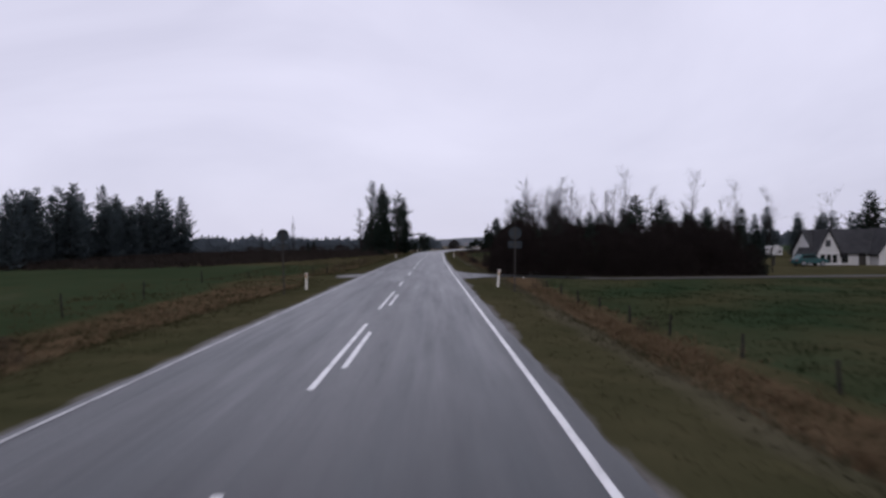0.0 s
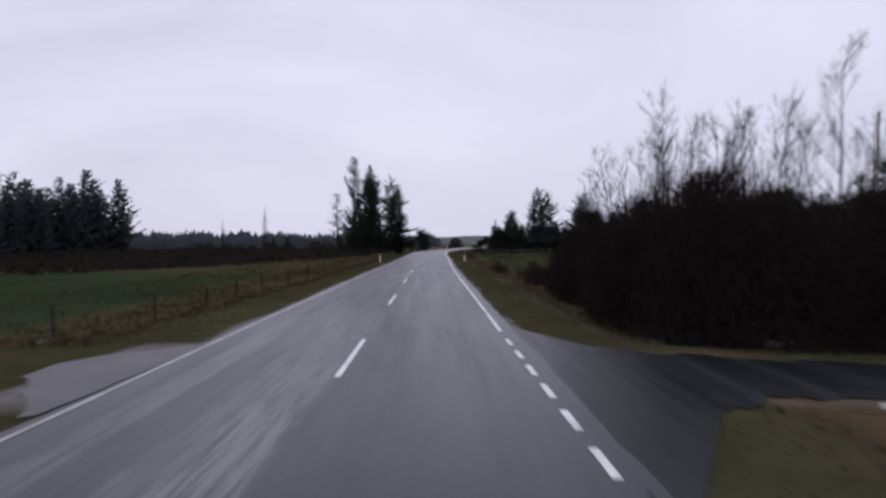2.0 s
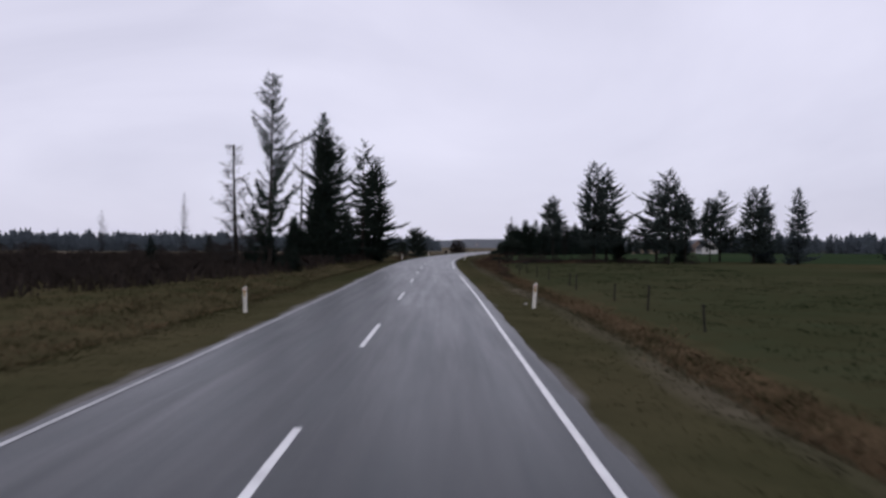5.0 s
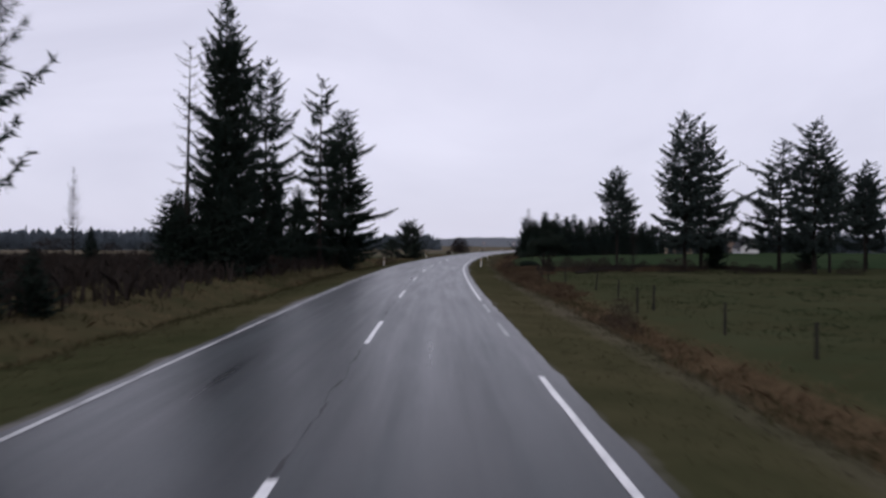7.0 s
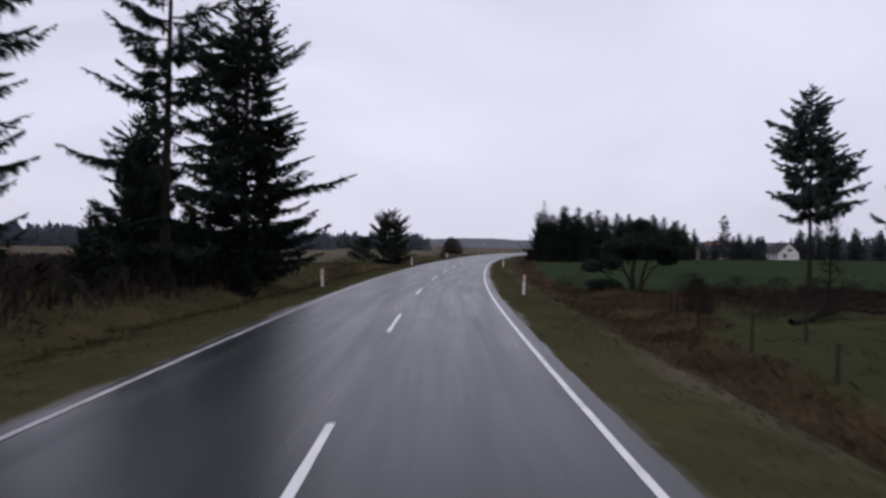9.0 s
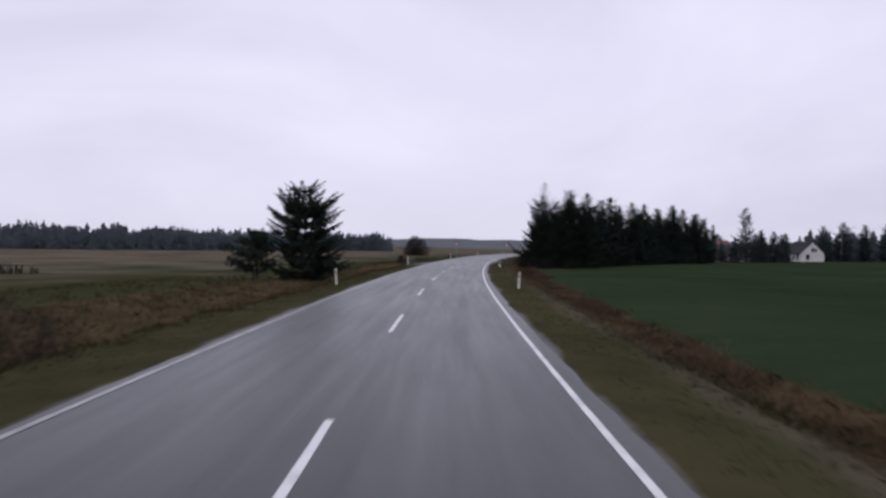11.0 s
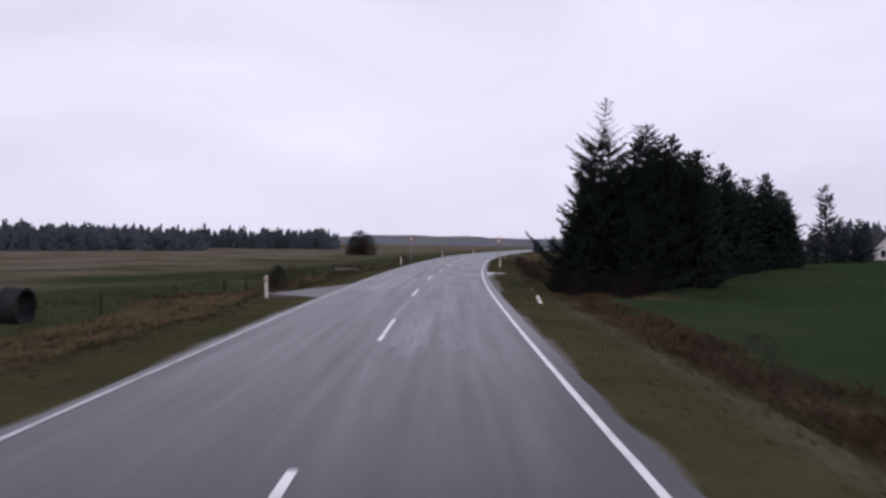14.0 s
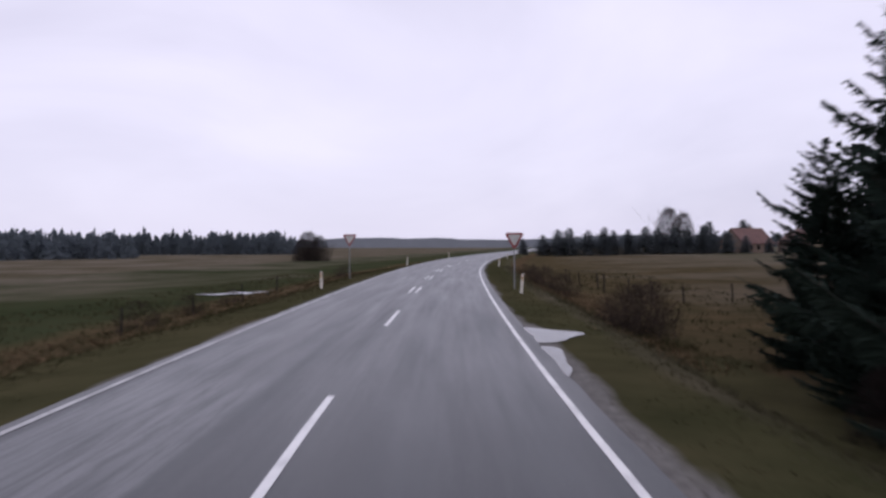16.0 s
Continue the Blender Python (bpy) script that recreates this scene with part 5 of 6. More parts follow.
for x, y, h in [(-15.5, 210.8, 2.6), (-13.6, 210.4, 2.4), (-14.6, 213.5, 3.0), (-13.8, 216.5, 2.6), (-14.8, 219.5, 2.8), (-11.6, 239.4, 2.8), (-13.4, 241.6, 3.0), (-12.0, 243.0, 2.4), (-15.4, 243.5, 3.0), (-16.8, 245.8, 3.4)]:
    put("broad", x, y, h, x * 30, "low dark spruce branches at the foot of taller trees", wide=1.2)
for s, lat, h, w in [(119.0, 7.6, 1.3, 1.0), (116.5, 8.0, 1.1, 1.1), (98.0, 8.3, 1.7, 0.9), (100.5, 9.2, 1.3, 1.2), (354.0, -8.6, 1.5, 1.0), (232.6, 11.2, 1.6, 1.0)]:
    x, y = at(s, lat)
    put("thicket", x, y, h, 40 * s, "small dense dark bush in the rough grass", wide=w)
for i in range(20):
    s, lat = rnd(rng, 93, 121), rnd(rng, 9.5, 32)
    x, y = at(s, lat)
    put("scrub", x, y, rnd(rng, 0.8, 1.5), rng.random() * 360, "dark leafless scrub beside the ditch", "dark scrub beside the ditch", rnd(rng, 1.3, 1.9))
for x, y, h in [(19.0, 351.4, 1.3), (19.8, 352.8, 1.5), (18.4, 349.6, 1.0), (20.4, 350.6, 1.4), (21.5, 349.4, 1.3), (19.6, 355.6, 1.6), (20.4, 347.8, 1.1), (22.6, 350.6, 1.6), (20.0, 359.4, 1.3)]:
    put("thicket", x, y, h, 53 * x, "small dense dark bush at the foot of the spruces", "bushes at the foot of the spruces", wide=1.25)
for i in range(26):
    s, lat = rnd(rng, 241 if i < 9 else 231, 246), 13.5 + 1.05 * i + rnd(rng, -0.5, 0.5)
    x, y = at(s, lat)
    put("scrub", x, y, rnd(rng, 0.7, 1.5), rng.random() * 360, "dark leafless brush under the pasture trees", "brush under the pasture trees", rnd(rng, 1.2, 1.8))
SMALL = "scattered leafless bushes"
for s, lat, h in [(118, 7.2, 1.5), (121, 7.6, 1.2), (97, 8.0, 1.7), (100, 8.3, 1.3), (184, 7.4, 1.3), (186, 7.9, 1.0), (322, 7.4, 1.0), (325, 7.9, 1.2), (327, 7.6, 0.9), (250, 8.0, 1.0), (253, 9.5, 1.2), (258, 9.0, 1.0), (247, 14.5, 1.3), (243, 15.5, 1.1), (239, 16.2, 1.2),
                  (374.5, 7.6, 1.5), (375.5, 8.0, 1.7), (377, 8.6, 1.8), (378.5, 8.2, 1.6), (376.2, 7.3, 1.3), (392, 7.6, 1.4), (396, 7.9, 1.3), (400, 7.4, 1.3), (405, 7.7, 1.5), (410, 7.6, 1.3), (416, 7.8, 1.4), (422, 7.5, 1.3),
                  (361, -9.4, 1.5), (366, -12, 0.9), (378, -9.6, 1.2), (384, -9.8, 1.0), (391, -10, 1.0), (420, -9, 1.2), (424, -9.4, 1.4), (262, -7.6, 1.6), (265, -8.4, 1.2), (20, -8.0, 0.8), (28, 9.0, 0.6), (52, 8.6, 0.8)]:
    x, y = at(s, lat)
    put("bush" if rng.random() < 0.5 else "bush2", x, y, h, rng.random() * 360, group=SMALL, wide=rnd(rng, 0.9, 1.4))

# ---------------------------------------------------------------- small builders


def box(bm, x0, x1, y0, y1, z0, z1, bevel=0.0):
    m = Matrix.Translation(((x0 + x1) / 2, (y0 + y1) / 2, (z0 + z1) / 2)) @ Matrix.Diagonal((x1 - x0, y1 - y0, z1 - z0, 1))
    made = bmesh.ops.create_cube(bm, size=1, matrix=m)
    if bevel:
        edges = list({e for v in made["verts"] for e in v.link_edges})
        bmesh.ops.bevel(bm, geom=edges, offset=bevel, segments=1, affect="EDGES")


def solid(name, build, mat, parent=None, label=""):
    """One mesh object from a function that fills a bmesh."""
    bm = bmesh.new()
    build(bm)
    me = bpy.data.meshes.new(name)
    bm.to_mesh(me)
    bm.free()
    me.materials.append(mat)
    ob = new(name, me)
    ob.parent = parent
    return tagged(ob, label) if label else ob


def prism(bm, outline, y0, y1):
    """An outline in x and z, drawn out along y."""
    a = [bm.verts.new((x, y0, z)) for x, z in outline]
    b = [bm.verts.new((x, y1, z)) for x, z in outline]
    bm.faces.new(a)
    bm.faces.new(b[::-1])
    for i in range(len(a)):
        j = (i + 1) % len(a)
        bm.faces.new((a[j], a[i], b[i], b[j]))


def round_bar(bm, p0, p1, radius, sides=12):
    d = Vector(p1) - Vector(p0)
    m = Matrix.Translation((Vector(p0) + Vector(p1)) / 2) @ d.to_track_quat("Z", "Y").to_matrix().to_4x4()
    bmesh.ops.create_cone(bm, cap_ends=True, segments=sides, radius1=radius, radius2=radius, depth=d.length, matrix=m)


def heading(s):
    return -math.degrees(float(np.interp(s, RS, RT)))


# ---------------------------------------------------------------- marker posts


def marker_post():
    base = new("marker_post")

    def body(bm):
        prism(bm, [(-0.062, -0.25), (0.062, -0.25), (0.058, 0.93), (-0.058, 0.86)], -0.045, 0.045)
        bmesh.ops.bevel(bm, geom=bm.edges[:], offset=0.012, segments=1, affect="EDGES")
    shaft = solid("post_shaft", body, M_WHITE, base)
    solid("reflector", lambda bm: box(bm, -0.036, 0.036, -0.053, -0.044, 0.6, 0.79, 0.004), M_AMBER, shaft, "faded amber reflector plate")
    solid("cap", lambda bm: prism(bm, [(-0.066, 0.815), (0.066, 0.885), (0.064, 0.945), (-0.064, 0.875)], -0.05, 0.05), M_WHITE, shaft)
    solid("cap_band", lambda bm: prism(bm, [(-0.064, 0.79), (0.064, 0.86), (0.064, 0.884), (-0.064, 0.814)], -0.049, 0.049), M_SALMON, shaft, "faded red band")
    return tagged(base, "white plastic roadside marker post with amber reflector in the verge", "marker post", "roadside marker posts")


first_post = marker_post()
for i, (s, lat, tilt) in enumerate([(44.0, 5.29, 6), (44.8, -5.1, -1), (143.8, 5.2, 3), (142.2, -5.2, -2), (240.0, 5.0, 2), (243.2, -5.4, -2), (290.6, 5.1, 3), (292.2, -5.4, -4.5), (341.1, -6.0, -2), (387.5, 5.0, 4), (393.0, -5.6, -1), (437, 5.2, 2), (440, -5.4, 0), (487, 5.2, 0), (490, -5.4, 1)]):
    x, y = at(s, lat)
    m = pose(x, y, float(ground_z(s, lat)), 0, tilt, heading(s))
    if i == 0:
        first_post.matrix_basis = m
    else:
        copy_thing(first_post, m)
x, y = 13.74, 338.4
stump = new("broken_marker_post")
stump.matrix_basis = pose(x, y, ground_at(x, y) + 0.02, -32, -24, heading(338))
solid("post_shaft", lambda bm: box(bm, -0.062, 0.062, -0.045, 0.045, -0.15, 0.33, 0.012), M_WHITE, stump)
tagged(stump, "white plastic marker post snapped off and tilted in the grass", "marker post", "roadside marker posts")

# ---------------------------------------------------------------- signs


def sign_back(s, lat, z, dirt):
    """The grey back of a round sign with a plate below it."""
    x, y = at(s, lat)
    g = float(ground_z(s, lat))
    base = new("road_sign")
    base.matrix_basis = pose(x, y, g, 0, dirt, heading(s))
    top = z - g
    solid("pole", lambda bm: round_bar(bm, (0, 0, -0.3), (0, 0, top + 0.3), 0.032), M_TIMBER, base, "dark steel pole")
    disc = solid("sign_disc", lambda bm: round_bar(bm, (0, 0.05, top), (0, 0.058, top), 0.31, 40), M_SIGNGREY, base, "grey unpainted back of a round sign")
    plate = solid("plate", lambda bm: box(bm, -0.33, 0.33, 0.05, 0.058, top - 0.72, top - 0.38, 0.003), M_SIGNGREY, base, "grey back of a small plate")
    for dz in (-0.16, 0.16):
        solid("bracket", lambda bm: box(bm, -0.22, 0.22, 0.034, 0.048, top + dz - 0.018, top + dz + 0.018, 0.003), M_TIMBER, disc)
    solid("bracket", lambda bm: box(bm, -0.28, 0.28, 0.034, 0.048, top - 0.57, top - 0.53, 0.003), M_TIMBER, plate)
    return tagged(base, "round grey sign seen from behind with a plate below", "road sign", "paired signs at the road edges")


sign_back(39.6, 5.75, 2.72, 1.0)
sign_back(40.8, -5.55, 2.72, -1.0)


def give_way(s, lat, z):
    x, y = at(s, lat)
    g = float(ground_z(s, lat))
    base = new("give_way_sign")
    base.matrix_basis = pose(x, y, g, 0, 0, heading(s))
    top = z - g
    solid("pole", lambda bm: round_bar(bm, (0, 0.03, -0.3), (0, 0.03, top + 0.25), 0.03), M_STEEL, base, "thin galvanised pole")

    def tri(size):
        return [(size * math.cos(a), top + size * math.sin(a)) for a in (math.radians(-90 + d) for d in (-6, 6, 114, 126, 234, 246))]
    face = solid("sign_plate", lambda bm: prism(bm, tri(0.52), -0.012, 0.0), M_RED, base, "dark red border of the triangle")
    solid("sign_face", lambda bm: prism(bm, [(x0 * 0.68, top + (z0 - top) * 0.68) for x0, z0 in tri(0.52)], -0.018, -0.0125), M_SIGNWHITE, face, "white centre of the triangle")
    return tagged(base, "triangular give way sign with red border and white centre", "road sign", "give way signs before the bend")


give_way(391.0, 4.9, 2.55)
give_way(406.0, -6.0, 2.72)

def thin_pole(x, y, top, radius, label):
    base = new("pole")
    g = ground_at(x, y)
    base.matrix_basis = pose(x, y, g, 0, 0.6, 0)
    shaft = solid("shaft", lambda bm: bmesh.ops.create_cone(bm, cap_ends=True, segments=12, radius1=radius * 1.3, radius2=radius, depth=top - g + 0.4, matrix=Matrix.Translation((0, 0, (top - g) / 2 - 0.2))), M_POLE, base)
    solid("pole_cap", lambda bm: bmesh.ops.create_uvsphere(bm, u_segments=10, v_segments=6, radius=radius * 1.4, matrix=Matrix.Translation((0, 0, top - g))), M_POLE, shaft)
    return tagged(base, label, "pole")


thin_pole(17.1, 74.9, 7.0, 0.05, "thin pale grey flagpole rising out of the thicket")
thin_pole(131.6, 467.0, 8.2, 0.16, "weathered wooden utility pole beside the white house")

# ---------------------------------------------------------------- fence posts


def fence_post():
    rng2 = random.Random(3)

    def body(bm):
        bmesh.ops.create_cone(bm, cap_ends=True, segments=8, radius1=0.048, radius2=0.04, depth=1.6, matrix=Matrix.Translation((0, 0, 0.45)))
        for v in bm.verts:
            v.co += Vector((rnd(rng2, -1, 1), rnd(rng2, -1, 1), rnd(rng2, -1, 1) * 2)) * 0.008
    return tagged(solid("fence_post", body, M_FENCE), "weathered dark wooden fence post in the grass", "fence post", "pasture fence posts")


first_fence = fence_post()
fence = [(16.4, 9.4), (21.0, 9.4), (26.4, 9.25), (30.8, 9.1), (35.6, 9.0), (40.6, 9.0), (45.6, 8.95), (50.6, 8.9)] + [(140.5 + 7.2 * i + 1.6 * math.sin(i * 2.7), 10.5 + 0.2 * math.sin(i * 1.7)) for i in range(11)]
fence += [along(x, y) for x, y in ((8.4, 218.1), (8.5, 222.7), (10.6, 224.0), (9.1, 228.5), (9.5, 232.9), (29.65, 385.6), (32.6, 386.2))]
fence += [(376 + 4.1 * i, 11.9 - 0.22 * i + 0.3 * math.sin(i * 2.3)) for i in range(3, 14)] + [(66 + 6.4 * i, -8.0 + 0.3 * math.sin(i * 1.3)) for i in range(9)]
fence += [(58.3, -14.8), (67.5, -13.6), (46, -14.4), (36, -14.2), (26, -14.0), (342, -13.3), (349, -12.6), (350.5, -10.6), (354.5, -10.6), (362, -9.7), (369, -9.6), (376.5, -9.5), (384, -9.6), (392, -9.7), (400, -9.8), (300, -12.5), (312, -12.8), (322, -13.0), (331, -13.2), (190.5, 9.6), (58.5, 11.5), (231.6, 10.1)]
rng = random.Random(9)
for i, (s, lat) in enumerate(fence):
    x, y = at(s, lat)
    k = rnd(rng, 0.7, 0.9) if lat < 0 or s > 60 else rnd(rng, 0.46, 0.54)
    m = pose(x, y, float(ground_z(s, lat)), rnd(rng, -4, 4), rnd(rng, -5, 5), rng.random() * 360) @ Matrix.Diagonal((1, 1, k, 1))
    if i == 0:
        first_fence.matrix_basis = m
    else:
        copy_thing(first_fence, Matrix.Identity(4)).matrix_basis = m

# ---------------------------------------------------------------- fallen branch


def fallen_branch(x0, y0, x1, y1):
    """A dead limb with its side branches, lying in the grass."""
    rng2 = random.Random(71)
    stem, twigs = Heap(), Heap()
    run = Vector((x1 - x0, y1 - y0, 0))
    line = [run * u + Vector((0, 0, ground_at(x0 + run.x * u, y0 + run.y * u) + 0.1 + 0.5 * math.sin(math.pi * u) * u)) for u in (0, 0.2, 0.4, 0.6, 0.8, 1.0)]
    stem.tube(line, [0.13, 0.12, 0.1, 0.08, 0.06, 0.03], 7)
    for i in range(26):
        u = rnd(rng2, 0.5, 4.99)
        q = line[int(u)].lerp(line[int(u) + 1], u - int(u))
        d = (run.normalized() + Vector((rnd(rng2, -1, 1), rnd(rng2, -1, 1), rnd(rng2, 0.0, 0.9)))).normalized()
        grow(rng2, twigs, q, d, rnd(rng2, 0.7, 1.6), 0.03, 3, 0.6, 0.05, 0.55, 0.007)
    base = new("fallen_branch")
    base.matrix_basis = pose(x0, y0, 0)
    part("stem", stem.mesh("stem", M_BARK), base)
    part("twig_crown", twigs.mesh("twig_crown", M_TWIG), base)
    return tagged(base, "dark fallen dead branch lying in the pasture grass", "fallen branch")


fallen_branch(12.4, 228.8, 18.0, 233.4)
for x, y, h, w in ((12.7, 232.3, 1.3, 1.3), (14.2, 233.0, 1.2, 1.4), (10.2, 231.8, 1.4, 0.8), (16.0, 235.0, 1.3, 1.3), (11.6, 235.4, 1.2, 1.2)):
    put("bush", x, y, h, 90 * x, "dark brown leafless bush in the withered grass", wide=w)

# ---------------------------------------------------------------- pipe rings and stones


def pipe_ring(x, y, turn):
    """A short wide pipe lying on its side, open at both ends."""
    base = new("pipe_ring")
    base.matrix_basis = pose(x, y, ground_at(x, y) + 0.62, 0, 3, turn)

    def shell(bm, r0, r1, l0, l1, dent):
        rings = []
        for r, u in ((r0, l0), (r0, l0 * 0.5 + l1 * 0.5), (r0, l1), (r1, l1), (r1, l0 * 0.5 + l1 * 0.5), (r1, l0)):
            ring = []
            for k in range(32):
                t = 2 * math.pi * k / 32
                g = r * (1 + dent * noise.noise((math.cos(t) * 1.4, math.sin(t) * 1.4, x + u)))
                ring.append(bm.verts.new((u, g * math.cos(t), g * math.sin(t))))
            rings.append(ring)
        for i in range(6):
            p, s = rings[i], rings[(i + 1) % 6]
            for k in range(32):
                bm.faces.new((p[k], p[(k + 1) % 32], s[(k + 1) % 32], s[k]))
        bmesh.ops.recalc_face_normals(bm, faces=bm.faces[:])
    wall = solid("pipe_wall", lambda bm: shell(bm, 0.71, 0.65, -0.36, 0.36, 0.05), M_WRAPEND, base)
    for u in (-0.37, 0.34):
        solid("rim", lambda bm: shell(bm, 0.735, 0.635, u, u + 0.05, 0.05), M_WRAP, wall, "thicker dark rim")
    return tagged(base, "dark grey hollow pipe ring lying on its side in the meadow", "pipe ring", "pipe rings in the meadow")


pipe_ring(-9.6, 340.6, -8)
pipe_ring(-6.2, 339.8, -11)


def stone(s, lat, size, seed):
    def body(bm):
        bmesh.ops.create_icosphere(bm, subdivisions=2, radius=size)
        for v in bm.verts:
            v.co *= 1 + 0.35 * noise.noise(v.co / size * 1.1 + Vector((seed, 0, 0)))
            v.co.z *= 0.75
    ob = solid("stone", body, M_STONE)
    x, y = at(s, lat)
    ob.matrix_basis = pose(x, y, float(ground_z(s, lat)) + size * 0.3, 0, 0, seed * 40)
    return tagged(ob, "pale stone lying in the grass", "stone", "pale stones by the road")


for i, (s, lat, size) in enumerate([(65.6, 10.3, 0.32), (64.8, 9.7, 0.2), (91.5, 5.6, 0.05), (93.0, 6.1, 0.045), (145.7, 5.1, 0.07), (57.5, 8.2, 0.09), (150.5, 6.4, 0.06), (349.6, 5.75, 0.045), (66.0, -8.3, 0.09)]):
    stone(s, lat, size, i + 1.5)

# ---------------------------------------------------------------- houses


def house(name, x, y, turn, length, width, wall_h, ridge_h, wall_mat, roof_mat, openings, label, chimney=None, raise_by=0.0):
    """Ridge along local x. openings: (face, along, bottom, width, height, kind), face 's' or 'n' for the long sides, 'w' or 'e' for the gables."""
    base = new(name)
    base.matrix_basis = pose(x, y, ground_at(x, y) + raise_by, 0, 0, turn)
    l, w = length / 2, width / 2
    def shell(bm):
        prism(bm, [(-w, -0.6), (w, -0.6), (w, wall_h), (0, ridge_h - 0.06), (-w, wall_h)], -l, l)
        bmesh.ops.rotate(bm, verts=bm.verts[:], cent=(0, 0, 0), matrix=Matrix.Rotation(radians(90), 3, "Z"))
    wall = solid("wall", shell, wall_mat, base)
    slope = (ridge_h - wall_h) / w
    for sign in (-1, 1):
        def slab(bm):
            o = 0.35
            prism(bm, [(sign * (w + o), wall_h - slope * o), (0, ridge_h), (0, ridge_h + 0.16), (sign * (w + o), wall_h - slope * o + 0.16)], -l - 0.3, l + 0.3)
            bmesh.ops.rotate(bm, verts=bm.verts[:], cent=(0, 0, 0), matrix=Matrix.Rotation(radians(90), 3, "Z"))
            bmesh.ops.recalc_face_normals(bm, faces=bm.faces[:])
        solid("roof", slab, roof_mat, base)
    for face, a, b, ow, oh, what in openings:
        d = {"s": -w, "n": w, "w": -l, "e": l}[face]
        out = -1 if face in "sw" else 1
        def leaf(bm, grow, near, far):
            u0, u1, v0, v1 = a - ow / 2 - grow, a + ow / 2 + grow, b - grow, b + oh + grow
            p, q = sorted((d + out * near, d + out * far))
            if face in "sn":
                box(bm, u0, u1, p, q, v0, v1)
            else:
                box(bm, p, q, u0, u1, v0, v1)
        frame_ob = solid("window" if what == "window" else "door", lambda bm: leaf(bm, 0.07, -0.05, 0.03), M_TIMBER, base, "dark painted frame")
        solid("pane" if what == "window" else "door_panel", lambda bm: leaf(bm, 0.0, 0.031, 0.038), M_GLASS if what == "window" else M_TIMBER, frame_ob)
    if chimney is not None:
        solid("chimney", lambda bm: box(bm, chimney - 0.3, chimney + 0.3, -0.25, 0.25, ridge_h - 0.4, ridge_h + 0.75, 0.02), M_BRICK, base)
    return tagged(base, label, "house")


farm = house("farmhouse", 54.3, 103.0, 0, 11.6, 6.0, 1.75, 4.45, M_WALL, M_ROOF,
             [("s", -2.0, 0.4, 0.7, 1.0, "window"), ("s", 0.2, 0.0, 0.8, 1.5, "door")],
             "low whitewashed farmhouse with a dark tiled roof", None)
house("farmhouse_wing", 49.7, 101.4, 90, 5.2, 2.8, 1.6, 4.25, M_WALL, M_ROOF,
      [("w", -0.75, 0.3, 0.45, 0.9, "window"), ("w", 0.0, 0.3, 0.45, 0.9, "window"), ("w", 0.75, 0.2, 0.45, 1.0, "window"), ("w", 0.05, 2.3, 0.5, 0.7, "window")],
      "white gabled wing of a farmhouse with small dark windows")
house("farmhouse_wing", 57.8, 101.0, 90, 6.0, 4.6, 1.7, 4.6, M_WALL, M_ROOF, [("w", -1.2, 0.4, 0.6, 0.9, "window"), ("w", 0.9, 0.4, 0.6, 0.9, "window")], "white gabled wing of a farmhouse with a dark roof")
solid("skylight", lambda bm: box(bm, -5.2, -4.6, -1.9, -1.1, 3.02, 3.1), M_SIGNWHITE, farm, "pale roof window").rotation_euler = (0, 0, 0)
house("white_house", 120.6, 467.6, 86, 11, 6.8, 2.4, 5.7, M_WALL, M_ROOF, [("w", 1.3, 0.7, 0.9, 1.3, "window"), ("w", -0.1, 2.9, 0.7, 0.9, "window"), ("w", -0.95, 2.9, 0.5, 0.7, "window"), ("n", -3.6, 0.6, 0.9, 1.2, "window"), ("n", -1.2, 0.6, 0.9, 1.2, "window"), ("n", 2.2, 0.6, 0.9, 1.2, "window")], "white gabled house with a dark roof behind the field", 2.0)
house("ochre_house", 90.6, 456.0, 10, 8, 6, 2.3, 4.4, M_OCHRE, M_ROOF, [("s", -2, 0.8, 0.9, 1.0, "window"), ("s", 2, 0.8, 0.9, 1.0, "window")], "ochre rendered house half hidden by trees")
for x, y, turn, rr in [(128, 548, 20, 6.6), (142, 545, 75, 6.2), (154, 536, 10, 6.0)]:
    house("brick_house", x, y, turn, 12, 8, 2.7, rr, M_BRICK, M_REDROOF, [("s", -3, 0.9, 1.1, 1.1, "window"), ("s", 0, 0.9, 1.1, 1.1, "window"), ("s", 3, 0.9, 1.1, 1.1, "window"), ("w", 0, 0.9, 1.1, 1.1, "window")], "brick house with a reddish tiled roof beyond the hedge", 1.5)
house("white_house", 146, 528, 0, 8, 4, 2.2, 2.7, M_WALL, M_ROOF, [("s", -2, 0.7, 0.9, 1.0, "window"), ("s", 2, 0.7, 0.9, 1.0, "window")], "low pale shed with a flat roof")


def dovecote(x, y):
    base = new("dovecote")
    base.matrix_basis = pose(x, y, ground_at(x, y), 0, 0, 8)
    solid("post", lambda bm: box(bm, -0.09, 0.09, -0.09, 0.09, -0.3, 1.35, 0.01), M_TIMBER, base, "dark wooden post")
    loft = solid("loft", lambda bm: box(bm, -0.85, 0.85, -0.5, 0.5, 1.3, 2.2, 0.03), M_WALL, base, "white painted box")
    solid("loft_roof", lambda bm: prism(bm, [(-0.95, 2.2), (0.95, 2.2), (0.3, 2.5), (-0.3, 2.5)], -0.6, 0.6), M_WALL, loft)
    # flat dark panel painted for the shade inside the opening
    solid("entry", lambda bm: box(bm, 0.35, 0.68, -0.512, -0.495, 1.55, 1.85), M_TIMBER, loft, "dark panel painted as the shaded square opening")
    return tagged(base, "white wooden dovecote on a dark post in the field", "dovecote")


dovecote(42.8, 98.5)


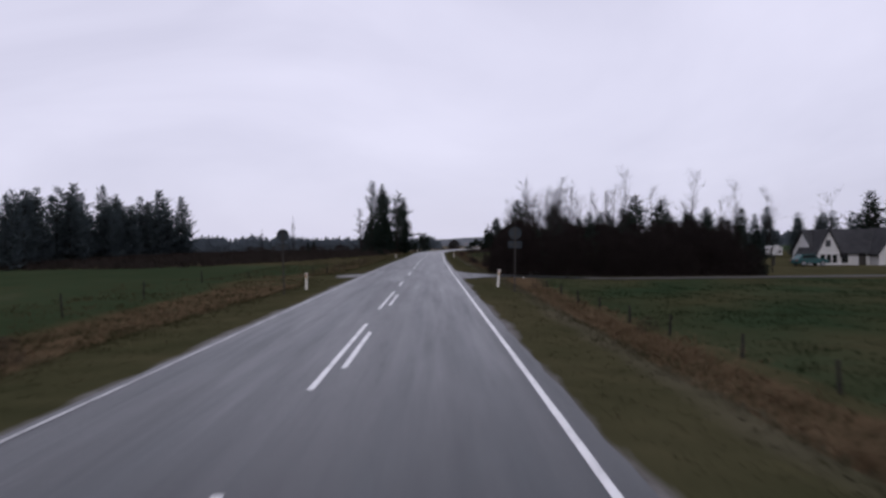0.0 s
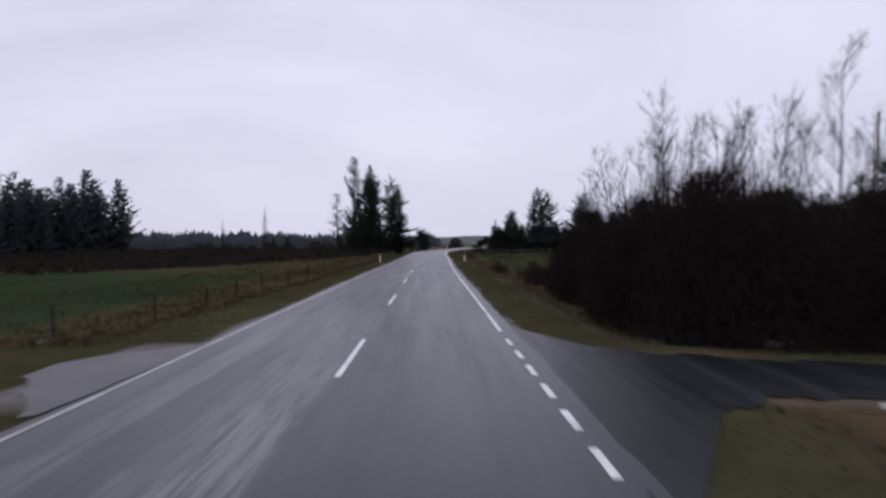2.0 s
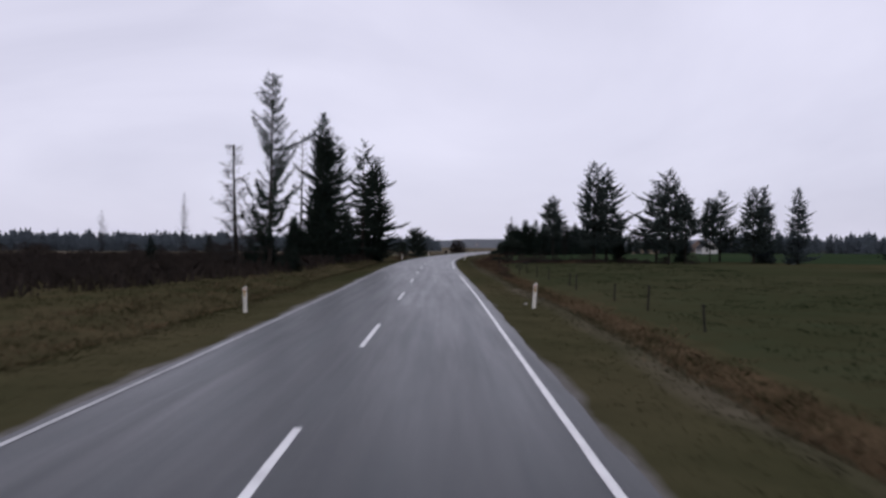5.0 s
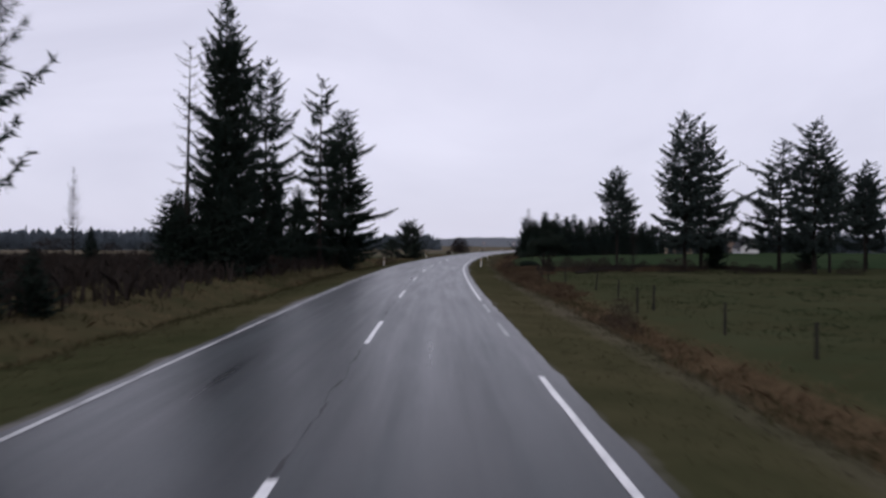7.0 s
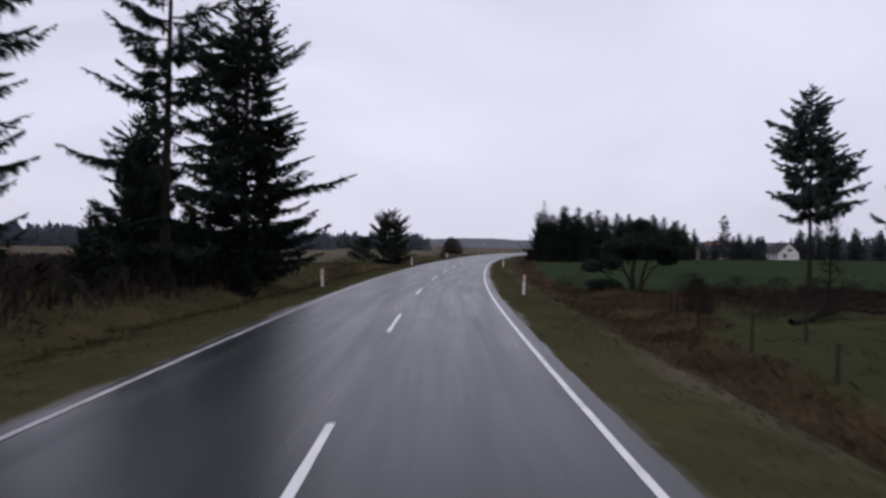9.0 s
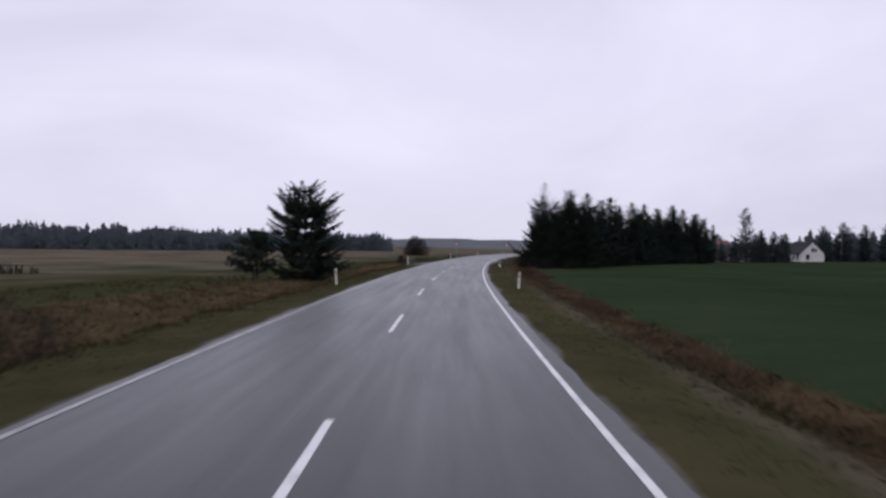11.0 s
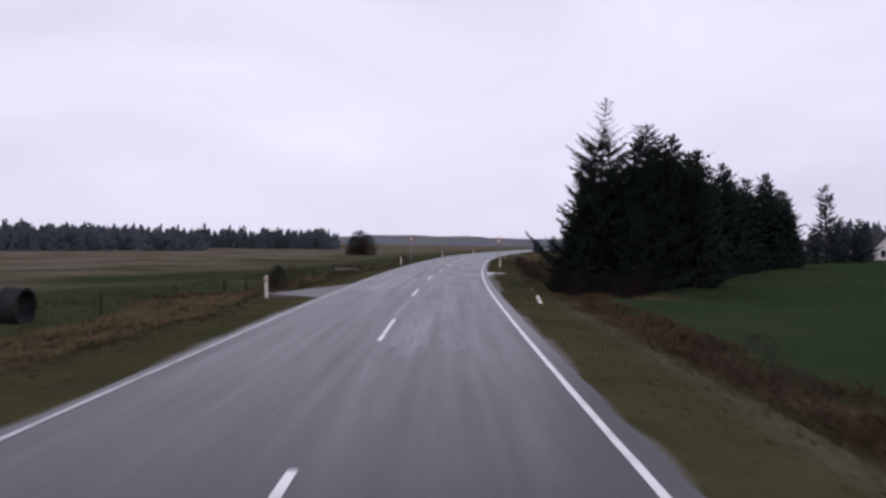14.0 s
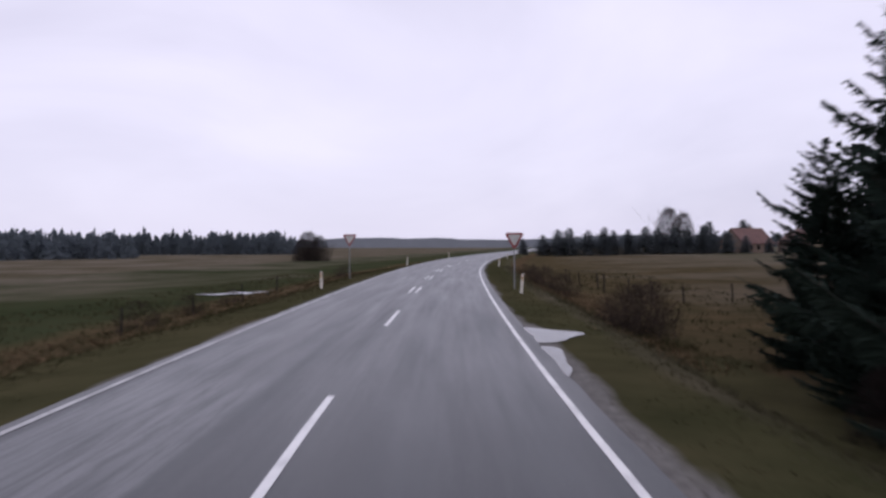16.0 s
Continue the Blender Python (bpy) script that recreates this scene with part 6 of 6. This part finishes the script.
def car(x, y, turn):
    base = new("parked_car")
    base.matrix_basis = pose(x, y, ground_at(x, y), 0, 0, turn)

    def hull(bm):
        prism(bm, [(-2.0, 0.3), (2.0, 0.3), (2.02, 0.62), (1.9, 0.8), (0.95, 0.92), (-1.75, 0.95), (-2.0, 0.8)], -0.82, 0.82)
        bmesh.ops.bevel(bm, geom=bm.edges[:], offset=0.06, segments=2, affect="EDGES")
    body = solid("car_body", hull, M_TEAL, base)
    def cabin(bm):
        prism(bm, [(-1.7, 0.9), (0.95, 0.88), (0.25, 1.4), (-1.25, 1.42)], -0.68, 0.68)
        bmesh.ops.bevel(bm, geom=bm.edges[:], offset=0.05, segments=2, affect="EDGES")
    solid("cabin", cabin, M_TEAL, body)
    for sy in (-1, 1):
        solid("side_window", lambda bm: prism(bm, [(-1.35, 0.96), (0.7, 0.95), (0.2, 1.3), (-1.15, 1.32)], sy * 0.685 - 0.006, sy * 0.685 + 0.006), M_GLASS, body)
        for wx in (-1.25, 1.25):
            tyre = solid("wheel", lambda bm: round_bar(bm, (wx, sy * 0.68, 0.31), (wx, sy * 0.86, 0.31), 0.31, 20), M_RUBBER, base)
            solid("rim", lambda bm: round_bar(bm, (wx, sy * 0.862, 0.31), (wx, sy * 0.868, 0.31), 0.19, 14), M_STEEL, tyre)
    for sx, mat, nm in ((2.0, M_SIGNWHITE, "headlight"), (-2.0, M_RED, "tail_light")):
        for sy in (-0.6, 0.6):
            solid(nm, lambda bm: box(bm, sx - 0.03, sx + 0.03, sy - 0.15, sy + 0.15, 0.62, 0.74, 0.01), mat, body)
    return tagged(base, "dark teal car parked on the grass before a farmhouse", "car")


car(46.2, 96.5, 8)

# ---------------------------------------------------------------- far trees near houses
FAR = "trees round the distant houses"
rng = random.Random(12)
put("blue_open", 88.2, 435.0, 13.8, 20, group=FAR, wide=1.1)
for x, y, h in [(92, 438, 7.5), (95, 441, 8.5), (98, 440, 8.0), (102, 444, 7.5), (106, 450, 8.0), (84, 432, 6.0), (80, 430, 5.0), (76, 428, 5.2), (128, 470, 10.5), (133, 468, 11.5), (138, 466, 11.0), (144, 464, 11.0), (150, 460, 10.5), (70, 425, 4.5)]:
    put(rng.choice(["blue_broad", "blue_dense"]), x, y, h, rng.random() * 360, "dark evergreen tree beside the distant houses", FAR, 1.3)
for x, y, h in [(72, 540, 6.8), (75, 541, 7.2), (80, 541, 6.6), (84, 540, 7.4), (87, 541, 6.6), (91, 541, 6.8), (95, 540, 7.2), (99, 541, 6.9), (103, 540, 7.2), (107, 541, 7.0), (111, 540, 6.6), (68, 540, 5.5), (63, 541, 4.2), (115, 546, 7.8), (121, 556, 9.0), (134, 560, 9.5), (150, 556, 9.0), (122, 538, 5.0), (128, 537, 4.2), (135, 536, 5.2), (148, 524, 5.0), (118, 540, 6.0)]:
    put(rng.choice(["misty_broad", "misty_broad", "misty_dense"]), x, y, h, rng.random() * 360, "evergreen tree in a distant hedge, painted with pale haze", FAR, 1.9)
put("thicket2", 112.0, 562.0, 12.6, 40, "large leafless tree with a dense rounded crown behind the hedge", wide=0.95)
put("thicket", 117.5, 564.0, 11.4, 140, "large leafless tree with a dense rounded crown behind the hedge", wide=0.8)
put("round", 110.0, 561.0, 11.4, 200, "large leafless tree with a rounded crown behind the hedge", wide=1.1)
put("round", 114.0, 563.5, 11.8, 290, "large leafless tree with a rounded crown behind the hedge", wide=1.1)
put("round", 119.0, 566.0, 11.0, 140, "large leafless tree with a rounded crown behind the hedge", wide=0.9)
for x, y, h in [(62, 110, 6.0), (66, 114, 7.0), (60.5, 108.5, 6.8)]:
    put("round", x, y, h, x * 9, "leafless garden tree behind the farmhouse", wide=1.2)
for x, y, h in [(9.5, 552, 7.4), (12.0, 553, 6.4), (8.0, 554, 5.6)]:
    put("thicket2", x, y, h, rng.random() * 360, "small rounded leafless tree in the meadow", wide=1.3)

# ---------------------------------------------------------------- far woods, one sheet of trees each


def far_wood(name, line, count, depth, h0, h1, seed, mat, label, slim=0.2):
    """Many small ragged conifers along a line."""
    r2 = random.Random(seed)
    verts, faces = [], []
    lens = [math.dist(line[i], line[i + 1]) for i in range(len(line) - 1)]
    for n in range(count):
        d = r2.random() * sum(lens)
        i = 0
        while i < len(lens) - 1 and d > lens[i]:
            d -= lens[i]
            i += 1
        f = d / lens[i]
        x = line[i][0] + (line[i + 1][0] - line[i][0]) * f + rnd(r2, -1, 1) * depth * 0.3
        y = line[i][1] + (line[i + 1][1] - line[i][1]) * f + rnd(r2, 0, 1) * depth
        h = rnd(r2, h0, h1) * (1.2 if r2.random() < 0.12 else 1)
        z = ground_at(x, y) - 0.5
        w = h * slim * rnd(r2, 0.8, 1.3)
        blunt = rnd(r2, 0.45, 0.95)
        for k in range(46):
            u = (k / 46) ** 1.15
            rad = w * (1 - u) ** blunt + 0.1
            a, q = r2.random() * 6.283, rad * rnd(r2, 0.1, 0.75)
            c = Vector((x + q * math.cos(a), y + q * math.sin(a), z + h * (0.02 + 0.93 * u)))
            long, high = rad * rnd(r2, 0.5, 0.9) + 0.15, h * rnd(r2, 0.05, 0.1)
            across = Vector((math.cos(a + rnd(r2, -1.2, 1.2)), math.sin(a + rnd(r2, -1.2, 1.2)), rnd(r2, -0.5, 0.1))) * long
            b = len(verts)
            verts += [tuple(c - across * 0.7), tuple(c + Vector((0, 0, high))), tuple(c + across), tuple(c - Vector((rnd(r2, -0.2, 0.2), 0, high)))]
            faces.append((b, b + 1, b + 2, b + 3))
    ob = mesh_object(name, verts, faces, mat)
    return tagged(ob, label, "woodland", kind="stuff")


far_wood("distant_wood", [(-6, 762), (-60, 760), (-120, 742), (-260, 690), (-420, 600), (-560, 480)], 1300, 26, 8.5, 13.0, 1, M_HAZE_WOOD, "distant conifer plantation across the meadow, haze painted into its colour", 0.24)
far_wood("distant_wood", [(-230, 500), (-150, 560), (-60, 640)], 420, 30, 6, 10, 2, M_HAZE_WOOD, "distant treeline beyond the fields, haze painted into its colour", 0.34)
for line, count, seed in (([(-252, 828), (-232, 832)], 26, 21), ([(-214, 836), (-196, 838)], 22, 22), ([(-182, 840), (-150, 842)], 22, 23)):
    far_wood("distant_wood", line, count, 8, 11, 15, seed, M_HAZE_WOOD, "rounded crowns of distant leafless trees, haze painted in", 0.55)
rng = random.Random(33)
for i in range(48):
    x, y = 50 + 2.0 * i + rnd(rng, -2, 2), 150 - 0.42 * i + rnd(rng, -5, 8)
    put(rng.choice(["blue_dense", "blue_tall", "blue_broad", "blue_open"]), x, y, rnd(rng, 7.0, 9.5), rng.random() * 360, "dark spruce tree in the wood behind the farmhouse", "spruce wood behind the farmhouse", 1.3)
far_wood("distant_wood", [(240, 960), (330, 900), (480, 760)], 420, 40, 8, 12, 4, M_HAZE_WOOD, "distant treeline beyond the fields, haze painted into its colour", 0.28)
far_wood("distant_wood", [(150, 500), (230, 480), (330, 440), (440, 380)], 480, 30, 8, 11, 6, M_HAZE_WOOD, "distant wood beyond the green field, haze painted in", 0.24)


def hills(radius, low, high, seed, mat, label):
    verts, faces = [], []
    n = 260
    for i in range(n + 1):
        a = radians(-62 + 130 * i / n)
        x, y = 10 + radius * math.sin(a), 300 + radius * math.cos(a)
        lift = smooth(float((math.degrees(a) + 20) / 30))
        h = low + (high - low) * lift * (0.6 + 0.4 * noise.noise((i * 0.05, seed, 0))) + 3.5 * noise.noise((i * 0.23, seed, 5)) + 1.6 * noise.noise((i * 0.9, seed, 9))
        verts += [(x, y, -4), (x, y, max(1.0, h)), (x + 90 * math.sin(a), y + 90 * math.cos(a), max(1.0, h) * 0.8)]
    for i in range(n):
        faces += [(3 * i, 3 * i + 3, 3 * i + 4, 3 * i + 1), (3 * i + 1, 3 * i + 4, 3 * i + 5, 3 * i + 2)]
    return tagged(mesh_object("distant_hills", verts, faces, mat), label, "hills", kind="structure")


hills(1500, 5, 15, 2.0, M_HAZE_HILL, "low wooded hills on the horizon with haze in their colour")
hills(2300, 8, 34, 7.0, M_HAZE_HILL, "low wooded hills on the horizon with haze in their colour")

# ---------------------------------------------------------------- grass and heath
grass_rng = np.random.default_rng(4)


def blades(name, s, lat, length, width, mat, label, per=3, spread=0.08, lean=0.6, category="grass"):
    """Slim blades standing in small tufts at the given places."""
    n = len(s) * per
    s, lat, length = np.repeat(s, per), np.repeat(lat, per), np.repeat(length, per) * grass_rng.uniform(0.6, 1.2, n)
    x, y = at(s, lat)
    z = ground_z(s, lat) - 0.03
    x, y = x + grass_rng.normal(0, spread, n), y + grass_rng.normal(0, spread, n)
    a, b = grass_rng.uniform(0, 6.283, n), grass_rng.uniform(0, 6.283, n)
    tilt = np.minimum(np.abs(grass_rng.normal(0, lean, n)), 1.7 * lean) * length
    root = np.stack([x, y, z], -1)
    across = np.stack([np.cos(b), np.sin(b), np.zeros(n)], -1) * (width / 2)
    mid = root + np.stack([np.cos(a) * tilt * 0.35, np.sin(a) * tilt * 0.35, length * 0.6], -1)
    tip = root + np.stack([np.cos(a) * tilt, np.sin(a) * tilt, length * 0.92], -1)
    verts = np.stack([root - across, root + across, mid + across * 0.8, tip, mid - across * 0.8], 1).reshape(-1, 3)
    me = bpy.data.meshes.new(name)
    me.vertices.add(len(verts))
    me.vertices.foreach_set("co", verts.ravel())
    me.loops.add(n * 5)
    me.loops.foreach_set("vertex_index", np.arange(n * 5))
    me.polygons.add(n)
    me.polygons.foreach_set("loop_start", np.arange(n) * 5)
    me.update(calc_edges=True)
    me.materials.append(mat)
    return tagged(new(name, me), label, category, kind="stuff")


def strewn(n, s0, s1, l0, l1):
    s, lat = grass_rng.uniform(s0, s1, n), grass_rng.uniform(l0, l1, n)
    clear = ((np.abs(s - 60.3) < 5.2 - np.clip(np.abs(lat) - 4, 0, 2)) & (np.abs(lat) < 26)) | ((np.abs(s - 345.2) < 5.2 - 0.8 * np.clip(-lat - 4, 0, 2)) & (lat < 0) & (lat > -7.7)) | ((np.abs(s - 367) < 5) & (lat > 0) & (lat < 5.2))
    return s[~clear], lat[~clear]


for sign in (1, -1):
    s, lat = strewn(24000, 1, 440, 4.0, 7.0)
    keep = grass_rng.random(len(s)) < np.clip((lat - 3.7) / 0.9, 0.1, 1)
    s, lat = s[keep], lat[keep] * sign
    edge = (lat > 5.2) & (grass_rng.random(len(s)) < np.clip((lat - 5.2) / 0.9, 0, 0.85))
    for pick, mat, label in ((~edge, M_GREEN, "short damp olive-green verge grass"), (edge, M_CREST, "pale straw-coloured grass along the edge of the verge")):
        if pick.any():
            blades("verge_grass", s[pick], lat[pick], 0.065 + 0.08 * np.clip((np.abs(lat[pick]) - 5.5), 0, 2), 0.026, mat, label, 3, 0.08, 0.9)
s, lat = strewn(17000, 1, 440, 6.8, 8.9)
keep = ((s < 51.5) | (s > 92) | (lat > 9.0)) & ((s < 352) | (s > 368))
s, lat = s[keep], lat[keep]
clump = 0.5 + 0.5 * np.sin(s * 0.9 + 1.7 * np.sin(lat * 1.3)) * np.sin(s * 0.37 + lat * 1.9)
patchy = grass_rng.random(len(s)) < np.where(s < 60, 0.8, 0.45) + 0.4 * np.sin(s * 0.21 + 1.9 * np.sin(lat * 0.9))
blades("dry_grass", s[patchy], lat[patchy] + grass_rng.normal(0, 0.3, patchy.sum()), 0.12 + 0.17 * clump[patchy], 0.016, M_DRY, "matted pale brown withered grass in the ditch", 9, 0.24, 0.9)
blades("verge_grass", s[~patchy], lat[~patchy] + grass_rng.normal(0, 0.3, (~patchy).sum()), 0.1 + 0.13 * clump[~patchy], 0.018, M_GREEN, "rough olive-brown grass in the ditch", 7, 0.2, 0.9)
for s0, s1, l0, l1, count in ((200, 232, 6.5, 9.6, 2600), (228, 252, 6.6, 11.5, 3400), (236, 248, 11.5, 27, 2600), (252, 318, 7.3, 9.0, 2600), (318, 353, 7.1, 9.5, 2400)):
    s, lat = strewn(count, s0, s1, l0, l1)
    tuft = 0.5 + 0.5 * np.sin(s * 0.7 + 1.3 * np.sin(lat * 0.9)) * np.sin(s * 0.31 + lat * 1.4)
    keep = grass_rng.random(len(s)) < 0.25 + 0.75 * tuft
    s, lat = s[keep], lat[keep]
    blades("dry_grass", s, lat, 0.16 + 0.24 * tuft[keep], 0.022, M_RUST, "rusty brown withered grass along the ditch bank", 6, 0.22, 0.8)
s, lat = strewn(13000, 1, 440, 6.9, 11.8)
keep = (s < 165) | (s > 258) | (grass_rng.random(len(s)) < 0.35)
s, lat = s[keep], lat[keep]
clump = 0.5 + 0.5 * np.sin(s * 0.8 + 1.4 * np.sin(lat * 1.1)) * np.sin(s * 0.33 + lat * 1.6)
patchy = grass_rng.random(len(s)) < np.where((s > 110) & (s < 262), 0.15, 0.3) + 0.4 * (0.5 + 0.5 * np.sin(s * 0.19 + 1.7 * np.sin(lat * 0.8)))
blades("dry_grass", s[patchy], -lat[patchy] + grass_rng.normal(0, 0.3, patchy.sum()), 0.12 + 0.16 * clump[patchy], 0.017, M_DRY, "matted brown withered grass beside the fence", 7, 0.22, 0.9)
blades("verge_grass", s[~patchy], -lat[~patchy], 0.14 + 0.14 * clump[~patchy], 0.026, M_GREEN, "rough olive-brown grass beside the fence", 5, 0.18, 0.9)
s, lat = strewn(9000, 1, 440, 9.5, 20)
blades("meadow_grass", s, -lat, np.full(len(s), 0.22), 0.03, M_GREEN, "tufts of rough meadow grass", 4, 0.15)
for s0, s1, l0, l1, count in ((2, 57, 9.4, 34, 9000), (128, 244, 10.6, 34, 9000)):
    s, lat = strewn(count, s0, s1, l0, l1)
    blades("pasture_grass", s, lat, 0.07 + 0.07 * (0.5 + 0.5 * np.sin(s * 0.5 + 2 * np.sin(lat * 0.4))), 0.03, M_LUSH, "short patchy green pasture grass", 4, 0.16, 0.6)
s, lat = strewn(4500, 90, 440, 9.3, 18)
keep = ((s < 128) | (s > 350)) & (grass_rng.random(len(s)) < 0.9)
blades("meadow_grass", s[keep], lat[keep], np.full(keep.sum(), 0.22), 0.03, M_GREEN, "tufts of rough meadow grass", 4, 0.15)
s, lat = strewn(7000, 112, 258, 9.6, 70)
keep = lat > np.interp(s, [112, 135, 175, 258], [40, 22, 10.5, 10])
blades("heather", s[keep], -lat[keep], grass_rng.uniform(0.5, 1.3, keep.sum()), 0.09, M_HEATH, "dark brown heather and low scrub", 8, 0.4, 0.6, "heather")
s, lat = strewn(1800, 205, 330, 45, 95)
blades("heather", s, -lat, grass_rng.uniform(0.6, 1.6, len(s)), 0.12, M_HEATH, "dark brown heather and low scrub", 8, 0.5, 0.6, "heather")
s, lat = strewn(6000, 91, 127, 9.4, 40)
keep = (s < 122 + 5 * np.sin(lat * 0.45)) & (lat < 36 + 4 * np.sin(s * 0.4))
s, lat = s[keep], lat[keep]
blades("heather", s, lat, grass_rng.uniform(0.2, 0.6, len(s)), 0.06, M_HEATH, "dark brown heather and low scrub", 12, 0.35, 0.6, "heather")
s, lat = strewn(1100, 237, 256, 12.5, 34)
keep = np.abs(s - 246 - 2.5 * np.sin(lat * 0.31)) < 4.5 + 2.5 * np.sin(lat * 0.8)
s, lat = s[keep], lat[keep]
blades("heather", s, lat, grass_rng.uniform(0.15, 0.5, len(s)), 0.06, M_HEATH, "dark brown heather and low scrub", 12, 0.35, 0.6, "heather")
